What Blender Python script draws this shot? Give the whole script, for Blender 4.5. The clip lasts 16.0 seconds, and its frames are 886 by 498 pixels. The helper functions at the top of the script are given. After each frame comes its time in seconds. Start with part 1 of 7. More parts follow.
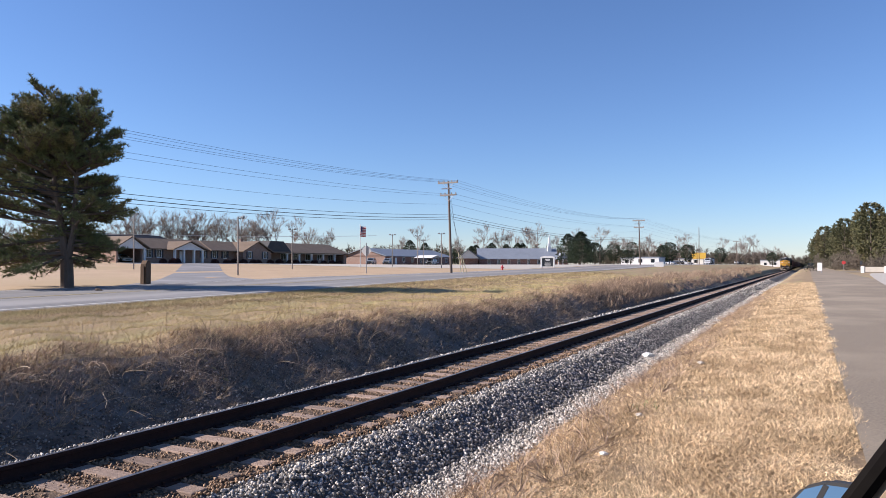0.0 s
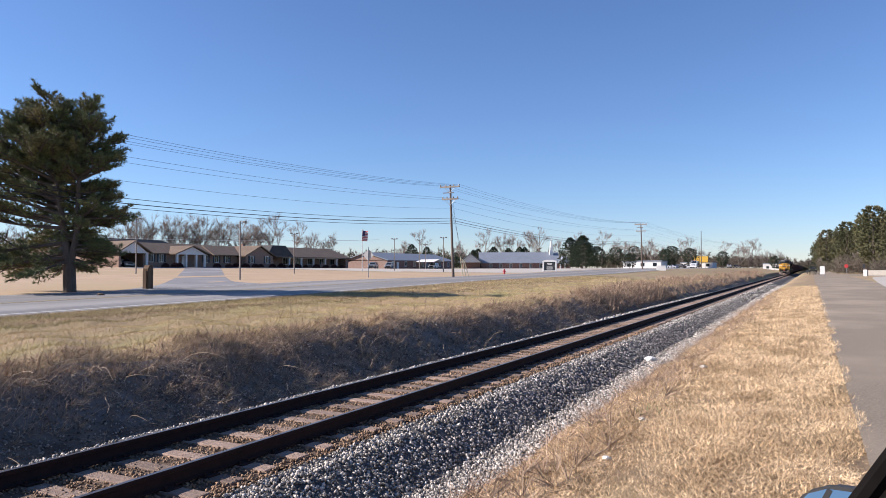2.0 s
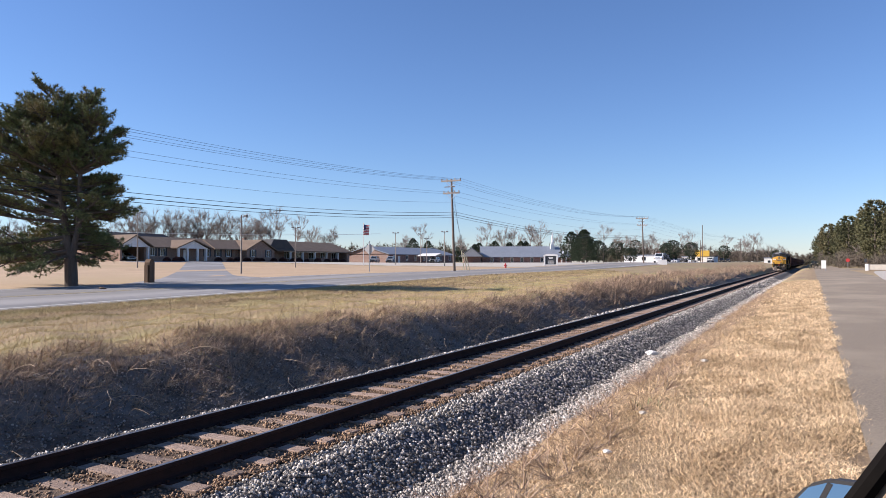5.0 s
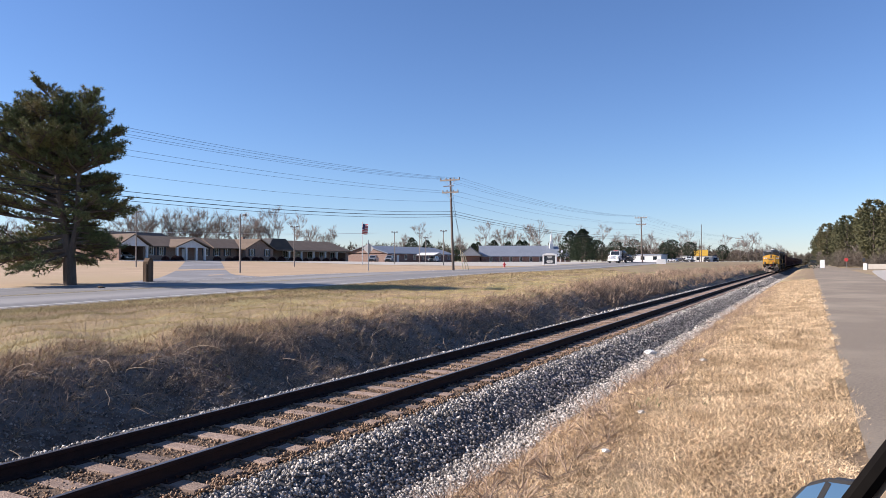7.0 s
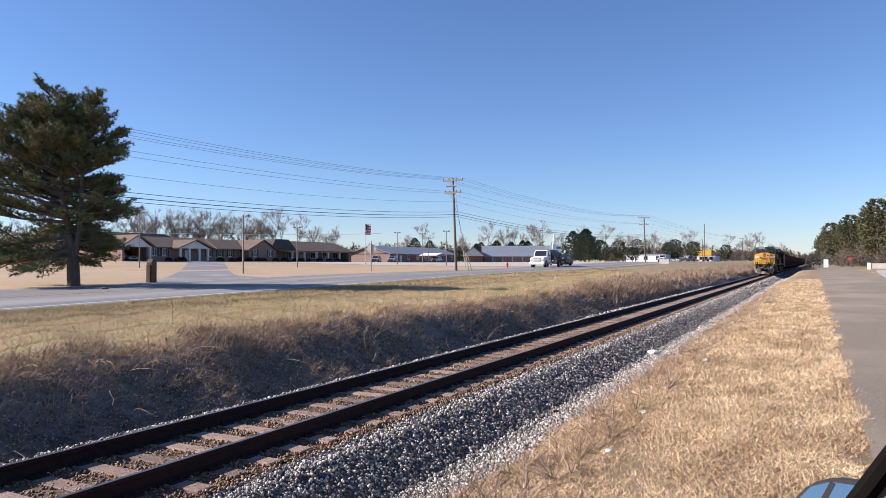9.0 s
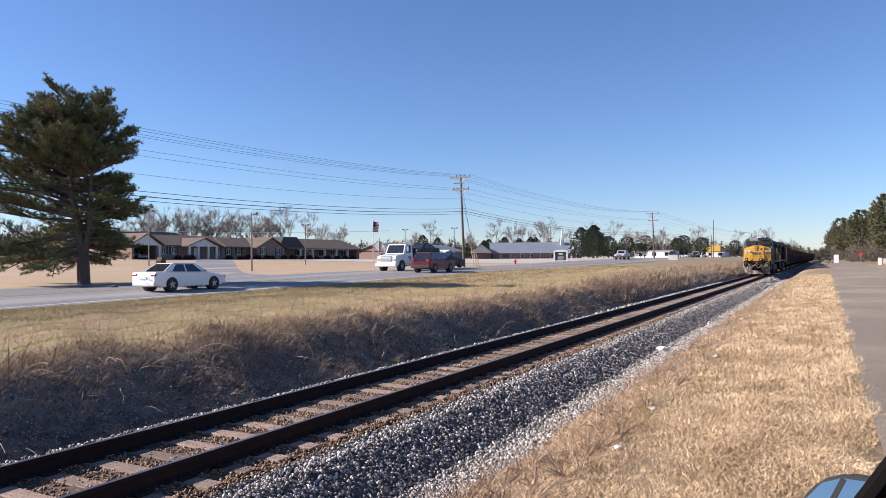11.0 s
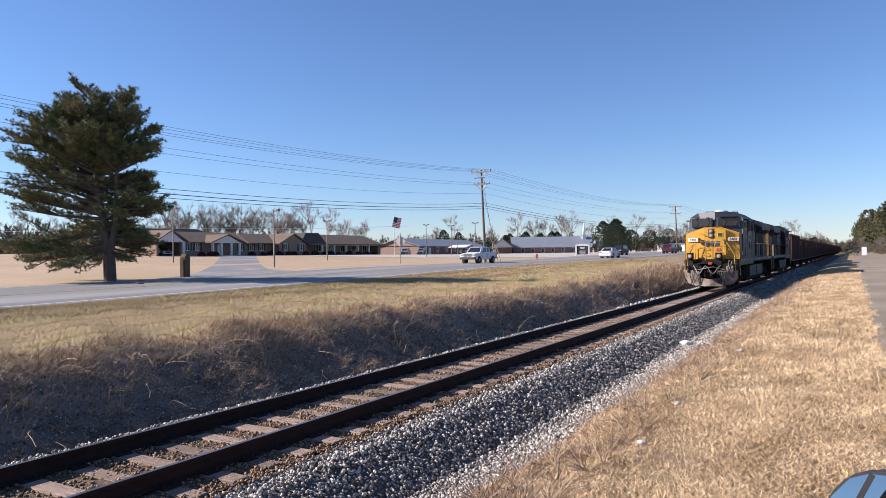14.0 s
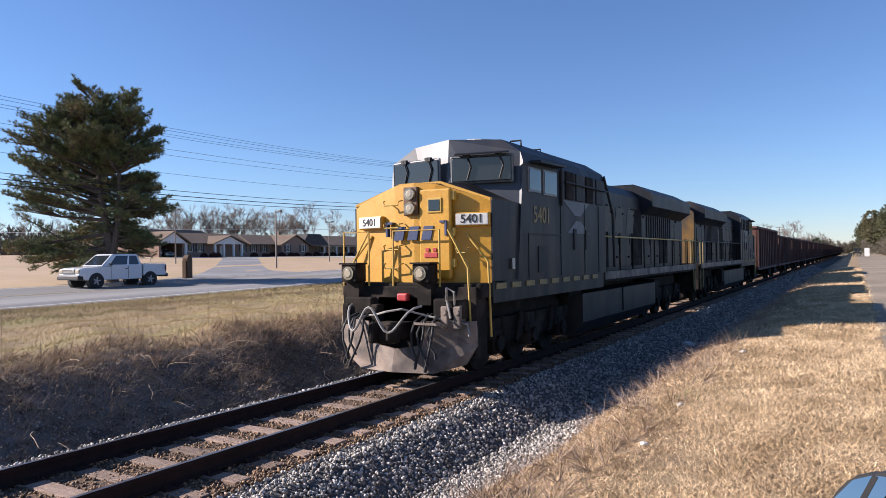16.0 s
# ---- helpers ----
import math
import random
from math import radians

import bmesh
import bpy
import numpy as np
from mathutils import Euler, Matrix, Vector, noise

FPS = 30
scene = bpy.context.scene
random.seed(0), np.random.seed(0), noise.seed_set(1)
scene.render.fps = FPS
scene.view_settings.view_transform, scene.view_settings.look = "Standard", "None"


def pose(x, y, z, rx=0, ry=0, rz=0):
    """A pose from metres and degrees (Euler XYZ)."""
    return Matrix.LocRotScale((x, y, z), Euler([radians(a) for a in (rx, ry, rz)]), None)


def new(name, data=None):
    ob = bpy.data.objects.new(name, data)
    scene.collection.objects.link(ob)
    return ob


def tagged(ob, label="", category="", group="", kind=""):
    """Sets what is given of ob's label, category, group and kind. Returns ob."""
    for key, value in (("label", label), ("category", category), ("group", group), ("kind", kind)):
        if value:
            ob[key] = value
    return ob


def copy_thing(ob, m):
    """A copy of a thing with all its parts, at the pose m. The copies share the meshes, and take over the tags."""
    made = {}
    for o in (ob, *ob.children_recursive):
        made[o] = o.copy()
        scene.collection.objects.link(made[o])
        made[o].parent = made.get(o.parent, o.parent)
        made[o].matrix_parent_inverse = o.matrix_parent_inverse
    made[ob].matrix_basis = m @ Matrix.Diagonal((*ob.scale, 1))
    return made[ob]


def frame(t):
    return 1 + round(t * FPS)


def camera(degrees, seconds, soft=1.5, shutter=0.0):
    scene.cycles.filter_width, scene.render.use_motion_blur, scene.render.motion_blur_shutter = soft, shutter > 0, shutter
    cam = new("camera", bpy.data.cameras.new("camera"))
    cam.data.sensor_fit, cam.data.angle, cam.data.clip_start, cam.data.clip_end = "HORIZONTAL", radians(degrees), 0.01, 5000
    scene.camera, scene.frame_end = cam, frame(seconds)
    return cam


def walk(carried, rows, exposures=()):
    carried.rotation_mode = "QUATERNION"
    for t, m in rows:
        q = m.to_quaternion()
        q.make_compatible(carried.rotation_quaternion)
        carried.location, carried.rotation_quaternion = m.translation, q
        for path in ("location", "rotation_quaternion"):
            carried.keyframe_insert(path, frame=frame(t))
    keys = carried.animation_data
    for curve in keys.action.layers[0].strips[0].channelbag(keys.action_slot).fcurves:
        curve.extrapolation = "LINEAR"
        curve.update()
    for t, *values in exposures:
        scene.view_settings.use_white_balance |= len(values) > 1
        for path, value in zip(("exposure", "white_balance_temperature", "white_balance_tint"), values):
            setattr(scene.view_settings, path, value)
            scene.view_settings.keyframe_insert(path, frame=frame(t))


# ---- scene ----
cam = camera(63.85, 16.0, soft=0.8)
EYE = (0.0, 0.0, 2.17)
# seconds, tilt, lean and heading in degrees of the hand-held camera beside the car
TURNS = [
    (0.0, 91.229, 0.0, 27.176), (0.5, 91.299, 0.005, 27.16), (1.0, 91.367, 0.024, 27.203), (1.5, 91.447, 0.024, 27.257),
    (2.0, 91.558, 0.095, 27.335), (2.5, 91.572, 0.055, 27.434), (3.0, 91.516, 0.075, 27.521), (3.5, 91.372, 0.075, 27.565),
    (4.0, 91.241, 0.078, 27.532), (6.5, 91.012, 0.057, 27.333), (7.0, 91.017, 0.037, 27.34), (7.5, 91.016, 0.05, 27.372),
    (8.0, 91.018, 0.106, 27.403), (8.5, 91.038, 0.155, 27.49), (9.0, 91.043, 0.16, 27.571), (11.5, 90.68, 0.514, 28.536),
    (12.0, 90.542, 0.624, 28.926), (12.5, 90.43, 0.643, 29.262), (13.0, 90.382, 0.672, 29.51), (13.5, 90.368, 0.705, 29.713),
    (14.0, 90.409, 0.752, 29.91), (14.5, 90.432, 0.775, 30.051), (15.0, 90.444, 0.76, 30.117), (15.5, 90.49, 0.767, 30.107),
    (16.0, 90.501, 0.765, 30.078)]
walk(cam, [(t, pose(*EYE, a, b, c)) for t, a, b, c in TURNS], exposures=[(0.0, 0.95, 6150, 21), (16.0, 0.95, 6150, 21)])

# ---- light ----
SUN_EL = radians(26.3)
SUN_TO = Vector((0.90, 0.436, -math.tan(SUN_EL)))
sun = new("sun", bpy.data.lights.new("sun", "SUN"))
sun.data.energy, sun.data.angle, sun.data.color = 5.0, radians(0.53), (1.0, 0.92, 0.78)
sun.rotation_euler = SUN_TO.to_track_quat("-Z", "Y").to_euler()
world = bpy.data.worlds.new("sky")
scene.world = world
world.use_nodes = True
sky = world.node_tree.nodes.new("ShaderNodeTexSky")
sky.sky_type, sky.sun_disc = "NISHITA", False
sky.sun_elevation, sky.sun_rotation = SUN_EL, radians(244.2)
sky.altitude, sky.air_density, sky.dust_density, sky.ozone_density = 200, 1.0, 0.0, 6.0
background = world.node_tree.nodes["Background"]
background.inputs[1].default_value = 0.074
world.node_tree.links.new(sky.outputs[0], background.inputs[0])


# ---- materials ----
def mat(name, a, b=None, scale=8.0, rough=0.8, bump=0.0, metal=0.0, fine=60.0, c=None, big=0.35, local=False,
        island=0.0, spec=0.5, bump_scale=None, each=0.0, stretch=(1, 1, 1), emit=0.0, coat=0.0):
    """Two or three colours mixed by coarse and fine noise, with a fine relief."""
    m = bpy.data.materials.new(name)
    m.use_nodes = True
    nt, nd = m.node_tree, m.node_tree.nodes
    p = nd["Principled BSDF"]
    p.inputs["Roughness"].default_value, p.inputs["Metallic"].default_value = rough, metal
    p.inputs["Specular IOR Level"].default_value = spec
    p.inputs["Coat Weight"].default_value = coat
    b = b or tuple(v * 0.8 for v in a)
    tc = nd.new("ShaderNodeTexCoord") if local else nd.new("ShaderNodeNewGeometry")
    vec = tc.outputs["Object"] if local else tc.outputs["Position"]
    mp = nd.new("ShaderNodeMapping")
    mp.inputs["Scale"].default_value = stretch
    nt.links.new(vec, mp.inputs[0])
    vec = mp.outputs[0]

    def noisy(s, detail=4.0, r=0.6):
        n = nd.new("ShaderNodeTexNoise")
        n.inputs["Scale"].default_value, n.inputs["Detail"].default_value, n.inputs["Roughness"].default_value = s, detail, r
        nt.links.new(vec, n.inputs["Vector"])
        return n.outputs["Fac"]

    def ramp(fac, lo, hi):
        r = nd.new("ShaderNodeMapRange")
        r.inputs[1].default_value, r.inputs[2].default_value = lo, hi
        nt.links.new(fac, r.inputs[0])
        return r.outputs[0]

    def mix(fac, x, y, kind="MIX"):
        n = nd.new("ShaderNodeMix")
        n.data_type, n.blend_type = "RGBA", kind
        for s, v in ((n.inputs[0], fac), (n.inputs[6], x), (n.inputs[7], y)):
            if isinstance(v, (int, float)):
                s.default_value = v
            elif isinstance(v, tuple):
                s.default_value = (*v[:3], 1)
            else:
                nt.links.new(v, s)
        return n.outputs[2]

    col = mix(ramp(noisy(scale), 0.35, 0.65), a, b)
    col = mix(ramp(noisy(fine, 3.0), 0.3, 0.75), col, mix(1.0, col, (0.72, 0.72, 0.72), "MULTIPLY"))
    if c:
        col = mix(ramp(noisy(big, 3.0), 0.48, 0.66), col, c)
    if island or each:
        src = nd.new("ShaderNodeNewGeometry").outputs["Random Per Island"] if island else nd.new("ShaderNodeObjectInfo").outputs["Random"]
        k = island or each
        r = nd.new("ShaderNodeMapRange")
        r.inputs[3].default_value, r.inputs[4].default_value = 1 - k, 1 + k * 0.7
        nt.links.new(src, r.inputs[0])
        v = nd.new("ShaderNodeCombineColor")
        for i in range(3):
            nt.links.new(r.outputs[0], v.inputs[i])
        col = mix(1.0, col, v.outputs[0], "MULTIPLY")
    nt.links.new(col, p.inputs["Base Color"])
    rr = nd.new("ShaderNodeMapRange")
    rr.inputs[3].default_value, rr.inputs[4].default_value = max(0.03, rough - 0.12), min(1, rough + 0.12)
    nt.links.new(noisy(scale * 2.3), rr.inputs[0])
    nt.links.new(rr.outputs[0], p.inputs["Roughness"])
    if bump:
        bn = nd.new("ShaderNodeBump")
        bn.inputs["Strength"].default_value, bn.inputs["Distance"].default_value = 0.9, bump
        nt.links.new(noisy(bump_scale or fine, 5.0, 0.7), bn.inputs["Height"])
        nt.links.new(bn.outputs[0], p.inputs["Normal"])
    if emit:
        p.inputs["Emission Color"].default_value, p.inputs["Emission Strength"].default_value = (*a, 1), emit
    return m


def glass_mat(name, tint, rough=0.03):
    m = bpy.data.materials.new(name)
    m.use_nodes = True
    p = m.node_tree.nodes["Principled BSDF"]
    p.inputs["Base Color"].default_value = (*tint, 1)
    p.inputs["Roughness"].default_value, p.inputs["Specular IOR Level"].default_value = rough, 0.8
    return m


M_SOIL = mat("dry_field", (0.40, 0.285, 0.155), (0.30, 0.215, 0.115), 0.9, 0.95, 0.03, c=(0.31, 0.27, 0.11), big=0.5, fine=25, stretch=(1, 0.3, 1))
M_GRASS = mat("dry_grass", (0.88, 0.67, 0.42), (0.60, 0.43, 0.25), 2.2, 0.9, 0.0, island=0.68, c=(0.47, 0.335, 0.19), big=1.1, stretch=(1, 0.7, 1))
M_FIELD = mat("greenish_grass", (0.66, 0.51, 0.26), (0.50, 0.41, 0.17), 0.5, 0.9, 0.0, island=0.3, c=(0.55, 0.40, 0.22), big=0.55, stretch=(1, 0.22, 1))
M_WEED = mat("dead_weeds", (0.52, 0.37, 0.25), (0.27, 0.185, 0.125), 1.6, 0.9, 0.0, island=0.65)
# brown bank soil, with the slope's shade darkened into its colour
M_BANK = mat("shade_darkened_bank_soil", (0.28, 0.205, 0.15), (0.11, 0.08, 0.06), 2.5, 0.95, 0.05, fine=30, c=(0.19, 0.17, 0.15), big=0.8, bump_scale=14)
M_VERGE = mat("verge_thatch", (0.36, 0.255, 0.145), (0.24, 0.165, 0.095), 9.0, 0.95, 0.03, c=(0.30, 0.22, 0.11), big=0.7, fine=70)
M_LAWN = mat("tan_lawn", (0.50, 0.355, 0.215), (0.42, 0.295, 0.175), 0.25, 0.95, 0.02, c=(0.37, 0.27, 0.15), big=0.05, fine=9)
M_ROAD = mat("grey_asphalt", (0.34, 0.282, 0.212), (0.235, 0.195, 0.15), 38.0, 0.95, 0.012, fine=110, c=(0.35, 0.29, 0.215), big=0.25, spec=0.12)
M_HWAY = mat("worn_asphalt", (0.29, 0.28, 0.265), (0.235, 0.228, 0.218), 0.4, 0.8, 0.004, fine=30, c=(0.31, 0.30, 0.285), big=0.3, stretch=(1, 0.05, 1), spec=0.15)
M_LINE = mat("road_paint", (0.75, 0.74, 0.70), (0.6, 0.59, 0.55), 3.0, 0.7)
M_YLINE = mat("yellow_road_paint", (0.50, 0.42, 0.25), (0.38, 0.33, 0.22), 3.0, 0.7)
M_CONC = mat("concrete", (0.52, 0.48, 0.41), (0.45, 0.41, 0.35), 2.0, 0.9, 0.004)
M_GRAVEL = mat("bank_gravel_dark", (0.42, 0.36, 0.30), (0.15, 0.125, 0.10), 4.0, 0.95, 0.0, island=0.7)
M_STONE = mat("ballast_stone", (0.58, 0.535, 0.475), (0.28, 0.255, 0.22), 7.0, 0.9, 0.0, island=0.75, fine=90)
# bed colour kept dark to paint the shade in gaps between stones
M_GAPBED = mat("ballast_bed", (0.16, 0.15, 0.14), (0.075, 0.07, 0.065), 14.0, 0.95, 0.06, fine=40, bump_scale=16)
M_RUSTSTONE = mat("rusty_stone", (0.36, 0.23, 0.13), (0.25, 0.16, 0.10), 4.0, 0.9, 0.0, island=0.5)
M_RUSTBED = mat("rusty_bed", (0.17, 0.11, 0.065), (0.10, 0.065, 0.04), 12.0, 0.95, 0.05, fine=40, bump_scale=18)
M_RAIL = mat("rusty_rail", (0.040, 0.022, 0.018), (0.028, 0.017, 0.015), 6.0, 0.85, 0.002, spec=0.15)
M_RAILTOP = mat("worn_rail_head", (0.30, 0.27, 0.25), (0.22, 0.19, 0.17), 5.0, 0.35, metal=0.8)
M_TIE = mat("weathered_tie", (0.38, 0.275, 0.21), (0.25, 0.175, 0.13), 5.0, 0.9, 0.01, each=0.35, stretch=(1, 6, 6))


# ---- mesh helpers ----
def part(name, bm, material, parent=None, label="", smooth=False, at=None):
    """Links a bmesh as one mesh object, under a thing or part."""
    me = bpy.data.meshes.new(name)
    bm.to_mesh(me)
    bm.free()
    if smooth:
        me.shade_smooth()
    for m in (material if isinstance(material, (list, tuple)) else [material]):
        me.materials.append(m)
    ob = new(name, me)
    ob.parent = parent
    if at is not None:
        ob.matrix_basis = at
    if label:
        tagged(ob, label)
    return ob


def share(name, ob, parent, m):
    """Another piece on the same mesh."""
    o = new(name, ob.data)
    o.parent = parent
    o.matrix_basis = m
    return o


def thing(name, label, category, group="", m=None, kind=""):
    ob = new(name)
    ob.empty_display_size = 0.3
    if m is not None:
        ob.matrix_basis = m
    return tagged(ob, label, category, group, kind)


def box(bm, x0, x1, y0, y1, z0, z1, bevel=0.0, mi=0, m=None):
    vs = [bm.verts.new((x, y, z)) for x in (x0, x1) for y in (y0, y1) for z in (z0, z1)]
    fs = [bm.faces.new([vs[i] for i in q]) for q in
          ((0, 1, 3, 2), (4, 6, 7, 5), (0, 4, 5, 1), (2, 3, 7, 6), (0, 2, 6, 4), (1, 5, 7, 3))]
    for f in fs:
        f.material_index = mi
    if m is not None:
        bmesh.ops.transform(bm, matrix=m, verts=vs)
    if bevel:
        es = list({e for f in fs for e in f.edges})
        bmesh.ops.bevel(bm, geom=es, offset=bevel, segments=2, affect="EDGES", profile=0.5)
    return bm


def cyl(bm, p, q, r0, r1=None, n=10, caps=True, mi=0):
    p, q = Vector(p), Vector(q)
    r1 = r0 if r1 is None else r1
    turn = (q - p).to_track_quat("Z", "Y").to_matrix()
    a, b = [], []
    for i in range(n):
        d = turn @ Vector((math.cos(2 * math.pi * i / n), math.sin(2 * math.pi * i / n), 0))
        a.append(bm.verts.new(p + d * r0))
        b.append(bm.verts.new(q + d * r1))
    fs = [bm.faces.new((a[i], a[(i + 1) % n], b[(i + 1) % n], b[i])) for i in range(n)]
    if caps:
        fs += [bm.faces.new(a[::-1]), bm.faces.new(b)]
    for f in fs:
        f.material_index = mi
    return bm


def tube(bm, pts, r, n=6):
    """One bent tube through the points."""
    pts = [Vector(p) for p in pts]
    rings, side = [], None
    for i, p in enumerate(pts):
        d = (pts[min(i + 1, len(pts) - 1)] - pts[max(i - 1, 0)]).normalized()
        if side is None:
            side = d.cross(Vector((0.31, 0.17, 0.93))).normalized()
        side = (side - d * side.dot(d)).normalized()
        up = d.cross(side)
        rings.append([bm.verts.new(p + (side * math.cos(2 * math.pi * k / n) + up * math.sin(2 * math.pi * k / n)) * r) for k in range(n)])
    for a, b in zip(rings, rings[1:]):
        for k in range(n):
            bm.faces.new((a[k], a[(k + 1) % n], b[(k + 1) % n], b[k]))
    bm.faces.new(rings[0][::-1])
    bm.faces.new(rings[-1])
    return bm


def prism(bm, outline, axis, lo, hi, mi=0):
    """A flat outline of (u, v) pushed along an axis. x: u, v are y, z; y: x, z; z: x, y."""
    def at(u, v, w):
        return {"x": (w, u, v), "y": (u, w, v), "z": (u, v, w)}[axis]
    a = [bm.verts.new(at(u, v, lo)) for u, v in outline]
    b = [bm.verts.new(at(u, v, hi)) for u, v in outline]
    n = len(a)
    fs = [bm.faces.new((a[i], a[(i + 1) % n], b[(i + 1) % n], b[i])) for i in range(n)]
    fs += [bm.faces.new(a[::-1]), bm.faces.new(b)]
    for f in fs:
        f.material_index = mi
    bmesh.ops.recalc_face_normals(bm, faces=fs)
    return bm


def bare(name, verts, faces, material, smooth=False):
    me = bpy.data.meshes.new(name)
    me.from_pydata(verts, [], faces)
    if smooth:
        me.shade_smooth()
    me.materials.append(material)
    return new(name, me)


def arrays(name, verts, tris, material):
    """A mesh from numpy arrays of corners and triangles."""
    me = bpy.data.meshes.new(name)
    v, t = np.asarray(verts, np.float32), np.asarray(tris, np.int32)
    me.vertices.add(len(v))
    me.vertices.foreach_set("co", v.ravel())
    me.loops.add(t.size)
    me.loops.foreach_set("vertex_index", t.ravel())
    me.polygons.add(len(t))
    me.polygons.foreach_set("loop_start", np.arange(0, t.size, t.shape[1], dtype=np.int32))
    me.update(calc_edges=True)
    me.materials.append(material)
    return new(name, me)


rng = np.random.default_rng(7)

# ---- ground ----
K = 1.12              # the highway's side of the place, measured from the eye
TRACK = -6.97          # the track's centre line; rail heads are at z = 0


def ground_z(x, y):
    x, y = np.asarray(x, float), np.asarray(y, float)
    r = np.hypot(x, y)
    fx, fy = x / K, y / K
    far = np.interp(np.hypot(fx, fy), [0, 28, 48, 59, 80, 105, 150, 250, 500], [0.5, 0.56, 0.93, 1.13, 1.22, 1.45, 2.0, 2.1, 2.1])
    far = far + 0.02 * np.clip(-fx - 60, 0, 60) * np.clip((150 - fy) / 70, 0, 1)
    far = 2.17 - K * (2.17 - far)
    cut = np.interp(x, [-24.5, -20, -14, -11.9, -11.2, -10.4, -9.6, -9.1, -4.4, -3.3, -2.75, -2.35, -1.6, -0.6, 0.3, 3],
                    [0.55, 0.42, 0.5, 0.52, 0.3, -0.25, -0.6, -0.78, -0.78, -0.6, -0.25, 0.42, 0.66, 0.76, 0.80, 0.80])
    k = np.clip((-x - 14) / 13.4, 0, 1)
    z = np.where(x < -14, cut * (1 - k) + far * k, cut)
    z = np.where(x < -27.4, far, z)
    wob = 0.05 * np.sin(x * 1.7 + y * 0.6) * np.sin(y * 0.9 - x * 0.5) + 0.03 * np.sin(y * 2.3 + x)
    amp = np.interp(x, [-24.5, -22, -12, -9.5, -9.2, -4.3, -3, -1, 0, 0.3], [0, 1, 2.2, 1, 0, 0, 0.8, 0.5, 0.1, 0])
    return z + wob * amp * (r < 300)


def over(x, y):
    return x * K, y * K


def up(z):
    return 2.17 + K * (z - 2.17)


def road_z(y, x=-33.6):
    return float(ground_z(x, y))


def sheet(name, xs, ys, material, lift=0.0, edge=None):
    X, Y = np.meshgrid(xs, ys, indexing="ij")
    Z = ground_z(X, Y) + lift
    n, m = X.shape
    i = np.arange(n * m).reshape(n, m)
    quads = np.stack([i[:-1, :-1], i[1:, :-1], i[1:, 1:], i[:-1, 1:]], -1).reshape(-1, 4)
    return arrays(name, np.stack([X, Y, Z], -1).reshape(-1, 3), quads, material)


YS = np.concatenate([[-2500, -600, -200, -80, -40, -20, -10], np.arange(-5, 60, 0.35), np.arange(60, 130, 1.5),
                     np.arange(130, 320, 8), [350, 420, 520, 700, 1000, 1600, 3000]])
XS = np.concatenate([[-3000, -1200, -600, -350, -250], np.arange(-200, -60, 8), np.arange(-60, -46, 2), np.arange(-45.5, -14, 1.0),
                     np.arange(-14, 1, 0.22), [1.5, 3, 6, 12, 25, 50, 100, 300, 1000, 3000]])
ground = tagged(sheet("ground", XS, YS, M_SOIL), "dry winter ground with patchy tan and green grass", "ground", kind="structure")
YR = np.concatenate([[-300, -100, -40], np.arange(-20, 140, 2.0), np.arange(140, 320, 10), [360, 450, 600, 1000, 1600]])
tagged(sheet("highway", np.linspace(-40.6, -26.9, 13), YR, M_HWAY, 0.02), "worn grey asphalt highway with painted lines", "road", kind="structure")
for x, w, mm, nm in ((-27.72, 0.10, M_LINE, "edge_line"), (-34.0, 0.09, M_YLINE, "centre_line"), (-34.32, 0.09, M_YLINE, "centre_line"), (-39.9, 0.10, M_LINE, "edge_line")):
    tagged(sheet(nm, np.array([x - w, x + w]), YR, mm, 0.03), "faded painted road line on asphalt", "road marking", kind="structure")
# the grey lane on which the car is parked
lane = tagged(sheet("access_road", np.array([0.34, 1.2, 2.4, 3.6, 4.8, 5.4]), np.concatenate([np.arange(-40, 40, 1.0), np.arange(40, 330, 10)]), M_ROAD, 0.02),
              "pale grey asphalt access road beside the tracks", "road", kind="structure")
tagged(sheet("verge", np.array([-2.4, -1.9, -1.4, -0.9, -0.4, 0.1, 0.36]), np.concatenate([np.arange(-20, 60, 0.5), np.arange(60, 330, 5.0)]), M_VERGE, 0.008), "mown tan verge beside the access road", "verge", kind="structure")
tagged(sheet("railway_bank", np.arange(-11.75, -9.0, 0.22), np.arange(-10, 140, 0.5), M_BANK, 0.012), "eroded gravelly bank beside the track, soil darkened for shade", "bank", kind="structure")
# lawn across the highway
lawn = tagged(sheet("lawn", np.concatenate([np.arange(-200, -60, 8), np.arange(-60, -40.2, 1.5)]), np.arange(-60, 112, 4.0), M_LAWN, 0.012), "mown tan dormant lawn across the highway", "lawn", kind="structure")


def strip(name, outline, y0, y1, step, material, wob=0.0):
    """A band along the track with the cross-section (x, z)."""
    ys = np.arange(y0, y1 + 0.01, step)
    v = np.array([[(x, y, z) for y in ys] for x, z in outline])
    v[:, :, 2] += wob * rng.normal(size=v.shape[:2])
    n, m = v.shape[:2]
    i = np.arange(n * m).reshape(n, m)
    quads = np.stack([i[:-1, :-1], i[1:, :-1], i[1:, 1:], i[:-1, 1:]], -1).reshape(-1, 4)
    return arrays(name, v.reshape(-1, 3), quads, material)


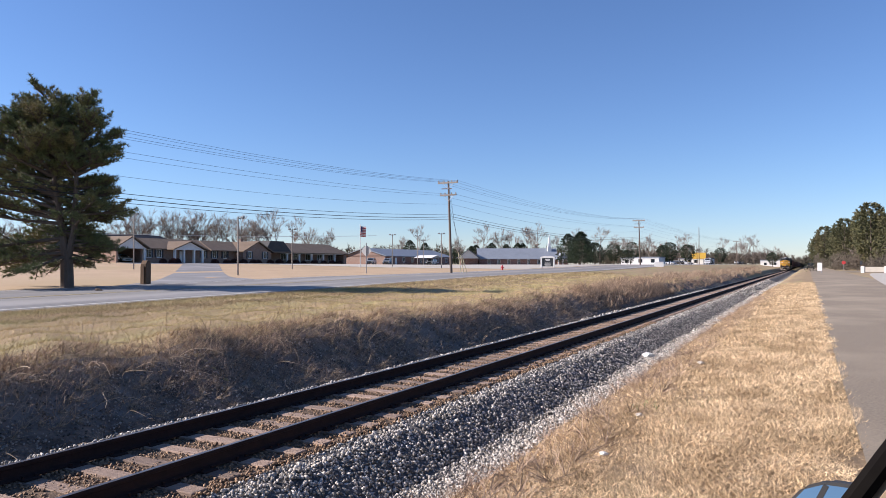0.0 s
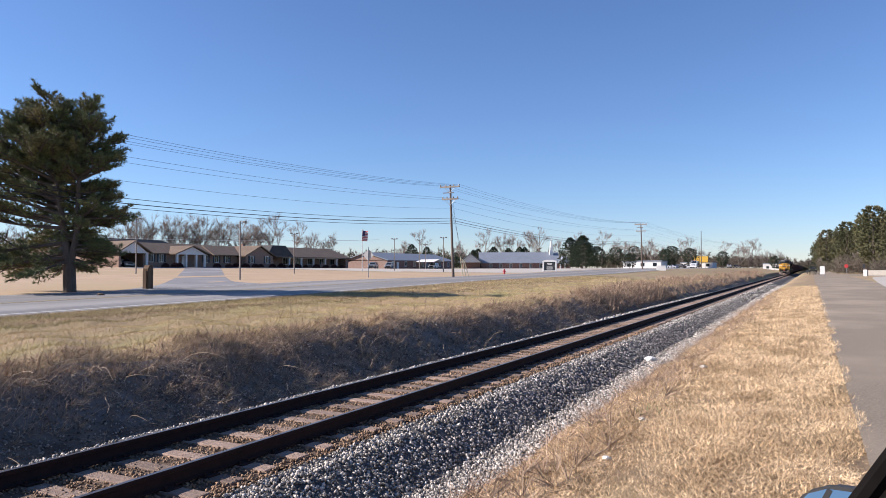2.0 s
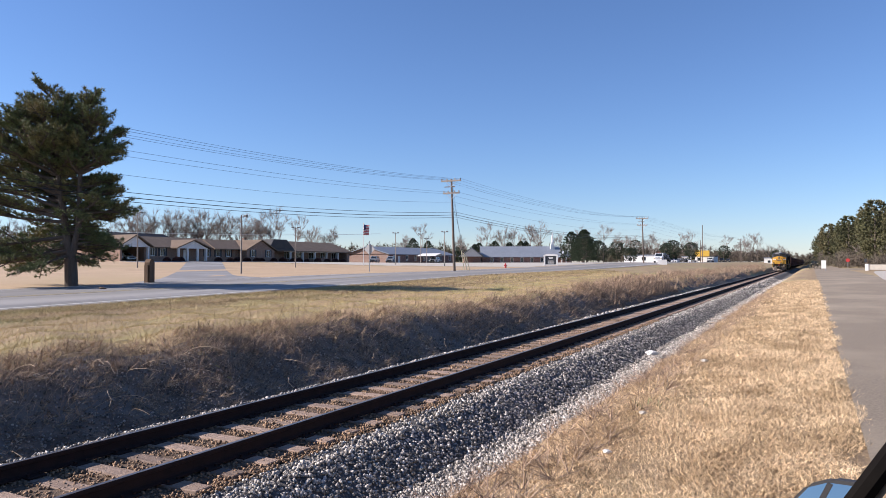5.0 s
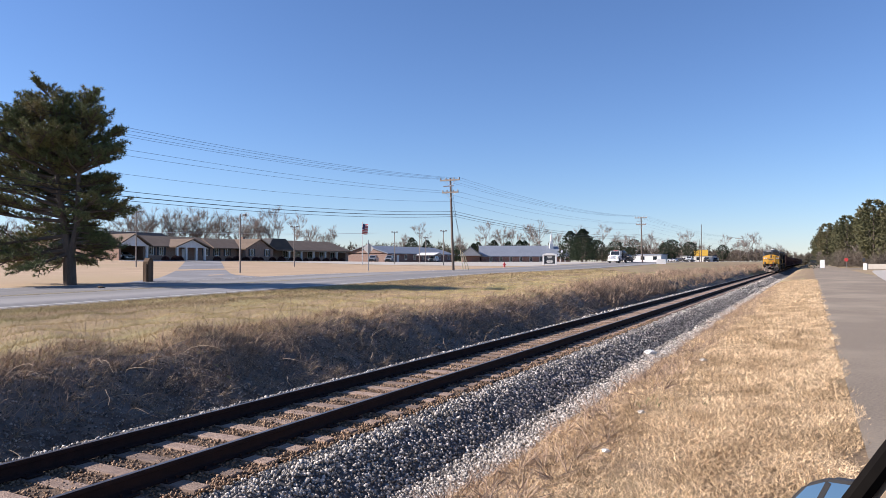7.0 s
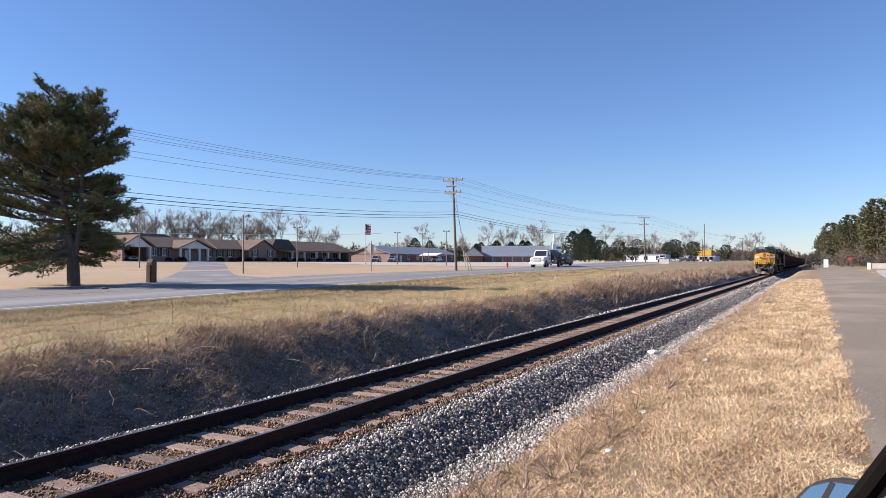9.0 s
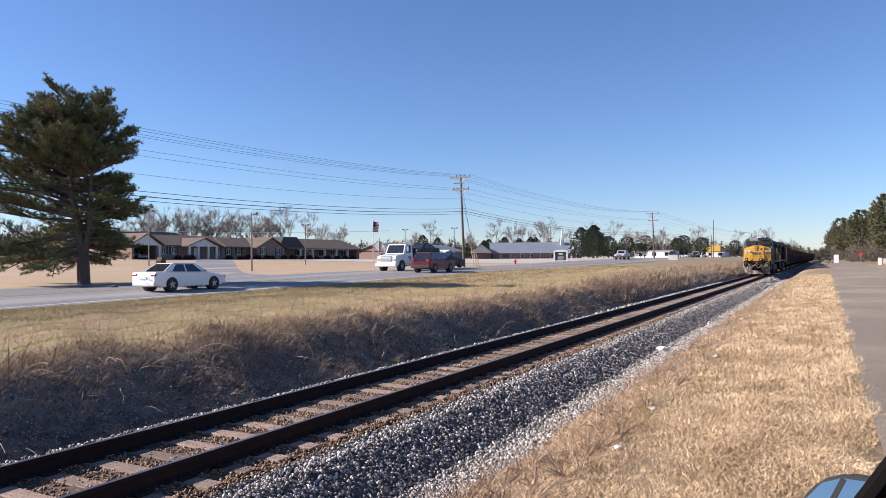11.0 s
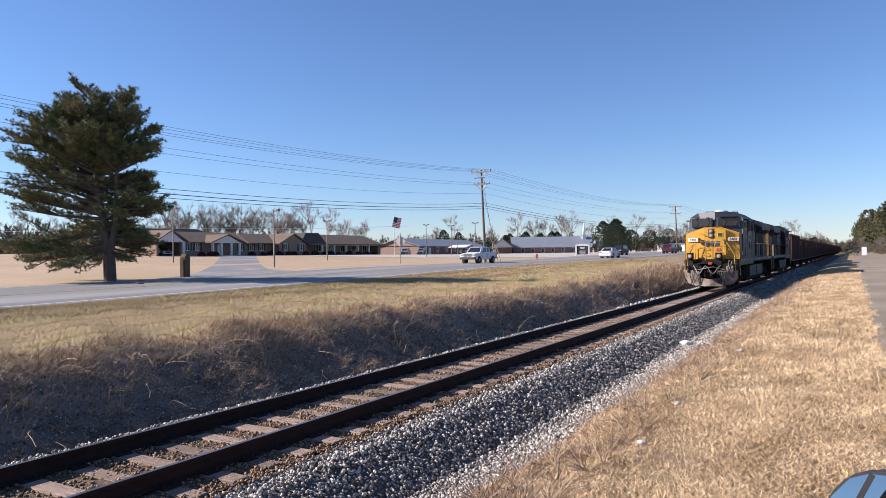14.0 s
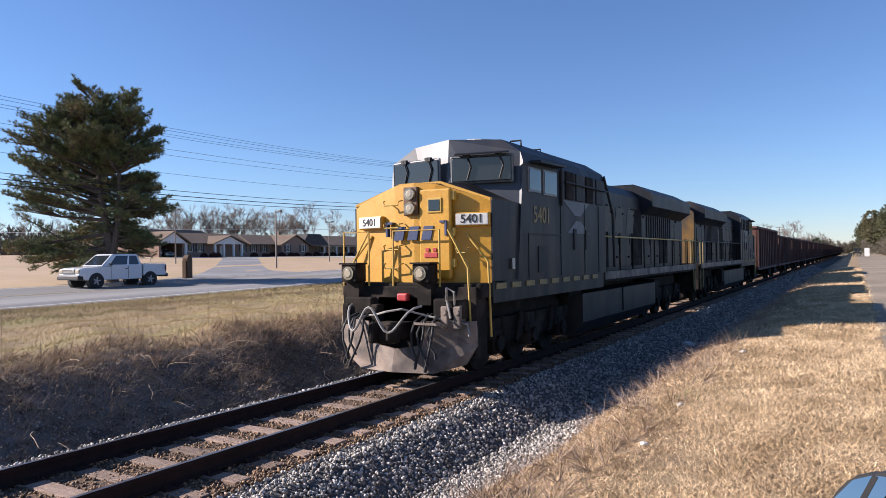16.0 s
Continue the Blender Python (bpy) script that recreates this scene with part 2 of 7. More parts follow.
# cross-section of the bed; its dark sheet shows as shade between stones
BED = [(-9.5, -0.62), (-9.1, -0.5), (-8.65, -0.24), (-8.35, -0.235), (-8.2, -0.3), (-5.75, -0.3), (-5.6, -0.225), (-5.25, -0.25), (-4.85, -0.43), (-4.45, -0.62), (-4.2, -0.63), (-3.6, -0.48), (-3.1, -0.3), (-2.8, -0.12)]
tagged(strip("ballast_bed", BED, -12, 330, 0.5, M_GAPBED, 0.012), "crushed-stone ballast bed under the track, darkened as shaded gaps", "ballast", kind="structure")
tagged(strip("stained_ballast", [(-8.25, -0.205), (-7.7, -0.205), (-6.2, -0.205), (-5.62, -0.207)], -12, 330, 0.5, M_RUSTBED, 0.008), "rust-stained ballast between the rails", "ballast", kind="structure")

RAIL_OUT = [(-0.075, -0.178), (0.075, -0.178), (0.075, -0.165), (0.02, -0.148), (0.011, -0.13), (0.011, -0.055), (0.036, -0.04), (0.036, -0.008), (0.026, 0), (-0.026, 0), (-0.036, -0.008), (-0.036, -0.04), (-0.011, -0.055), (-0.011, -0.13), (-0.02, -0.148), (-0.075, -0.165)]


def railway():
    track = thing("railway_track", "single railway track, rusty rails on weathered wooden ties", "railway track", kind="structure")
    for s in (-1, 1):
        bm = bmesh.new()
        prism(bm, [(TRACK + s * 0.7525 + u, v) for u, v in RAIL_OUT], "y", -40, 620)
        part("rail", bm, M_RAIL, track, "dark rusty steel rail")
        bm = bmesh.new()
        box(bm, TRACK + s * 0.7525 - 0.024, TRACK + s * 0.7525 + 0.024, -40, 620, -0.004, 0.003)
        part("rail_head", bm, M_RAILTOP, track, "worn shiny top of the rail")
    bm = bmesh.new()
    box(bm, -1.3, 1.3, -0.112, 0.112, -0.17, 0.0, 0.012)
    first = part("tie", bm, M_TIE, track, at=pose(TRACK, 2.0, -0.178))
    bm = bmesh.new()
    box(bm, -0.19, 0.19, -0.1, 0.1, -0.003, 0.014)
    for u in (-0.12, 0.12):
        for v in (-0.07, 0.07):
            box(bm, u - 0.014, u + 0.014, v - 0.014, v + 0.014, 0.01, 0.045)
    plate = part("tie_plate", bm, M_RAIL, track, at=pose(TRACK + 0.7525, 2.0, -0.178))
    y = -2.0
    for i in range(150):
        y += 0.575 + random.uniform(-0.03, 0.03)
        share("tie", first, track, pose(TRACK + random.uniform(-0.04, 0.04), y, -0.18 + random.uniform(-0.012, 0.008), 0, 0, random.uniform(-1.2, 1.2)))
        for s in (-1, 1):
            share("tie_plate", plate, track, pose(TRACK + s * 0.7525, y, -0.178))
    bm = bmesh.new()
    while y < 330:
        y += 0.575
        box(bm, TRACK - 1.3, TRACK + 1.3, y - 0.11, y + 0.11, -0.35, -0.178)
    tagged(part("far_ties", bm, M_TIE, track), "distant weathered wooden ties", kind="stuff")


railway()


# ---- the train ----
M_YEL = mat("locomotive_yellow", (0.64, 0.325, 0.022), (0.54, 0.27, 0.02), 1.5, 0.45, local=True, fine=18, c=(0.50, 0.27, 0.03), big=1.2)
M_BLUE = mat("locomotive_dark_grey_blue", (0.021, 0.024, 0.030), (0.013, 0.015, 0.020), 0.8, 0.5, local=True, fine=14, c=(0.046, 0.039, 0.033), big=0.7, stretch=(1, 1.6, 0.35), spec=0.22)
M_CAB = mat("cab_glossy_dark_paint", (0.022, 0.028, 0.040), (0.015, 0.020, 0.030), 0.8, 0.5, local=True, fine=14, c=(0.034, 0.032, 0.030), big=0.7, spec=0.9)
M_DIRT = mat("locomotive_underframe_grime", (0.014, 0.012, 0.011), (0.024, 0.020, 0.017), 2.5, 0.85, 0.004, local=True, c=(0.045, 0.036, 0.029), big=1.4, spec=0.12)
M_PILOT = mat("dusty_pilot_plate", (0.33, 0.255, 0.20), (0.17, 0.13, 0.105), 2.2, 0.75, 0.003, local=True, c=(0.07, 0.058, 0.05), big=1.6)
M_BLACK = mat("black_rubber", (0.018, 0.018, 0.019), (0.03, 0.029, 0.028), 6.0, 0.7, local=True)
M_STEEL = mat("dull_steel", (0.42, 0.42, 0.42), (0.3, 0.3, 0.3), 6.0, 0.4, metal=0.7, local=True)
M_HOSE = mat("grey_hose", (0.36, 0.335, 0.30), (0.25, 0.235, 0.21), 9.0, 0.7, local=True)
M_RAILY = mat("yellow_handrail", (0.62, 0.40, 0.07), (0.48, 0.30, 0.06), 9.0, 0.5, local=True)
M_RED = mat("red_plate", (0.55, 0.05, 0.05), (0.45, 0.04, 0.04), 9.0, 0.5, local=True)
M_BOARD = mat("number_board_white", (0.82, 0.80, 0.74), (0.76, 0.74, 0.68), 9.0, 0.4, local=True)
M_LOGO = mat("logo_blue", (0.03, 0.05, 0.13), (0.05, 0.07, 0.15), 9.0, 0.5, local=True)
M_DULLY = mat("faded_yellow_lettering", (0.30, 0.22, 0.085), (0.22, 0.17, 0.07), 9.0, 0.6, local=True)
M_GLASS = glass_mat("dark_window_glass", (0.02, 0.026, 0.032), 0.04)
M_SHIELD = glass_mat("dusty_windshield_glass", (0.022, 0.025, 0.028), 0.14)
M_FRAME = mat("worn_grey_frame", (0.20, 0.205, 0.21), (0.12, 0.125, 0.13), 5.0, 0.4, local=True)
M_LAMPBOX = mat("brown_lamp_recess", (0.16, 0.085, 0.035), (0.10, 0.055, 0.03), 6.0, 0.6, local=True)
# locomotive yellow darkened in its colour to stand for shade
M_YELSHADE = mat("shade_darkened_yellow", (0.20, 0.105, 0.02), (0.11, 0.062, 0.018), 1.6, 0.7, local=True, c=(0.05, 0.035, 0.02), big=1.2)
M_FADED = mat("nearly_gone_lettering", (0.085, 0.07, 0.04), (0.035, 0.033, 0.03), 5.0, 0.6, local=True)
M_LENS = glass_mat("headlight_lens", (0.42, 0.36, 0.26), 0.1)
M_CHROMED = mat("lamp_reflector", (0.55, 0.47, 0.36), (0.36, 0.29, 0.2), 9.0, 0.25, metal=0.8, local=True)
M_GOND = mat("oxide_red_wagon", (0.105, 0.043, 0.034), (0.07, 0.032, 0.028), 0.9, 0.8, 0.003, local=True, c=(0.13, 0.075, 0.055), big=0.6, each=0.35, stretch=(1, 1, 0.3))
TRAIN = []


def text(name, words, size, material, parent, m, label=""):
    cu = bpy.data.curves.new(name, "FONT")
    cu.body, cu.size, cu.align_x, cu.align_y, cu.extrude, cu.offset = words, size, "CENTER", "CENTER", 0.003, size * 0.012
    tmp = bpy.data.objects.new(name, cu)
    me = bpy.data.meshes.new_from_object(tmp)
    bpy.data.objects.remove(tmp)
    me.materials.clear()
    me.materials.append(material)
    ob = new(name, me)
    ob.parent, ob.matrix_basis = parent, m
    if label:
        tagged(ob, label)
    return ob


def frame_ring(bm, x0, x1, z0, z1, w, y0, y1):
    for a, b, c, d in ((x0 - w, x1 + w, z1, z1 + w), (x0 - w, x1 + w, z0 - w, z0), (x0 - w, x0, z0, z1), (x1, x1 + w, z0, z1)):
        box(bm, a, b, y0, y1, c, d)
    return bm


def wheelset(parent, y, r=0.53, gauge=0.7525):
    bm = bmesh.new()
    for s in (-1, 1):
        cyl(bm, (s * gauge - 0.065, 0, 0), (s * gauge + 0.065, 0, 0), r, n=24)
        cyl(bm, (s * (gauge - 0.085) - 0.015, 0, 0), (s * (gauge - 0.085) + 0.015, 0, 0), r + 0.025, n=24)
        for k in range(4):
            a = k * math.pi / 2
            cyl(bm, (s * (gauge + 0.06), math.cos(a) * 0.3, math.sin(a) * 0.3), (s * (gauge + 0.075), math.cos(a) * 0.3, math.sin(a) * 0.3), 0.06, n=8)
    cyl(bm, (-1.0, 0, 0), (1.0, 0, 0), 0.09, n=10)
    ob = part("wheelset", bm, M_DIRT, parent, at=pose(0, y, r))
    return ob


def bogie(parent, y0, y1, axles, wheels):
    bm = bmesh.new()
    n = len(axles)
    for s in (-1, 1):
        x = s * 1.08
        box(bm, x - 0.09, x + 0.09, y0, y1, 0.72, 0.98, 0.03)
        for a in axles:
            box(bm, x - 0.13, x + 0.13, a - 0.2, a + 0.2, 0.33, 0.78, 0.04)
            cyl(bm, (x, a, 0.53), (x + s * 0.2, a, 0.53), 0.15, n=12)
            for d in (-0.28, 0.28):
                cyl(bm, (x + s * 0.05, a + d, 0.62), (x + s * 0.05, a + d, 1.0), 0.09, n=8)
        for a, b in zip(axles, axles[1:]):
            prism(bm, [(a + 0.2, 0.75), (b - 0.2, 0.75), (b - 0.45, 0.52), (a + 0.45, 0.52)], "x", x - 0.07, x + 0.07)
            cyl(bm, (x + s * 0.16, (a + b) / 2 - 0.1, 0.5), (x + s * 0.16, (a + b) / 2 + 0.15, 1.05), 0.05, n=8)
    box(bm, -1.0, 1.0, (y0 + y1) / 2 - 0.3, (y0 + y1) / 2 + 0.3, 0.6, 1.0)
    # motor boxes, then full-length filler blocks added to stop sun passing underneath
    for a in axles:
        box(bm, -0.55, 0.55, a + 0.1, a + 0.85, 0.16, 0.9, 0.05)
    box(bm, -0.6, 0.6, y0, y1, 0.13, 0.92, 0.03)
    box(bm, -0.95, 0.95, y0, y1, 0.88, 1.3)
    ob = part("bogie", bm, M_DIRT, parent, "grimy cast steel bogie frame")
    for a in axles:
        wheels.append((wheelset(ob, a), 0.53))
    return ob


WHEELS = []     # (wheel, radius, its thing's speed sense)


def locomotive(label):
    t = thing("locomotive", label, "locomotive", group="locomotives")
    # underframe and deck
    bm = bmesh.new()
    box(bm, -1.48, 1.48, -0.45, 18.35, 1.42, 1.68, 0.03)
    box(bm, -0.6, 0.6, -0.5, 18.5, 0.95, 1.42)
    part("underframe", bm, M_DIRT, t)
    for s in (-1, 1):
        bm = bmesh.new()
        box(bm, s * 1.5 - 0.012, s * 1.5 + 0.012, 6.4, 18.3, 1.50, 1.70)
        part("deck_edge", bm, M_PILOT, t, "pale dusty edge of the walkway")
    # nose: two facets that meet in front, under a top that falls to the sides
    bm = bmesh.new()
    lo, hi = [], []
    for x, y, z in ((-1.46, 1.5, 3.14), (-1.46, 0.0, 3.14), (-0.42, -0.2, 3.46), (0.02, -0.24, 3.50), (0.46, -0.2, 3.46), (1.46, 0.0, 3.14), (1.46, 1.5, 3.14)):
        lo.append(bm.verts.new((x, y, 1.68)))
        hi.append(bm.verts.new((x, y, z)))
    back = [bm.verts.new((x, y, z)) for x, y, z in ((-0.42, 1.5, 3.62), (0.46, 1.5, 3.62))]
    for i in range(6):
        bm.faces.new((lo[i], lo[i + 1], hi[i + 1], hi[i]))
    bm.faces.new((hi[0], hi[1], hi[2], back[0]))
    bm.faces.new((hi[2], hi[3], hi[4], back[1], back[0]))
    bm.faces.new((hi[4], hi[5], hi[6], back[1]))
    for f in bm.faces:
        c = f.calc_center_median()
        f.material_index = 0 if f.normal.y < -0.5 or c.y < 0.2 and abs(c.x) < 1.4 and c.z < 3.3 else 1
    bmesh.ops.recalc_face_normals(bm, faces=bm.faces[:])
    for f in bm.faces:
        f.material_index = 0 if f.normal.y < -0.5 else 1
    nose = part("nose", bm, [M_YEL, M_BLUE], t, "yellow faceted nose with a dark top")
    bm = bmesh.new()
    prism(bm, [(-1.465, 3.12), (-0.42, 3.45), (0.46, 3.45), (1.465, 3.12), (1.465, 3.17), (0.46, 3.52), (-0.42, 3.52), (-1.465, 3.17)], "y", -0.02, 0.06)
    part("nose_rim", bm, M_YEL, nose)
    # facet frame: right of centre the front falls back by 0.2 over 1 m
    def front(x, z, d=0.0):
        y = -0.24 + 0.205 * max(0.0, abs(x - 0.02) - 0.42) if abs(x - 0.02) > 0.42 else -0.225
        return pose(x, y - d, z, 90, 0, math.degrees(math.atan2(0.205, 1)) * (1 if x > 0.42 else -1 if x < -0.42 else 0))
    # headlights
    bm = bmesh.new()
    box(bm, -0.17, 0.13, -0.30, -0.2, 2.90, 3.42, 0.015)
    hl = part("headlight_box", bm, M_LAMPBOX, nose, "brown recessed headlight box")
    for z in (3.03, 3.29):
        bm = bmesh.new()
        cyl(bm, (-0.02, -0.345, z), (-0.02, -0.29, z), 0.105, 0.12, 16)
        part("headlight", bm, M_CHROMED, hl, "round sealed headlight")
        bm = bmesh.new()
        cyl(bm, (-0.02, -0.352, z), (-0.02, -0.34, z), 0.045, 0.085, 12)
        part("bulb", bm, M_LENS, hl)
    # nose door with its window
    bm = bmesh.new()
    box(bm, 0.15, 0.80, -0.275, -0.18, 1.74, 3.36, 0.03)
    door = part("nose_door", bm, M_YEL, nose, "yellow nose door")
    bm = bmesh.new()
    box(bm, 0.33, 0.63, -0.295, -0.27, 2.93, 3.20, 0.01)
    part("window_frame", bm, M_RAILY, door)
    bm = bmesh.new()
    box(bm, 0.365, 0.595, -0.302, -0.29, 2.965, 3.165, 0.005)
    part("pane", bm, M_GLASS, door)
    for z in (1.95, 2.5, 3.15):
        bm = bmesh.new()
        box(bm, 0.79, 0.86, -0.24, -0.14, z, z + 0.16, 0.01)
        part("hinge", bm, M_RAILY, door)
    # number boards
    for x, size in ((-1.0, 0.19), (1.16, 0.21)):
        m = front(x, 2.80, 0.02)
        bm = bmesh.new()
        box(bm, -0.315, 0.315, -0.12, 0.12, -0.06, 0.05, 0.02)
        nb = part("number_board", bm, M_YEL, nose, "white number board in a yellow frame", at=m)
        bm = bmesh.new()
        box(bm, -0.295, 0.295, -0.10, 0.10, 0.05, 0.062, 0.01)
        part("board", bm, M_BOARD, nb)
        text("number", "5401", size, M_BLACK, nb, pose(0, 0, 0.066), "black road number")
    # emblem as plain blue bars, corner brackets, red plate
    for k in range(3):
        bm = bmesh.new()
        prism(bm, [(-0.40 + 0.3 * k, 2.45), (-0.20 + 0.3 * k, 2.45), (-0.14 + 0.3 * k, 2.70), (-0.34 + 0.3 * k, 2.70)], "y", -0.293, -0.262)
        part("emblem_bar", bm, M_LOGO, nose, "worn dark blue emblem bar")
    for x, s in ((-0.55, 1), (0.71, -1)):
        bm = bmesh.new()
        box(bm, x - 0.02, x + 0.02, -0.297, -0.2, 2.52, 2.79)
        box(bm, min(x, x + 0.12 * s), max(x, x + 0.12 * s), -0.297, -0.2, 2.75, 2.79)
        part("corner_bracket", bm, M_LOGO, nose)
    bm = bmesh.new()
    box(bm, 0.26, 0.54, -0.292, -0.26, 2.13, 2.22, 0.01)
    box(bm, 0.29, 0.36, -0.292, -0.26, 2.24, 2.30)
    box(bm, 0.44, 0.51, -0.292, -0.26, 2.24, 2.30)
    part("warning_plate", bm, M_RED, nose, "small red warning plate")
    # grab irons
    for x, z, w in ((-0.42, 3.14, 0.2), (-0.42, 2.72, 0.2), (-0.42, 2.32, 0.2), (-0.42, 1.98, 0.2), (1.0, 2.25, 0.14)):
        bm = bmesh.new()
        y = -0.24 if x < 0 else -0.15
        tube(bm, [(x - w, y, z + 0.05), (x - w + 0.03, y - 0.09, z + 0.03), (x - w + 0.05, y - 0.09, z - 0.04), (x + w - 0.05, y - 0.09, z - 0.04), (x + w - 0.03, y - 0.09, z + 0.03), (x + w, y, z + 0.05)], 0.014, 5)
        part("grab_iron", bm, M_RAILY, nose)
    # platform rails
    for xs in ((-0.30, 0.68), (-1.42, -0.84)):
        bm = bmesh.new()
        tube(bm, [(xs[0], -0.46, 1.1), (xs[0], -0.46, 2.62), (xs[1], -0.46, 2.62), (xs[1], -0.46, 1.1)], 0.019, 6)
        part("platform_rail", bm, M_RAILY, t, "yellow tubular platform rail")
    for s in (-1, 1):
        bm = bmesh.new()
        tube(bm, [(s * 0.85, -0.45, 2.62), (s * 1.25, -0.48, 1.95), (s * 1.3, -0.5, 1.0), (s * 1.05, -0.5, 0.92)], 0.022, 6)
        tube(bm, [(s * 1.02, -0.1, 2.55), (s * 1.46, -0.12, 2.05), (s * 1.5, -0.12, 0.75)], 0.022, 6)
        part("step_rail", bm, M_RAILY, t, "bent yellow step rail")
        bm = bmesh.new()
        for k in range(4):
            box(bm, s * 1.12 - 0.25, s * 1.12 + 0.25, -0.48, -0.12, 0.42 + 0.3 * k, 0.45 + 0.3 * k)
        box(bm, s * 1.39 - 0.02, s * 1.39 + 0.02, -0.48, -0.1, 0.4, 1.6)
        part("steps", bm, M_DIRT, t)
    # ditch lights
    for x in (-1.12, 0.44):
        bm = bmesh.new()
        box(bm, x - 0.17, x + 0.17, -0.72, -0.4, 1.70, 2.02, 0.02)
        box(bm, x - 0.2, x + 0.2, -0.75, -0.4, 2.02, 2.05)
        box(bm, x - 0.14, x + 0.14, -0.6, -0.4, 1.3, 1.7)
        dl = part("ditch_light", bm, M_DIRT, t, "ditch light in a dark box")
        bm = bmesh.new()
        cyl(bm, (x, -0.745, 1.86), (x, -0.71, 1.86), 0.125, 0.125, 16)
        part("lamp_ring", bm, M_CHROMED, dl, "dull metal lamp reflector")
        bm = bmesh.new()
        cyl(bm, (x, -0.765, 1.86), (x, -0.74, 1.86), 0.07, 0.085, 16)
        part("lens", bm, M_LENS, dl, "clear ditch light lens")
    # pilot plough, drawn back to both sides
    bm = bmesh.new()
    for s in (-1, 1):
        v = [bm.verts.new(p) for p in ((0, -1.0, 0.16), (s * 0.75, -0.86, 0.16), (s * 1.22, -0.55, 0.3), (s * 1.42, -0.5, 0.62), (s * 1.42, -0.55, 1.05),
                                      (s * 0.62, -0.8, 1.0), (s * 0.5, -0.84, 0.62), (0, -0.9, 0.55))]
        f = bm.faces.new(v if s > 0 else v[::-1])
    geom = bmesh.ops.extrude_face_region(bm, geom=bm.faces[:])
    bmesh.ops.translate(bm, verts=[g for g in geom["geom"] if isinstance(g, bmesh.types.BMVert)], vec=(0, 0.05, 0.0))
    bmesh.ops.recalc_face_normals(bm, faces=bm.faces[:])
    part("plough", bm, M_PILOT, t, "dusty steel snow plough with worn edges")
    bm = bmesh.new()
    box(bm, -1.42, 1.42, -0.5, -0.42, 0.5, 1.62, 0.02)
    for x in (-0.95, 0.95):
        box(bm, x - 0.3, x + 0.3, -0.66, -0.45, 1.08, 1.42, 0.03)
    part("end_plate", bm, M_DIRT, t)
    # uncoupling lever, lift brackets and hose rack
    bm = bmesh.new()
    tube(bm, [(-1.3, -0.62, 1.0), (-0.5, -0.72, 1.12), (-0.1, -1.0, 1.2), (0.2, -0.95, 1.25), (0.6, -0.72, 1.12), (1.3, -0.62, 1.0), (1.36, -0.66, 0.8)], 0.02, 6)
    part("uncoupling_lever", bm, M_HOSE, t, "thin grey uncoupling lever")
    for x in (-1.2, -0.55, 0.9, 1.15):
        bm = bmesh.new()
        box(bm, x - 0.07, x + 0.07, -0.72, -0.5, 0.92, 1.3, 0.02)
        cyl(bm, (x, -0.74, 1.2), (x, -0.66, 1.2), 0.05, n=8)
        part("pipe_bracket", bm, M_PILOT if x > 0 else M_DIRT, t)
    bm = bmesh.new()
    for k in range(5):
        box(bm, 0.5 + 0.09 * k, 0.53 + 0.09 * k, -0.95, -0.55, 1.0, 1.02)
    box(bm, 0.45, 0.95, -0.96, -0.93, 0.99, 1.03)
    part("step_grating", bm, M_PILOT, t)
    bm = bmesh.new()
    tube(bm, [(1.05, -0.6, 1.25), (1.15, -0.8, 1.55), (1.02, -0.82, 1.62), (0.95, -0.7, 1.4), (1.05, -0.75, 1.1)], 0.022, 6)
    part("looped_hose", bm, M_HOSE, t, "pale looped air hose")
    # coupler
    bm = bmesh.new()
    box(bm, -0.14, 0.14, -0.95, -0.4, 0.72, 1.0, 0.03)
    box(bm, -0.16, 0.14, -1.2, -0.9, 0.66, 1.04, 0.05)
    box(bm, -0.24, -0.12, -1.36, -1.05, 0.68, 1.04, 0.04)
    box(bm, 0.08, 0.18, -1.3, -1.05, 0.72, 1.0, 0.04)
    part("coupler", bm, M_DIRT, t, "heavy steel knuckle coupler")
    bm = bmesh.new()
    box(bm, -0.13, 0.09, -0.62, -0.5, 1.36, 1.5, 0.03)
    part("coupler_flag", bm, M_RED, t, "small red coupling cover")
    # cable that hangs in a wave across the front, and brake hoses
    bm = bmesh.new()
    pts = []
    for i in range(25):
        u = i / 24
        pts.append((-0.87 + 1.47 * u, -1.45 + 0.5 * abs(2 * u - 1) ** 4, 1.10 + 0.21 * math.cos(u * 4 * math.pi)))
    tube(bm, pts, 0.022, 6)
    part("jumper_cable", bm, M_HOSE, t, "pale grey jumper cable hung in a wave")
    for x, lean, end in ((-1.0, 0.04, 0.42), (-0.93, -0.07, 0.34), (-0.85, 0.05, 0.50), (-0.78, -0.10, 0.30), (0.45, 0.03, 0.46), (0.55, -0.06, 0.33), (0.63, 0.07, 0.40), (0.74, -0.05, 0.29), (0.82, 0.06, 0.52)):
        bm = bmesh.new()
        tube(bm, [(x * 0.95, -0.6, 1.15), (x - lean, -0.88, 1.04), (x - lean * 1.6, -0.98, 0.85), (x - lean, -1.0, 0.65), (x + lean, -0.99, end)], 0.021, 6)
        cyl(bm, (x + lean, -0.99, end + 0.01), (x + lean * 1.3, -0.99, end - 0.09), 0.03, n=6)
        part("brake_hose", bm, M_BLACK, t)
    # cab and equipment room: one chamfered section whose front comes to a shallow point
    bm = bmesh.new()
    sec = [(-1.5, 1.68), (1.5, 1.68), (1.5, 3.96), (1.42, 4.16), (1.0, 4.43), (-1.0, 4.43), (-1.42, 4.16), (-1.5, 3.96)]
    rings = []
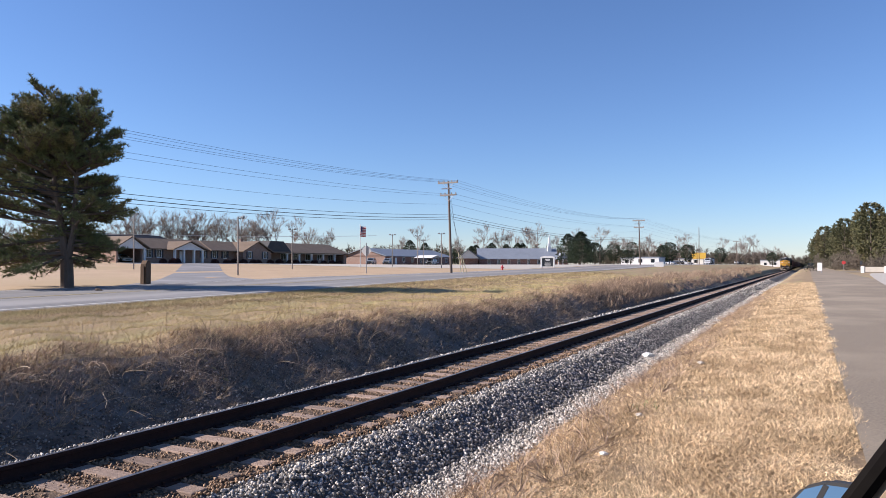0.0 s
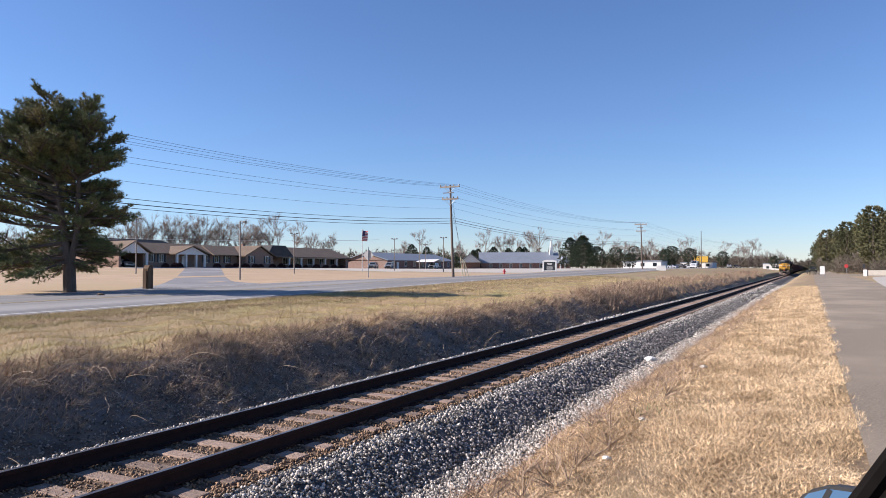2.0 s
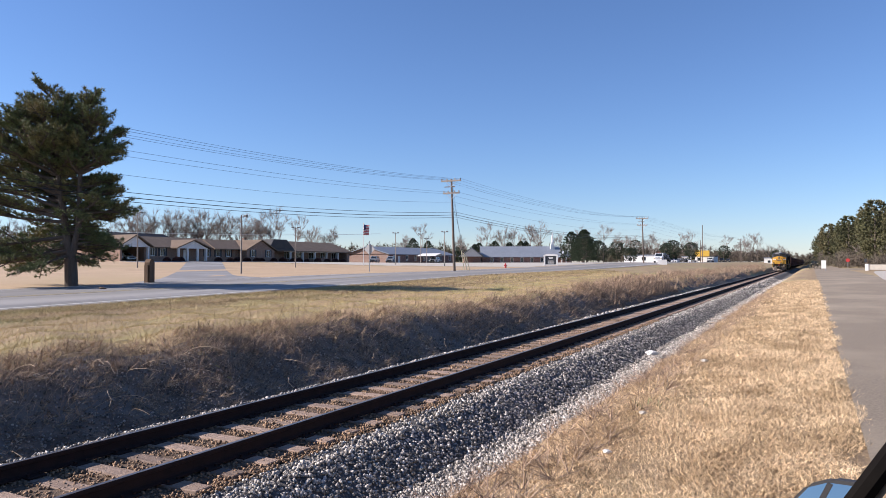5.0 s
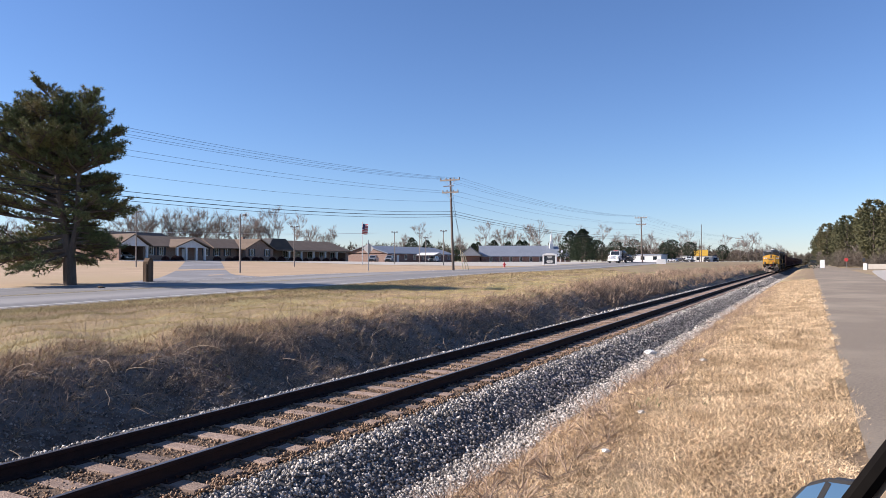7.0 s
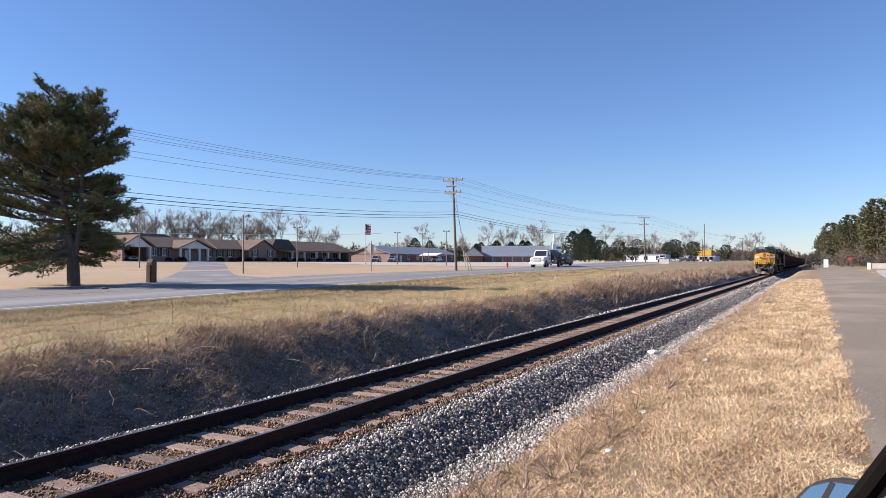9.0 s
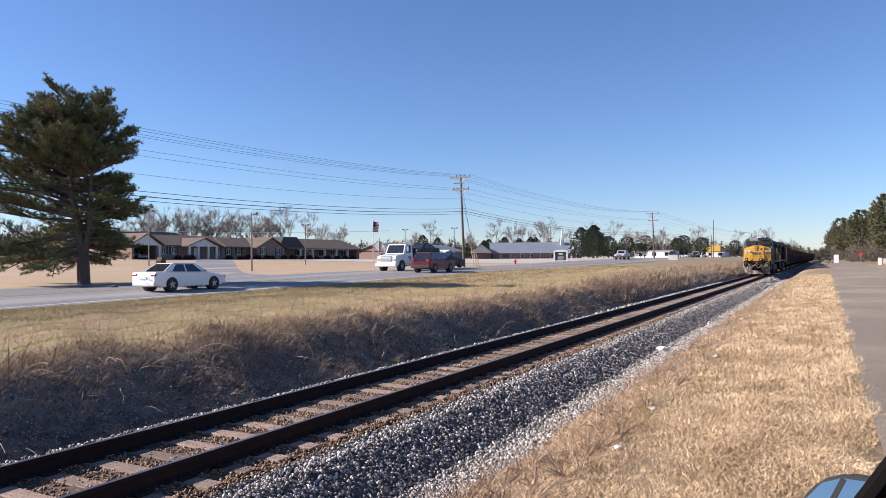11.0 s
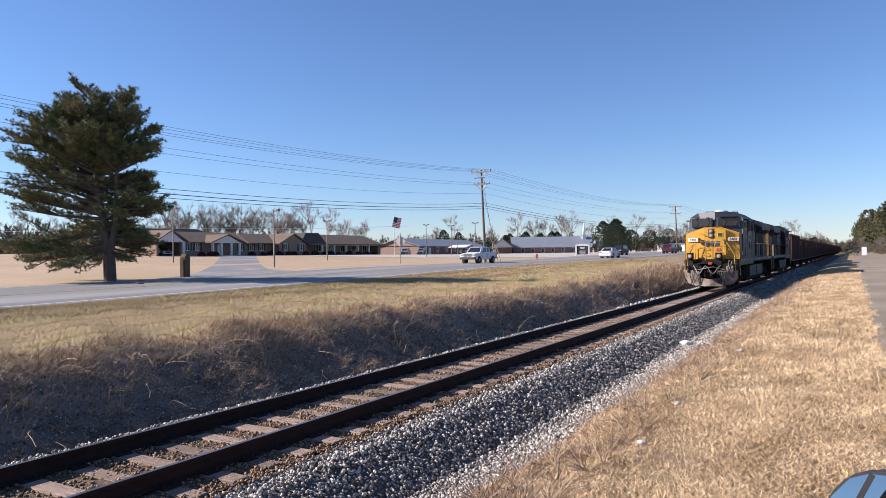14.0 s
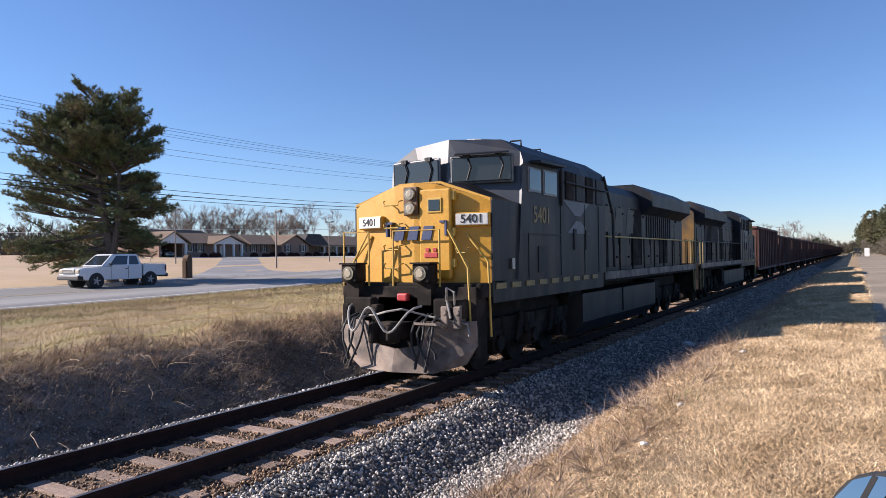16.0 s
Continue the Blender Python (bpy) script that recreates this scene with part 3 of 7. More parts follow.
    for y, v in ((1.08, 1), (3.4, 0), (6.5, 0)):
        rings.append([bm.verts.new((x, y + (0.27 * abs(x) / 1.5 if v else 0) - (0.3 if v and z < 3.5 else 0) + (0.2 if v and z > 4.2 else 0.06 if v and z > 4.0 else 0), z)) for x, z in sec])
    for a, b in zip(rings, rings[1:]):
        for i in range(8):
            bm.faces.new((a[i], a[(i + 1) % 8], b[(i + 1) % 8], b[i]))
    bm.faces.new(rings[2])
    r = rings[0]
    mid = [bm.verts.new((0.0, 0.83, 1.68)), bm.verts.new((0.0, 1.13, 4.47))]
    bm.faces.new((r[0], mid[0], mid[1], r[5], r[6], r[7]))
    bm.faces.new((mid[0], r[1], r[2], r[3], r[4], mid[1]))
    bm.faces.new((r[4], r[5], mid[1]))
    bmesh.ops.recalc_face_normals(bm, faces=bm.faces[:])
    for f in bm.faces:
        f.material_index = 1 if f.normal.y < -0.4 else 0
    cab = part("cab", bm, [M_BLUE, M_CAB], t, "dark grey-blue cab with chamfered roof")
    # windshields on the two facets
    for s in (-1, 1):
        m = pose(s * 0.74, 1.10, 3.83, 90 + 1.5, 0, s * 9.5)
        bm = bmesh.new()
        box(bm, -0.64, 0.64, -0.275, 0.275, -0.01, 0.035, 0.03)
        ws = part("windshield_frame", bm, M_FRAME, cab, "grey metal windshield frame", at=m)
        bm = bmesh.new()
        box(bm, -0.60, 0.60, -0.24, 0.24, 0.03, 0.05, 0.02)
        part("pane", bm, M_SHIELD, ws, "dusty dark windshield pane")
        for x in (-0.3, 0.35):
            bm = bmesh.new()
            tube(bm, [(x, 0.3, 0.08), (x + 0.1, 0.05, 0.075), (x + 0.02, -0.2, 0.07)], 0.016, 5)
            box(bm, x - 0.06, x + 0.08, 0.22, 0.30, 0.02, 0.09)
            part("wiper", bm, M_BLACK, ws)
        if s < 0:
            continue
        bm = bmesh.new()
        prism(bm, [(0.29, 0.02), (0.27, 0.16), (0.30, 0.165), (0.33, 0.02)], "x", -0.5, 0.55)
        part("visor", bm, M_BLUE, ws)
    # side windows, doors and lettering
    for s in (-1, 1):
        bm = bmesh.new()
        prism(bm, [(1.7, 4.0), (3.1, 4.02), (3.1, 3.98), (1.7, 3.95)], "x", min(s * 1.44, s * 1.72), max(s * 1.44, s * 1.72))
        part("side_visor", bm, M_BLUE, cab)
        for y0, y1, z0, z1 in ((1.55, 2.2, 3.38, 3.88), (2.32, 3.08, 3.36, 3.90)):
            bm = bmesh.new()
            box(bm, s * 1.5 - 0.025, s * 1.5 + 0.025, y0, y1, z0, z1, 0.015)
            sw = part("side_window", bm, M_FRAME, cab, "cab side window in a grey frame")
            bm = bmesh.new()
            box(bm, s * 1.515 - 0.018, s * 1.515 + 0.018, y0 + 0.05, y1 - 0.05, z0 + 0.05, z1 - 0.05)
            part("pane", bm, M_GLASS, sw)
        for k, y0 in enumerate((3.62, 4.28, 4.98, 5.72)):
            bm = bmesh.new()
            box(bm, s * 1.5 - 0.03, s * 1.5 + 0.03, y0, y0 + 0.5, 3.36, 3.98, 0.02)
            part("vent_grille", bm, M_BLACK if k % 2 else M_DIRT, cab, "dark ventilation grille")
        bm = bmesh.new()
        tube(bm, [(s * 1.56, 3.5, 3.72), (s * 1.56, 6.5, 3.72)], 0.025, 6)
        tube(bm, [(s * 1.53, 3.32, 4.05), (s * 1.53, 3.32, 3.2)], 0.03, 6)
        tube(bm, [(s * 1.5, 6.4, 4.1), (s * 1.54, 7.0, 3.2), (s * 1.54, 7.1, 1.8)], 0.035, 6)
        part("conduit", bm, M_BLACK, cab)
        bm = bmesh.new()
        box(bm, s * 1.5 - 0.02, s * 1.5 + 0.02, 2.03, 2.48, 1.8, 2.33)
        part("step_recess", bm, M_BLACK, cab)
        for y0, y1, z0, z1 in ((1.55, 3.3, 2.55, 2.58), (1.55, 1.57, 1.7, 2.55), (3.3, 3.33, 1.7, 3.3), (4.85, 4.88, 1.7, 3.3), (5.9, 5.93, 1.7, 3.3)):
            bm = bmesh.new()
            box(bm, s * 1.5 - 0.014, s * 1.5 + 0.014, y0, y1, z0, z1)
            part("panel_seam", bm, M_BLACK, cab)
        for y in (4.1, 4.9):
            bm = bmesh.new()
            box(bm, s * 1.5 - 0.03, s * 1.5 + 0.03, y, y + 0.1, 2.25, 2.6)
            box(bm, s * 1.5 - 0.035, s * 1.5 + 0.035, y - 0.02, y + 0.14, 2.6, 2.72)
            part("grab_slot", bm, M_BLACK, cab)
        bm = bmesh.new()
        prism(bm, [(3.45, 3.34), (5.2, 3.34), (4.6, 3.02), (4.2, 3.02)], "x", s * 1.502 - 0.006, s * 1.502 + 0.006)
        prism(bm, [(3.7, 2.62), (5.2, 2.62), (4.6, 2.9), (4.25, 2.9)], "x", s * 1.502 - 0.006, s * 1.502 + 0.006)
        part("side_emblem", bm, mat("worn_grey_emblem", (0.17, 0.18, 0.19), (0.13, 0.14, 0.15), 3.0, 0.6, local=True), cab, "worn pale grey chevrons")
        text("number", "5401", 0.46, M_DULLY, cab, pose(s * 1.508, 2.25, 2.94, 90, 0, 90 * s), "faded yellow road number")
        bm = bmesh.new()
        box(bm, s * 1.502 - 0.008, s * 1.502 + 0.008, 0.78, 0.90, 1.90, 2.10)
        part("data_plate", bm, M_STEEL, cab)
        bm = bmesh.new()
        box(bm, -0.008, 0.008, 0.0, 0.4, 1.56, 1.66)
        strip0 = part("reflector", bm, M_DULLY, cab, "faded yellow reflective strip", at=pose(s * 1.505, 0.1, 0))
        for k in range(1, 9):
            share("reflector", strip0, cab, pose(s * 1.505, 0.1 + 0.66 * k, 0))
        bm = bmesh.new()
        box(bm, s * 1.46 - 0.03, s * 1.46 + 0.03, 0.0, 6.3, 1.32, 1.70)
        box(bm, s * 1.46 - 0.03, s * 1.46 + 0.03, 0.0, 0.5, 1.68, 3.1)
        part("side_skirt", bm, M_BLUE, cab)
    # roof fittings
    bm = bmesh.new()
    cyl(bm, (0.15, 2.1, 4.40), (0.15, 2.1, 4.54), 0.5, 0.42, 20)
    cyl(bm, (0.15, 2.1, 4.535), (0.15, 2.1, 4.59), 0.36, 0.1, 20)
    part("antenna_dome", bm, M_BOARD, cab, "white roof antenna dome")
    for x, y in ((-0.55, 1.8), (-0.2, 1.75), (0.95, 2.2), (0.8, 3.6)):
        bm = bmesh.new()
        tube(bm, [(x - 0.1, y, 4.38), (x - 0.1, y, 4.5), (x + 0.14, y, 4.5), (x + 0.14, y, 4.38)], 0.02, 5)
        part("roof_grab", bm, M_DIRT, cab)
    # long hood with doors
    bm = bmesh.new()
    prism(bm, [(-1.12, 1.68), (1.12, 1.68), (1.12, 3.85), (0.85, 4.12), (-0.85, 4.12), (-1.12, 3.85)], "y", 6.5, 17.6)
    hood = part("long_hood", bm, M_BLUE, t, "dark grey-blue long hood with access doors")
    for s in (-1, 1):
        for k in range(9):
            y0 = 6.7 + k * 1.18
            bm = bmesh.new()
            box(bm, s * 1.12 - 0.022, s * 1.12 + 0.022, y0, y0 + 1.1, 1.78, 3.5 if k < 6 else 3.2, 0.01)
            box(bm, s * 1.14 - 0.02, s * 1.14 + 0.02, y0 + 0.95, y0 + 1.0, 2.4, 2.7)
            part("hood_door", bm, M_BLUE if k % 3 else M_DIRT, hood)
        bm = bmesh.new()
        for k in range(12):
            box(bm, s * 1.12 - 0.05, s * 1.12 + 0.05, 12.0 + k * 0.3, 12.12 + k * 0.3, 2.6, 3.4)
        part("intake_louvres", bm, M_BLACK, hood)
    # yellow end of the hood, darkened to paint shade, and worn lettering as plain bars
    bm = bmesh.new()
    prism(bm, [(-1.1, 1.7), (1.1, 1.7), (1.1, 3.83), (0.83, 4.09), (-0.83, 4.09), (-1.1, 3.83)], "y", 17.6, 17.64)
    part("hood_end", bm, M_YELSHADE, hood, "yellow end panel of the hood, darkened as if in shade")
    for s in (-1, 1):
        for k in range(3):
            bm = bmesh.new()
            y0 = 7.3 + 1.15 * k
            prism(bm, [(y0, 2.75), (y0 + 0.75, 2.75), (y0 + 0.95, 3.45), (y0 + 0.2, 3.45)], "x", s * 1.148 - 0.004, s * 1.148 + 0.004)
            part("worn_emblem", bm, M_FADED, hood, "worn faded yellow emblem bar")
    # hatch handles and latches along the doors
    for s in (-1, 1):
        first = None
        for k in range(18):
            y, z = 6.9 + 0.59 * k, 2.05 if k % 2 else 3.3
            if first is None:
                bm = bmesh.new()
                box(bm, -0.025, 0.025, -0.05, 0.05, -0.03, 0.03, 0.008)
                first = part("latch", bm, M_DIRT, hood, at=pose(s * 1.15, y, z))
            else:
                share("latch", first, hood, pose(s * 1.15, y, z))
    # radiator wings
    bm = bmesh.new()
    prism(bm, [(-1.5, 3.62), (-1.5, 4.02), (-0.9, 4.34), (0.9, 4.34), (1.5, 4.02), (1.5, 3.62), (1.12, 3.35), (-1.12, 3.35)], "y", 11.4, 17.3)
    part("radiator_housing", bm, M_BLUE, t, "wide radiator housing with overhanging wings")
    for k in range(5):
        bm = bmesh.new()
        box(bm, -0.7, 0.7, 11.8 + k * 1.05, 12.6 + k * 1.05, 4.33, 4.37)
        part("fan_hatch", bm, M_DIRT, t)
    bm = bmesh.new()
    box(bm, -0.3, 0.3, 9.3, 10.2, 4.1, 4.3, 0.04)
    part("exhaust_stack", bm, M_DIRT, t)
    bm = bmesh.new()
    box(bm, -0.9, 0.9, 7.4, 8.2, 4.1, 4.18, 0.02)
    part("roof_hatch", bm, M_DIRT, t)
    # fuel tank
    bm = bmesh.new()
    prism(bm, [(-1.42, 0.55), (-1.1, 0.22), (1.1, 0.22), (1.42, 0.55), (1.42, 1.22), (-1.42, 1.22)], "y", 4.9, 11.9)
    box(bm, 1.41, 1.45, 8.2, 8.26, 0.6, 1.22)
    part("fuel_tank", bm, M_BLUE, t, "grey fuel tank slung between the bogies")
    for s in (-1, 1):
        bm = bmesh.new()
        box(bm, s * 1.2 - 0.2, s * 1.2 + 0.2, 11.9, 12.5, 0.7, 1.3, 0.05)
        part("sand_box", bm, M_DIRT, t)
        bm = bmesh.new()
        cyl(bm, (s * 1.15, 4.4, 1.22), (s * 1.15, 5.3, 1.22), 0.12, n=10)
        part("air_reservoir", bm, M_DIRT, t)
    mine = []
    bogie(t, 0.2, 4.6, (0.75, 2.4, 4.05), mine)
    bogie(t, 12.4, 16.8, (12.95, 14.6, 16.25), mine)
    WHEELS.append((t, mine))
    # walkway rails
    for s in (-1, 1):
        bm = bmesh.new()
        tube(bm, [(s * 1.46, 6.5, 2.6), (s * 1.46, 18.2, 2.6)], 0.022, 6)
        part("handrail", bm, M_RAILY if s > 0 else M_BLUE, t, "long tubular walkway handrail")
        first = None
        for k in range(10):
            y = 6.6 + k * 1.28
            if first is None:
                bm = bmesh.new()
                cyl(bm, (0, 0, 0), (0, 0, 0.92), 0.02, n=6)
                first = part("rail_post", bm, M_DIRT, t, at=pose(s * 1.46, y, 1.68))
            else:
                share("rail_post", first, t, pose(s * 1.46, y, 1.68))
        bm = bmesh.new()
        tube(bm, [(s * 1.46, 18.3, 0.6), (s * 1.46, 18.3, 2.55), (s * 1.1, 18.4, 2.7), (s * 1.1, 18.4, 1.7)], 0.024, 6)
        tube(bm, [(s * 1.46, 17.7, 2.6), (s * 1.5, 17.9, 0.7)], 0.02, 6)
        part("rear_step_rail", bm, M_DULLY, t, "dull yellow rear step rail")
    bm = bmesh.new()
    box(bm, -0.14, 0.14, 18.3, 19.0, 0.75, 1.0, 0.03)
    box(bm, -1.4, 1.4, 18.35, 18.45, 0.6, 1.6)
    part("rear_coupler", bm, M_DIRT, t)
    return t


lead = locomotive("yellow-nosed dark grey diesel locomotive leading the train")
trail = locomotive("dark grey diesel locomotive running backwards behind the first")
TRAIN += [(lead, 0.0, 0), (trail, 37.75, 180)]


def gondola(height):
    t = thing("gondola_wagon", "rusty oxide-red high-sided gondola wagon", "railway wagon", group="gondola wagons")
    L = 13.4
    bm = bmesh.new()
    for s in (-1, 1):
        box(bm, s * 1.42 - 0.04, s * 1.42 + 0.04, 0.5, L + 0.5, 1.05, height)
    box(bm, -1.42, 1.42, 0.5, 0.58, 1.05, height)
    box(bm, -1.42, 1.42, L + 0.42, L + 0.5, 1.05, height)
    box(bm, -1.4, 1.4, 0.5, L + 0.5, 1.0, 1.15)
    body = part("body", bm, M_GOND, t)
    bm = bmesh.new()
    for s in (-1, 1):
        box(bm, s * 1.45 - 0.07, s * 1.45 + 0.07, 0.45, L + 0.55, height - 0.02, height + 0.12, 0.02)
        box(bm, s * 1.44 - 0.06, s * 1.44 + 0.06, 0.45, L + 0.55, 0.92, 1.1)
    for y in (0.5, L + 0.5):
        box(bm, -1.45, 1.45, y - 0.08, y + 0.08, height - 0.02, height + 0.12)
    part("top_rail", bm, M_GOND, body)
    bm = bmesh.new()
    box(bm, -0.05, 0.05, -0.07, 0.07, 1.05, height, 0.01)
    rib = part("rib", bm, M_GOND, body, at=pose(1.49, 0.58, 0))
    for s in (-1, 1):
        for k in range(12):
            if s < 0 or k:
                share("rib", rib, body, pose(s * 1.49, 0.58 + k * (L - 0.16) / 11, 0))
    bm = bmesh.new()
    for k in range(40):
        x, y = random.uniform(-1.1, 1.1), random.uniform(0.9, L)
        bmesh.ops.create_icosphere(bm, subdivisions=1, radius=random.uniform(0.25, 0.5), matrix=pose(x, y, height - 0.55, 20, 40 * x, 10))
    part("scrap_load", bm, M_DIRT, t, "dark heaped load")
    bm = bmesh.new()
    box(bm, -0.35, 0.35, 0.0, L + 1.0, 0.72, 1.0)
    for y in (-0.2, L + 0.8):
        box(bm, -0.14, 0.14, y, y + 0.4, 0.72, 0.98)
    tube(bm, [(1.45, 0.3, 0.55), (1.45, 0.3, 1.9)], 0.02, 5)
    for k in range(4):
        tube(bm, [(1.46, 0.2, 0.6 + 0.35 * k), (1.46, 0.55, 0.6 + 0.35 * k)], 0.015, 5)
    part("centre_sill", bm, M_DIRT, t)
    for c in (2.2, L - 1.2):
        bm = bmesh.new()
        box(bm, -1.0, 1.0, c - 0.2, c + 0.2, 0.45, 0.75)
        for s in (-1, 1):
            prism(bm, [(c - 1.15, 0.55), (c - 0.9, 0.72), (c - 0.3, 0.8), (c + 0.3, 0.8), (c + 0.9, 0.72), (c + 1.15, 0.55), (c + 0.9, 0.36), (c + 0.4, 0.3), (c - 0.4, 0.3), (c - 0.9, 0.36)], "x", s * 1.0 - 0.07, s * 1.0 + 0.07)
        b = part("bogie", bm, M_DIRT, t)
        for d in (-0.88, 0.88):
            wheelset(b, c + d, 0.42)
    return t


wagon = gondola(3.35)
tall = gondola(3.68)
WAGON_PITCH = 14.45
TRAIN += [(tall, 38.9, 0), (wagon, 38.9 + WAGON_PITCH, 0)]
for i in range(2, 26):
    TRAIN.append((copy_thing(wagon, pose(TRACK, 0, 0)), 38.9 + WAGON_PITCH * i, 0))


# ---- road vehicles ----
M_CARW = mat("white_car_paint", (0.78, 0.79, 0.80), (0.74, 0.75, 0.76), 2.0, 0.3, local=True, coat=0.6)
M_CARR = mat("dark_red_car_paint", (0.125, 0.012, 0.034), (0.10, 0.010, 0.028), 2.0, 0.35, local=True, coat=0.3)
M_CARK = mat("black_car_paint", (0.012, 0.012, 0.015), (0.016, 0.016, 0.019), 2.0, 0.4, local=True, coat=0.12, spec=0.3)
M_CARB = mat("dark_blue_grey_car_paint", (0.016, 0.018, 0.026), (0.02, 0.022, 0.03), 2.0, 0.4, local=True, coat=0.15, spec=0.3)
M_CARS = mat("silver_blue_car_paint", (0.35, 0.38, 0.42), (0.3, 0.33, 0.37), 2.0, 0.35, local=True, coat=0.5)
M_CHROME = mat("chrome_trim", (0.62, 0.63, 0.64), (0.5, 0.5, 0.51), 3.0, 0.2, metal=0.9, local=True)
M_RIM = mat("alloy_rim", (0.45, 0.45, 0.46), (0.35, 0.35, 0.36), 4.0, 0.35, metal=0.6, local=True)
M_TAIL = mat("red_tail_lamp", (0.45, 0.02, 0.03), (0.35, 0.02, 0.02), 4.0, 0.25, local=True)
M_BEDS = mat("dark_steel_bed", (0.025, 0.025, 0.028), (0.045, 0.043, 0.042), 2.0, 0.6, local=True)
MOVERS = []


def wheel(parent, x, y, r, w, rims):
    bm = bmesh.new()
    s = 1 if x > 0 else -1
    prof = [(-w / 2, r * 0.6), (-w / 2, r * 0.93), (-w * 0.35, r), (w * 0.35, r), (w / 2, r * 0.93), (w / 2, r * 0.6)]
    n = 22
    rings = [[bm.verts.new((u, v * math.cos(2 * math.pi * i / n), v * math.sin(2 * math.pi * i / n))) for i in range(n)] for u, v in prof]
    for a, b in zip(rings, rings[1:]):
        for i in range(n):
            bm.faces.new((a[i], a[(i + 1) % n], b[(i + 1) % n], b[i]))
    tyre = part("wheel", bm, M_BLACK, parent, "black rubber tyre", at=pose(x, y, r))
    bm = bmesh.new()
    cyl(bm, (-s * w * 0.1, 0, 0), (s * w * 0.25, 0, 0), r * 0.62, r * 0.62, n)
    for k in range(5):
        a = 2 * math.pi * k / 5
        box(bm, min(s * w * 0.24, s * w * 0.42), max(s * w * 0.24, s * w * 0.42), -r * 0.1, r * 0.1, 0.04, r * 0.6, m=Matrix.Rotation(a, 4, "X"))
    cyl(bm, (s * w * 0.2, 0, 0), (s * w * 0.46, 0, 0), r * 0.16, n=10)
    part("rim", bm, rims, tyre, "spoked wheel rim")
    return tyre


def shell(outline, half, roofline, paint, t, tuck=0.09, name="body"):
    """A car body from its side outline, narrowed at the sills and shoulders."""
    bm = bmesh.new()
    rows = []
    for x, grow in ((-half, 0.0), (-half + tuck, 1.0), (half - tuck, 1.0), (half, 0.0)):
        rows.append([bm.verts.new((x, y + (0.05 if y < 1 else -0.05) * (1 - grow) * 1.2, z - (0.04 * (1 - grow) if z > 0.5 else -0.03 * (1 - grow)))) for y, z in outline])
    n = len(outline)
    for a, b in zip(rows, rows[1:]):
        for i in range(n):
            bm.faces.new((a[i], a[(i + 1) % n], b[(i + 1) % n], b[i]))
    bm.faces.new(rows[0][::-1])
    bm.faces.new(rows[-1])
    bmesh.ops.recalc_face_normals(bm, faces=bm.faces[:])
    return part(name, bm, paint, t)


def greenhouse(base, top, half_base, half_top, z0, z1, paint, t, splits, back_glass=True):
    """The cabin: a tapered box with glass let into its four sides."""
    bm = bmesh.new()
    v = [bm.verts.new(p) for p in ((-half_base, base[0], z0), (half_base, base[0], z0), (half_base, base[1], z0), (-half_base, base[1], z0),
                                   (-half_top, top[0], z1), (half_top, top[0], z1), (half_top, top[1], z1), (-half_top, top[1], z1))]
    for q in ((0, 1, 5, 4), (1, 2, 6, 5), (2, 3, 7, 6), (3, 0, 4, 7), (4, 5, 6, 7)):
        bm.faces.new([v[i] for i in q])
    bmesh.ops.bevel(bm, geom=[e for e in bm.edges], offset=0.05, segments=2, affect="EDGES")
    bmesh.ops.recalc_face_normals(bm, faces=bm.faces[:])
    cabin = part("cabin", bm, paint, t, smooth=False)

    def pt(side, u, w):
        y = (base[0] + (base[1] - base[0]) * u) * (1 - w) + (top[0] + (top[1] - top[0]) * u) * w
        return Vector((side * ((half_base * (1 - w) + half_top * w) + 0.012), y, z0 + (z1 - z0) * w))
    for s in (-1, 1):
        for u0, u1 in splits:
            bm = bmesh.new()
            q = [pt(s, u0, 0.1), pt(s, u1, 0.1), pt(s, u1, 0.86), pt(s, u0, 0.86)]
            a = [bm.verts.new(p) for p in q]
            b = [bm.verts.new(p - Vector((s * 0.03, 0, 0))) for p in q]
            bm.faces.new(a)
            for i in range(4):
                bm.faces.new((a[i], a[(i + 1) % 4], b[(i + 1) % 4], b[i]))
            bmesh.ops.recalc_face_normals(bm, faces=bm.faces[:])
            part("side_window", bm, M_GLASS, cabin)
    for k, e in ((0, -1), (1, 1)):
        if k and not back_glass:
            continue
        bm = bmesh.new()
        c = []
        for u, w in ((-0.86, 0.08), (0.86, 0.08), (0.84, 0.9), (-0.84, 0.9)):
            hw = half_base * (1 - w) + half_top * w
            y = base[k] * (1 - w) + top[k] * w
            c.append(Vector((u * hw, y + e * 0.014, z0 + (z1 - z0) * w)))
        a = [bm.verts.new(p) for p in c]
        b = [bm.verts.new(p - Vector((0, e * 0.04, 0))) for p in c]
        bm.faces.new(a)
        for i in range(4):
            bm.faces.new((a[i], a[(i + 1) % 4], b[(i + 1) % 4], b[i]))
        bmesh.ops.recalc_face_normals(bm, faces=bm.faces[:])
        part("windshield" if k == 0 else "rear_window", bm, M_GLASS, cabin)
    return cabin


def arches(t, half, ys, r):
    for s in (-1, 1):
        for y in ys:
            bm = bmesh.new()
            cyl(bm, (s * (half - 0.3), y, r), (s * (half + 0.004), y, r), r * 1.17, n=20)
            part("wheel_arch", bm, M_BLACK, t)


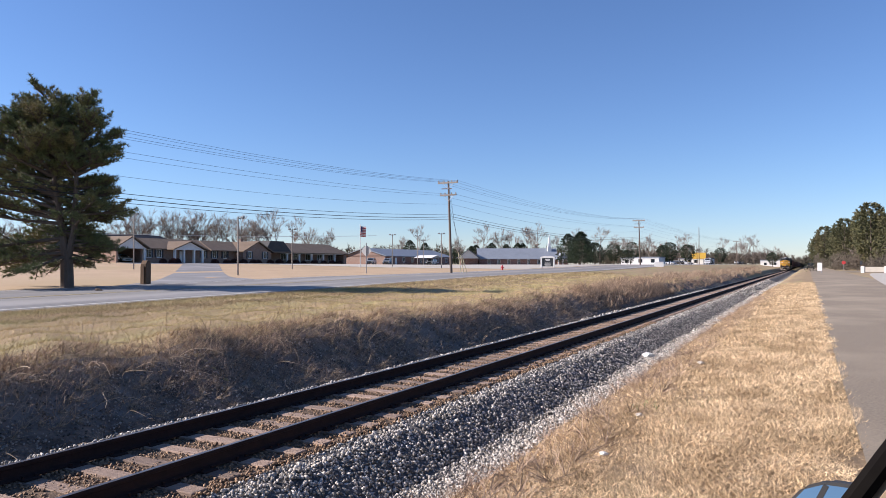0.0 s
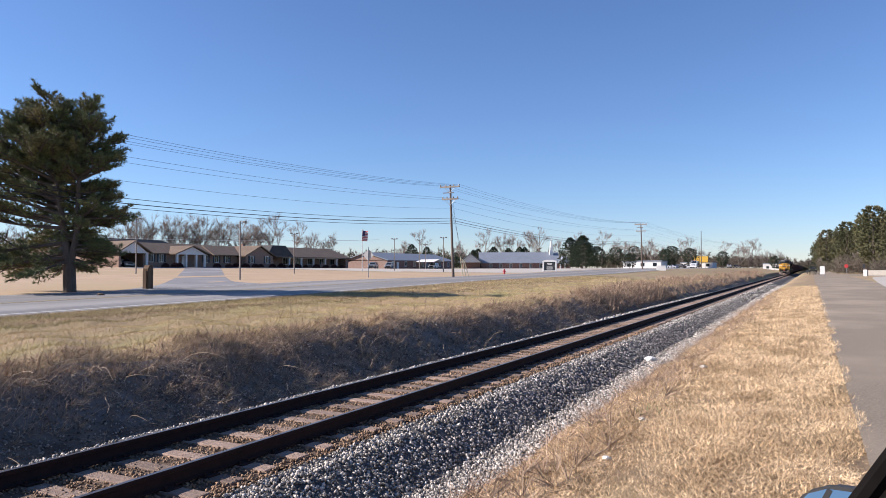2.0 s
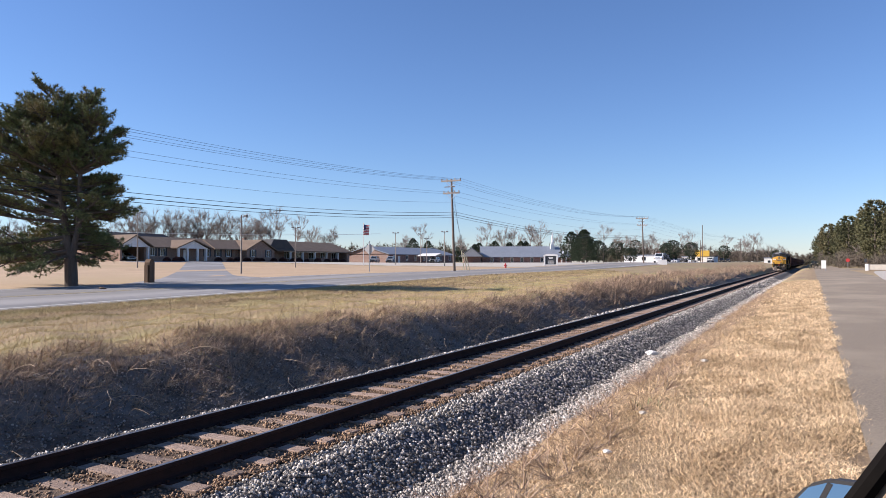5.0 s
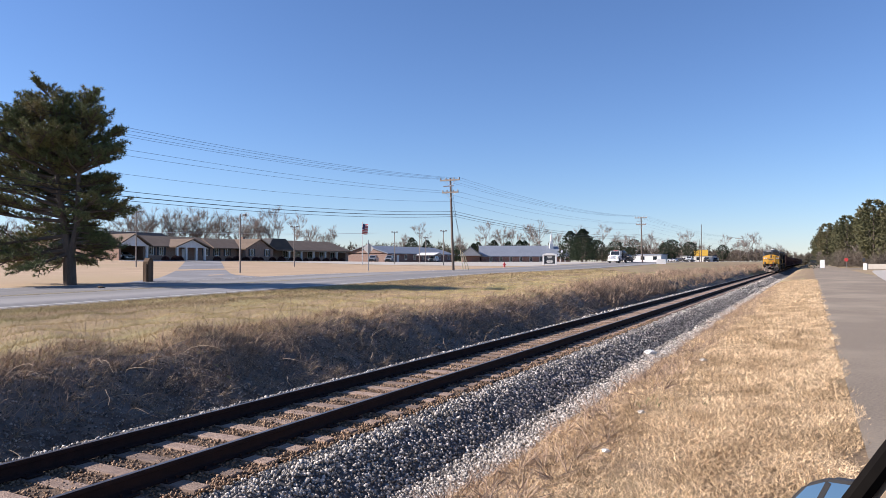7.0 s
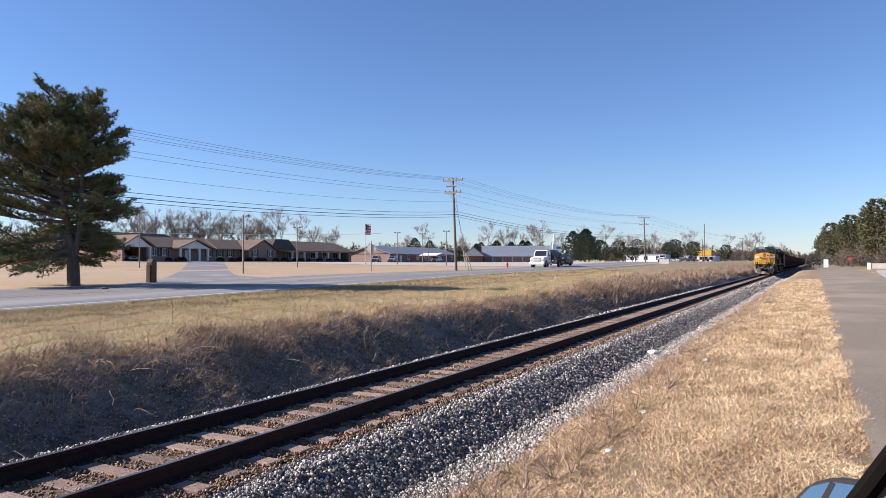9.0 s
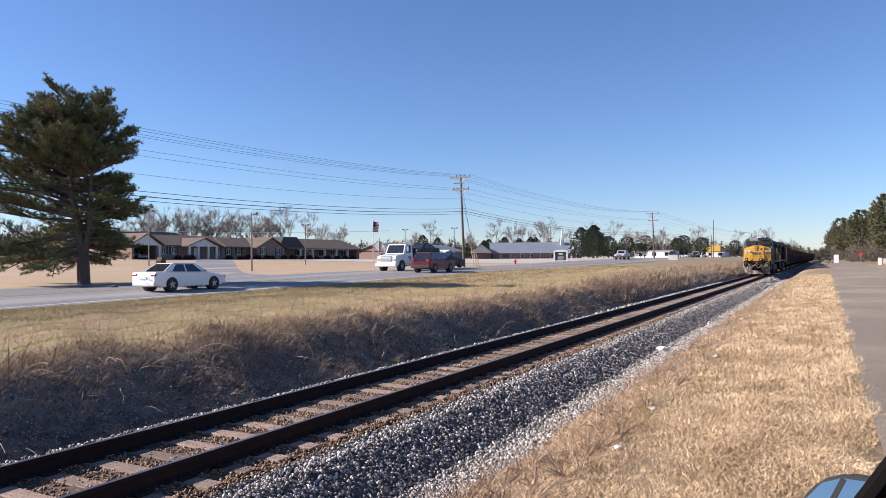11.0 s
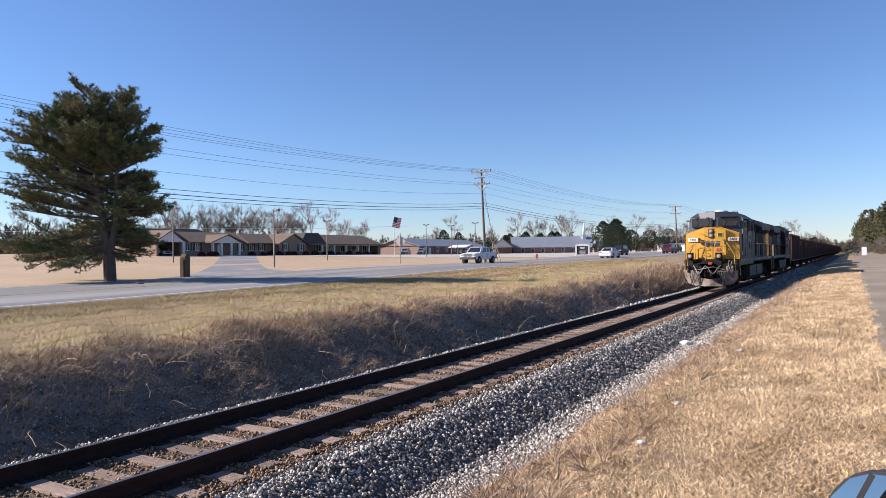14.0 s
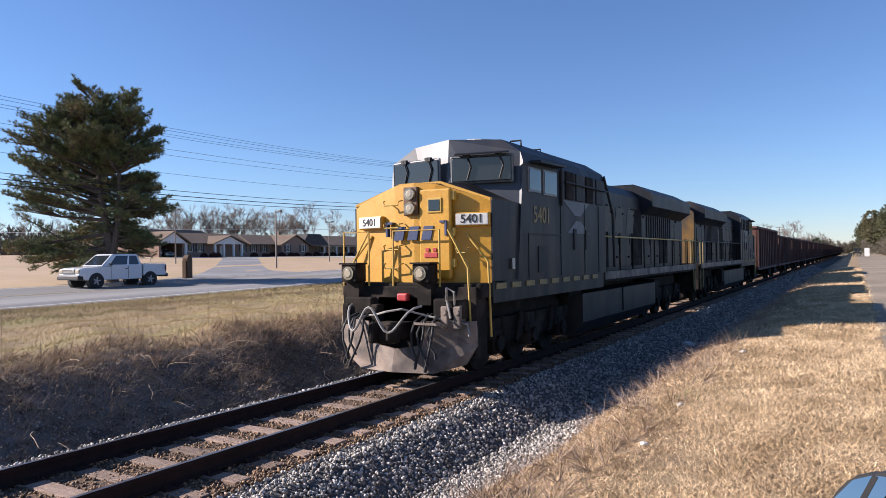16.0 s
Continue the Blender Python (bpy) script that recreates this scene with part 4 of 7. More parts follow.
def lamps(t, half, L, zf, zr, w=0.36, h=0.14):
    for s in (-1, 1):
        bm = bmesh.new()
        box(bm, s * (half - w / 2 - 0.05) - w / 2, s * (half - w / 2 - 0.05) + w / 2, -0.005, 0.2, zf - h / 2, zf + h / 2, 0.03)
        part("headlamp", bm, M_LENS, t, "clear headlamp")
        bm = bmesh.new()
        box(bm, s * (half - w / 2 - 0.03) - w / 2, s * (half - w / 2 - 0.03) + w / 2, L - 0.16, L + 0.008, zr - h / 2, zr + h / 2, 0.03)
        part("tail_lamp", bm, M_TAIL, t, "red tail lamp")


def mirrors(t, half, y, z, paint):
    for s in (-1, 1):
        bm = bmesh.new()
        box(bm, s * (half + 0.07) - 0.09, s * (half + 0.07) + 0.09, y, y + 0.12, z, z + 0.14, 0.03)
        part("mirror", bm, paint, t)


def sedan(label, paint, L=4.85, W=1.84, H=1.45, group=""):
    t = thing("sedan", label, "car", group)
    h = W / 2
    shell([(0.02, 0.35), (0.0, 0.55), (0.12, 0.72), (1.35, 0.96), (L - 0.75, 1.02), (L - 0.08, 0.98), (L, 0.72), (L - 0.02, 0.35), (L - 0.5, 0.2), (0.4, 0.2)], h, None, paint, t)
    greenhouse((1.15, L - 0.55), (2.05, L - 1.35), h - 0.08, h - 0.28, 0.93, H, paint, t, ((0.16, 0.5), (0.54, 0.84)))
    ws = [wheel(t, s * (h - 0.055), y, 0.33, 0.21, M_RIM) for s in (-1, 1) for y in (0.92, L - 1.05)]
    arches(t, h, (0.92, L - 1.05), 0.33)
    lamps(t, h, L, 0.68, 0.84)
    mirrors(t, h, 1.55, 0.95, paint)
    bm = bmesh.new()
    box(bm, -0.5, 0.5, -0.02, 0.1, 0.42, 0.62, 0.02)
    part("grille", bm, M_BLACK, t)
    bm = bmesh.new()
    box(bm, -h + 0.1, h - 0.1, L - 0.1, L + 0.02, 0.28, 0.5, 0.03)
    part("rear_bumper", bm, paint, t)
    bm = bmesh.new()
    box(bm, -h + 0.08, h - 0.08, -0.03, 0.1, 0.25, 0.4, 0.03)
    part("bumper", bm, paint, t)
    bm = bmesh.new()
    box(bm, -0.25, 0.25, L + 0.005, L + 0.025, 0.62, 0.74)
    part("plate", bm, M_BOARD, t)
    return t, ws


def suv(label, paint, L=4.8, W=1.92, H=1.74):
    t = thing("suv", label, "car")
    h = W / 2
    shell([(0.02, 0.4), (0.0, 0.7), (0.1, 0.95), (1.3, 1.08), (L - 0.2, 1.12), (L, 0.9), (L - 0.02, 0.4), (L - 0.5, 0.27), (0.4, 0.27)], h, None, paint, t)
    greenhouse((1.05, L - 0.08), (1.75, L - 0.55), h - 0.07, h - 0.22, 1.05, H, paint, t, ((0.14, 0.38), (0.42, 0.66), (0.70, 0.9)))
    ws = [wheel(t, s * (h - 0.06), y, 0.37, 0.24, M_RIM) for s in (-1, 1) for y in (0.95, L - 1.0)]
    arches(t, h, (0.95, L - 1.0), 0.37)
    lamps(t, h, L, 0.86, 1.0, 0.34, 0.2)
    mirrors(t, h, 1.45, 1.08, paint)
    bm = bmesh.new()
    box(bm, -0.55, 0.55, -0.02, 0.1, 0.55, 0.85, 0.02)
    part("grille", bm, M_BLACK, t)
    bm = bmesh.new()
    box(bm, -h + 0.05, h - 0.05, L - 0.1, L + 0.03, 0.36, 0.62, 0.04)
    part("rear_bumper", bm, M_BLACK, t)
    bm = bmesh.new()
    box(bm, -h + 0.05, h - 0.05, -0.03, 0.1, 0.34, 0.52, 0.04)
    part("bumper", bm, M_BLACK, t)
    for s in (-1, 1):
        bm = bmesh.new()
        tube(bm, [(s * 0.66, 1.9, H + 0.06), (s * 0.66, L - 0.8, H + 0.06)], 0.02, 6)
        for y in (2.0, 3.2, L - 0.9):
            cyl(bm, (s * 0.66, y, H - 0.03), (s * 0.66, y, H + 0.06), 0.02, n=6)
        part("roof_rail", bm, M_BLACK, t)
    return t, ws


def pickup(label, paint):
    t = thing("pickup_truck", label, "pickup truck")
    L, h = 5.55, 0.97
    shell([(0.02, 0.5), (0.0, 0.75), (0.05, 1.05), (0.3, 1.12), (1.55, 1.2), (3.9, 1.24), (3.9, 0.42), (0.6, 0.42)], h, None, paint, t)
    greenhouse((1.35, 3.9), (2.1, 3.72), h - 0.05, h - 0.2, 1.2, 1.86, paint, t, ((0.17, 0.6), (0.66, 0.92)))
    bm = bmesh.new()
    for s in (-1, 1):
        box(bm, s * (h - 0.06) - 0.05, s * (h - 0.06) + 0.05, 3.96, L, 0.62, 1.27, 0.02)
    box(bm, -h + 0.05, h - 0.05, L - 0.1, L - 0.01, 0.62, 1.27, 0.02)
    box(bm, -h + 0.05, h - 0.05, 3.96, 4.03, 0.62, 1.27)
    box(bm, -h + 0.05, h - 0.05, 3.96, L - 0.05, 0.6, 0.7)
    bed = part("cargo_bed", bm, paint, t, "white open cargo bed")
    bm = bmesh.new()
    for s in (-1, 1):
        tube(bm, [(s * (h - 0.06), 4.05, 1.31), (s * (h - 0.06), L - 0.1, 1.31)], 0.02, 6)
        cyl(bm, (s * (h - 0.06), 4.5, 1.27), (s * (h - 0.06), 4.5, 1.62), 0.018, n=6)
    tube(bm, [(-h + 0.06, 4.5, 1.62), (h - 0.06, 4.5, 1.62)], 0.018, 6)
    part("bed_rail", bm, M_STEEL, bed)
    ws = [wheel(t, s * (h - 0.075), y, 0.39, 0.26, M_RIM) for s in (-1, 1) for y in (0.98, 4.42)]
    arches(t, h, (0.98, 4.42), 0.39)
    for s in (-1, 1):
        bm = bmesh.new()
        box(bm, s * (h - 0.24) - 0.17, s * (h - 0.24) + 0.17, -0.02, 0.2, 0.82, 1.02, 0.03)
        part("headlamp", bm, M_LENS, t, "clear headlamp")
        bm = bmesh.new()
        box(bm, s * (h - 0.1) - 0.09, s * (h - 0.1) + 0.09, L - 0.14, L + 0.012, 0.82, 1.2, 0.02)
        part("tail_lamp", bm, M_TAIL, t, "red tail lamp")
    mirrors(t, h, 1.75, 1.22, M_BLACK)
    bm = bmesh.new()
    box(bm, -0.52, 0.52, -0.03, 0.1, 0.78, 1.06, 0.02)
    part("grille", bm, M_CHROME, t, "chrome grille")
    bm = bmesh.new()
    for z in (0.84, 0.92, 1.0):
        box(bm, -0.48, 0.48, -0.038, 0.0, z - 0.025, z + 0.012)
    part("grille_slots", bm, M_BLACK, t)
    bm = bmesh.new()
    box(bm, -h, h, -0.1, 0.25, 0.46, 0.72, 0.05)
    box(bm, -h + 0.03, h - 0.03, L - 0.02, L + 0.14, 0.5, 0.7, 0.03)
    part("bumper", bm, M_BEDS, t, "dark grey bumper")
    bm = bmesh.new()
    for s in (-1, 1):
        box(bm, s * h - 0.012, s * h + 0.012, 1.85, 1.87, 0.5, 1.2)
        box(bm, s * h - 0.012, s * h + 0.012, 2.95, 2.97, 0.5, 1.2)
        box(bm, s * h - 0.02, s * h + 0.02, 2.75, 2.92, 1.02, 1.07)
    part("door_seams", bm, M_BLACK, t)
    return t, ws


def tow_truck():
    t = thing("tow_truck", "white flatbed tow truck with a lit chrome grille", "tow truck")
    h = 1.18
    shell([(0.0, 0.62), (0.0, 1.2), (0.08, 1.42), (0.35, 1.52), (1.55, 1.68), (3.15, 1.72), (3.15, 0.62), (1.8, 0.62)], h - 0.05, None, M_CARW, t, name="hood")
    greenhouse((1.5, 3.15), (1.95, 3.12), h - 0.06, h - 0.14, 1.66, 2.62, M_CARW, t, ((0.2, 0.72),))
    bm = bmesh.new()
    box(bm, -0.6, 0.6, -0.04, 0.1, 0.86, 1.42, 0.04)
    g = part("grille", bm, M_CHROME, t, "chrome slatted grille")
    for k in range(4):
        bm = bmesh.new()
        box(bm, -0.54, 0.54, -0.055, -0.02, 0.92 + 0.12 * k, 0.965 + 0.12 * k, 0.01)
        part("slat", bm, M_CARW, g)
    bm = bmesh.new()
    box(bm, -h, h, -0.18, 0.25, 0.42, 0.78, 0.06)
    part("bumper", bm, M_CARW, t, "white steel bumper")
    for s in (-1, 1):
        bm = bmesh.new()
        box(bm, s * 0.88 - 0.22, s * 0.88 + 0.22, -0.02, 0.35, 0.95, 1.22, 0.05)
        part("headlamp", bm, M_LENS, t, "large headlamp")
        bm = bmesh.new()
        box(bm, s * 1.36 - 0.07, s * 1.36 + 0.07, 1.75, 1.85, 1.85, 2.4, 0.03)
        tube(bm, [(s * 1.12, 1.8, 2.3), (s * 1.36, 1.8, 2.3)], 0.02, 6)
        part("mirror", bm, M_CHROME, t)
        bm = bmesh.new()
        box(bm, s * 1.0 - 0.2, s * 1.0 + 0.2, 1.9, 3.3, 0.42, 0.8, 0.03)
        part("step_tank", bm, M_CHROME, t, "polished step and fuel tank")
        bm = bmesh.new()
        box(bm, s * (h - 0.05) - 0.012, s * (h - 0.05) + 0.012, 2.25, 2.75, 1.28, 1.4)
        box(bm, s * (h - 0.05) - 0.012, s * (h - 0.05) + 0.012, 2.35, 2.65, 1.1, 1.2)
        part("door_lettering", bm, M_BEDS, t, "unreadable dark door lettering as bars")
        bm = bmesh.new()
        box(bm, s * (h - 0.15) - 0.15, s * (h - 0.15) + 0.15, 5.0, 6.0, 0.72, 1.1, 0.02)
        part("tool_box", bm, M_CARS, t, "grey side tool box")
    bm = bmesh.new()
    box(bm, -0.5, 0.5, 2.2, 2.5, 2.6, 2.7, 0.03)
    part("light_bar", bm, M_TAIL, t, "roof light bar")
    bm = bmesh.new()
    box(bm, -0.45, 0.45, 0.6, 9.2, 0.62, 0.9)
    part("chassis", bm, M_BEDS, t)
    bm = bmesh.new()
    box(bm, -1.25, 1.25, 3.45, 9.6, 1.12, 1.28, 0.02)
    box(bm, -1.25, 1.25, 3.42, 3.5, 1.1, 2.3)
    for s in (-1, 1):
        box(bm, s * 1.22 - 0.05, s * 1.22 + 0.05, 3.45, 9.6, 1.24, 1.36)
    part("flat_bed", bm, M_BEDS, t, "dark steel tilting flat bed")
    bm = bmesh.new()
    box(bm, -0.2, 0.2, 9.0, 10.6, 0.75, 0.95)
    box(bm, -0.95, 0.95, 10.4, 10.75, 0.72, 0.9)
    box(bm, -0.9, -0.6, 8.55, 8.65, 0.25, 1.1)
    box(bm, 0.6, 0.9, 8.55, 8.65, 0.25, 1.1)
    part("wheel_lift", bm, M_BEDS, t, "black wheel lift and mud flaps")
    ws = [wheel(t, s * (h - 0.2), y, 0.5, 0.3, M_RIM) for s in (-1, 1) for y in (7.35,)]
    ws += [wheel(t, s * (h - 0.14), 1.05, 0.5, 0.3, M_RIM) for s in (-1, 1)]
    arches(t, h - 0.04, (1.05,), 0.5)
    return t, ws


truck, w1 = tow_truck()
load, w2 = sedan("black coupe strapped onto the truck's flat bed", M_CARK, 4.8, 1.9, 1.4)
towed, w3 = sedan("dark blue-grey sedan towed with its nose lifted", M_CARB, 4.7)
white_truck, w4 = pickup("white work pickup truck with a chrome grille", M_CARW)
white_car, w5 = sedan("white four-door sedan driving on the highway", M_CARW)
red_suv, w6 = suv("dark red sport utility driving away on the highway", M_CARR)
black_suv, w7 = suv("black sport utility driving on the highway", M_CARK, 4.9, 1.95, 1.8)
far_suv, w8 = suv("dark far-off sport utility on the highway", M_CARB)
TOW = [(0, 278), (1.5, 247.5), (3.5, 208.7), (7, 134.4), (9, 91), (11.4, 43.7), (12.6, 22.05), (16, -43)]
# thing, wheels, lane, way (1: towards -y), rows of seconds and the place of its front
MOVERS += [
    (truck, w1, -33.2, 1, TOW, 0, 0, 0),
    (load, [], -33.2, 1, TOW, 4.3, 1.29, 0),
    (towed, w3[1::2], -33.2, 1, TOW, 10.4, 0.06, 8.0),
    (white_truck, w4, -33.0, 1, [(0, 394), (9, 177.7), (11.4, 119.8), (13, 84.7), (14.5, 51.0), (16, 20.75)], 0, 0, 0),
    (white_car, w5, -27.6, -1, [(0, -212), (11.4, 35.3), (12.5, 59.4), (13, 70.6), (14.5, 106), (16, 142)], 0, 0, 0),
    (red_suv, w6, -27.6, -1, [(0, -218), (11.4, 61.8), (12.5, 90.0), (13, 103.3), (16, 182)], 0, 0, 0),
    (black_suv, w7, -33.0, 1, [(0, 420), (11.4, 171), (12.5, 148), (13, 136.5), (14.5, 101.8), (16, 67)], 0, 0, 0),
    (far_suv, w8, -33.0, 1, [(0, 434), (11.4, 207.6), (13, 176), (16, 117)], 0, 0, 0),
]


# ---- buildings across the highway ----
def brick_mat(name, a, b, mortar):
    m = mat(name, a, b, 1.5, 0.9)
    nt, nd = m.node_tree, m.node_tree.nodes
    br = nd.new("ShaderNodeTexBrick")
    br.inputs["Color1"].default_value, br.inputs["Color2"].default_value, br.inputs["Mortar"].default_value = (*a, 1), (*b, 1), (*mortar, 1)
    br.inputs["Scale"].default_value = 1.0
    br.inputs["Mortar Size"].default_value, br.inputs["Brick Width"].default_value, br.inputs["Row Height"].default_value = 0.01, 0.21, 0.075
    tc = nd.new("ShaderNodeNewGeometry")
    sep, com = nd.new("ShaderNodeSeparateXYZ"), nd.new("ShaderNodeCombineXYZ")
    nt.links.new(tc.outputs["Position"], sep.inputs[0])
    nt.links.new(sep.outputs[1], com.inputs[0])
    nt.links.new(sep.outputs[2], com.inputs[1])
    nt.links.new(com.outputs[0], br.inputs["Vector"])
    nt.links.new(br.outputs[0], nd["Principled BSDF"].inputs["Base Color"])
    return m


M_BRICK = brick_mat("tan_brown_brick", (0.26, 0.15, 0.10), (0.20, 0.115, 0.08), (0.28, 0.23, 0.19))
M_BRICKR = brick_mat("red_brick", (0.24, 0.10, 0.072), (0.18, 0.075, 0.055), (0.30, 0.24, 0.2))
M_SHINGLE = mat("tan_brown_shingles", (0.19, 0.135, 0.09), (0.15, 0.105, 0.07), 0.6, 0.9, fine=5)
M_SHINGLED = mat("dark_shingles", (0.05, 0.05, 0.055), (0.07, 0.066, 0.06), 0.6, 0.9, fine=5)
M_GREYROOF = mat("grey_metal_roof", (0.26, 0.29, 0.33), (0.23, 0.26, 0.30), 0.4, 0.6, fine=4)
M_TRIM = mat("white_trim", (0.80, 0.79, 0.76), (0.74, 0.73, 0.70), 1.0, 0.7)
M_SHUT = mat("dark_shutter", (0.03, 0.035, 0.045), (0.04, 0.045, 0.05), 2.0, 0.7)
M_WOOD = mat("weathered_pole_wood", (0.17, 0.13, 0.10), (0.12, 0.09, 0.07), 2.0, 0.9, 0.004, stretch=(4, 4, 0.3))
M_WOODY = mat("brown_wood", (0.13, 0.075, 0.04), (0.085, 0.05, 0.028), 2.0, 0.85, 0.004, stretch=(4, 4, 0.4))
M_GALV = mat("galvanised_steel", (0.38, 0.39, 0.40), (0.3, 0.31, 0.32), 3.0, 0.45, metal=0.5)
M_PAVE = mat("drive_asphalt", (0.23, 0.225, 0.22), (0.19, 0.185, 0.18), 0.8, 0.85, 0.003, fine=20, c=(0.27, 0.265, 0.26), big=0.2)
M_POLE = mat("grey_weathered_pole", (0.30, 0.265, 0.23), (0.24, 0.21, 0.18), 2.0, 0.9, stretch=(4, 4, 0.3))
M_INS = mat("grey_porcelain", (0.16, 0.15, 0.15), (0.12, 0.115, 0.11), 4.0, 0.35)
M_LAMPH = mat("dark_lamp_housing", (0.10, 0.10, 0.10), (0.15, 0.15, 0.15), 3.0, 0.6)
M_SIGN = mat("sign_grey_back", (0.48, 0.48, 0.47), (0.42, 0.42, 0.41), 3.0, 0.5)
M_SIGNW = mat("white_sign", (0.82, 0.81, 0.77), (0.77, 0.76, 0.72), 2.0, 0.6)
M_SIGNY = mat("orange_yellow_sign", (0.72, 0.45, 0.06), (0.66, 0.4, 0.05), 2.0, 0.6)
M_BUSH = mat("russet_shrub_leaves", (0.12, 0.045, 0.04), (0.08, 0.035, 0.03), 2.0, 0.9, island=0.4)


def gable_roof(t, x0, x1, y0, y1, z0, z1, ridge, roof_m, gable_m, hip=0.0, over=0.5, name="roof"):
    """Ridge along y (ridge='y') or along x, with overhang, thickness and gable walls."""
    bm = bmesh.new()
    if ridge == "y":
        xm = (x0 + x1) / 2
        prof = [(x0 - over, z0 - 0.12), (xm, z1), (x1 + over, z0 - 0.12), (x1 + over, z0 - 0.32), (xm, z1 - 0.2), (x0 - over, z0 - 0.32)]
        prism(bm, prof, "y", y0 - over, y1 + over)
        if hip:
            for v in bm.verts:
                if abs(v.co.x - xm) < 0.01:
                    v.co.y += hip if v.co.y < (y0 + y1) / 2 else -hip
        tri = [(x0, z0 - 0.3), (x1, z0 - 0.3), (xm, z1 - 0.21)]
    else:
        ym = (y0 + y1) / 2
        prof = [(y0 - over, z0 - 0.12), (ym, z1), (y1 + over, z0 - 0.12), (y1 + over, z0 - 0.32), (ym, z1 - 0.2), (y0 - over, z0 - 0.32)]
        prism(bm, prof, "x", x0 - over, x1 + over)
        tri = [(y0, z0 - 0.3), (y1, z0 - 0.3), (ym, z1 - 0.21)]
    r = part(name, bm, roof_m, t)
    if not hip:
        bm = bmesh.new()
        if ridge == "y":
            prism(bm, tri, "y", y0, y0 + 0.2)
            prism(bm, tri, "y", y1 - 0.2, y1)
        else:
            prism(bm, tri, "x", x1 - 0.25, x1 - 0.02)
        part("gable", bm, gable_m, r)
    return r


def facade_window(t, x, y, z, w, h, shutters=True):
    bm = bmesh.new()
    frame = [(y - w / 2 - 0.08, y + w / 2 + 0.08, z + h, z + h + 0.08), (y - w / 2 - 0.08, y + w / 2 + 0.08, z - 0.1, z), (y - w / 2 - 0.08, y - w / 2, z, z + h), (y + w / 2, y + w / 2 + 0.08, z, z + h), (y - 0.03, y + 0.03, z, z + h)]
    for a, b, c, d in frame:
        box(bm, x - 0.02, x + 0.07, a, b, c, d)
    wd = part("window", bm, M_TRIM, t, "white-framed window")
    bm = bmesh.new()
    box(bm, x - 0.02, x + 0.03, y - w / 2, y + w / 2, z, z + h)
    part("pane", bm, M_GLASS, wd)
    if shutters:
        for s in (-1, 1):
            bm = bmesh.new()
            box(bm, x - 0.02, x + 0.06, y + s * (w / 2 + 0.32) - 0.2, y + s * (w / 2 + 0.32) + 0.2, z - 0.05, z + h + 0.05)
            part("shutter", bm, M_SHUT, wd)
    return wd


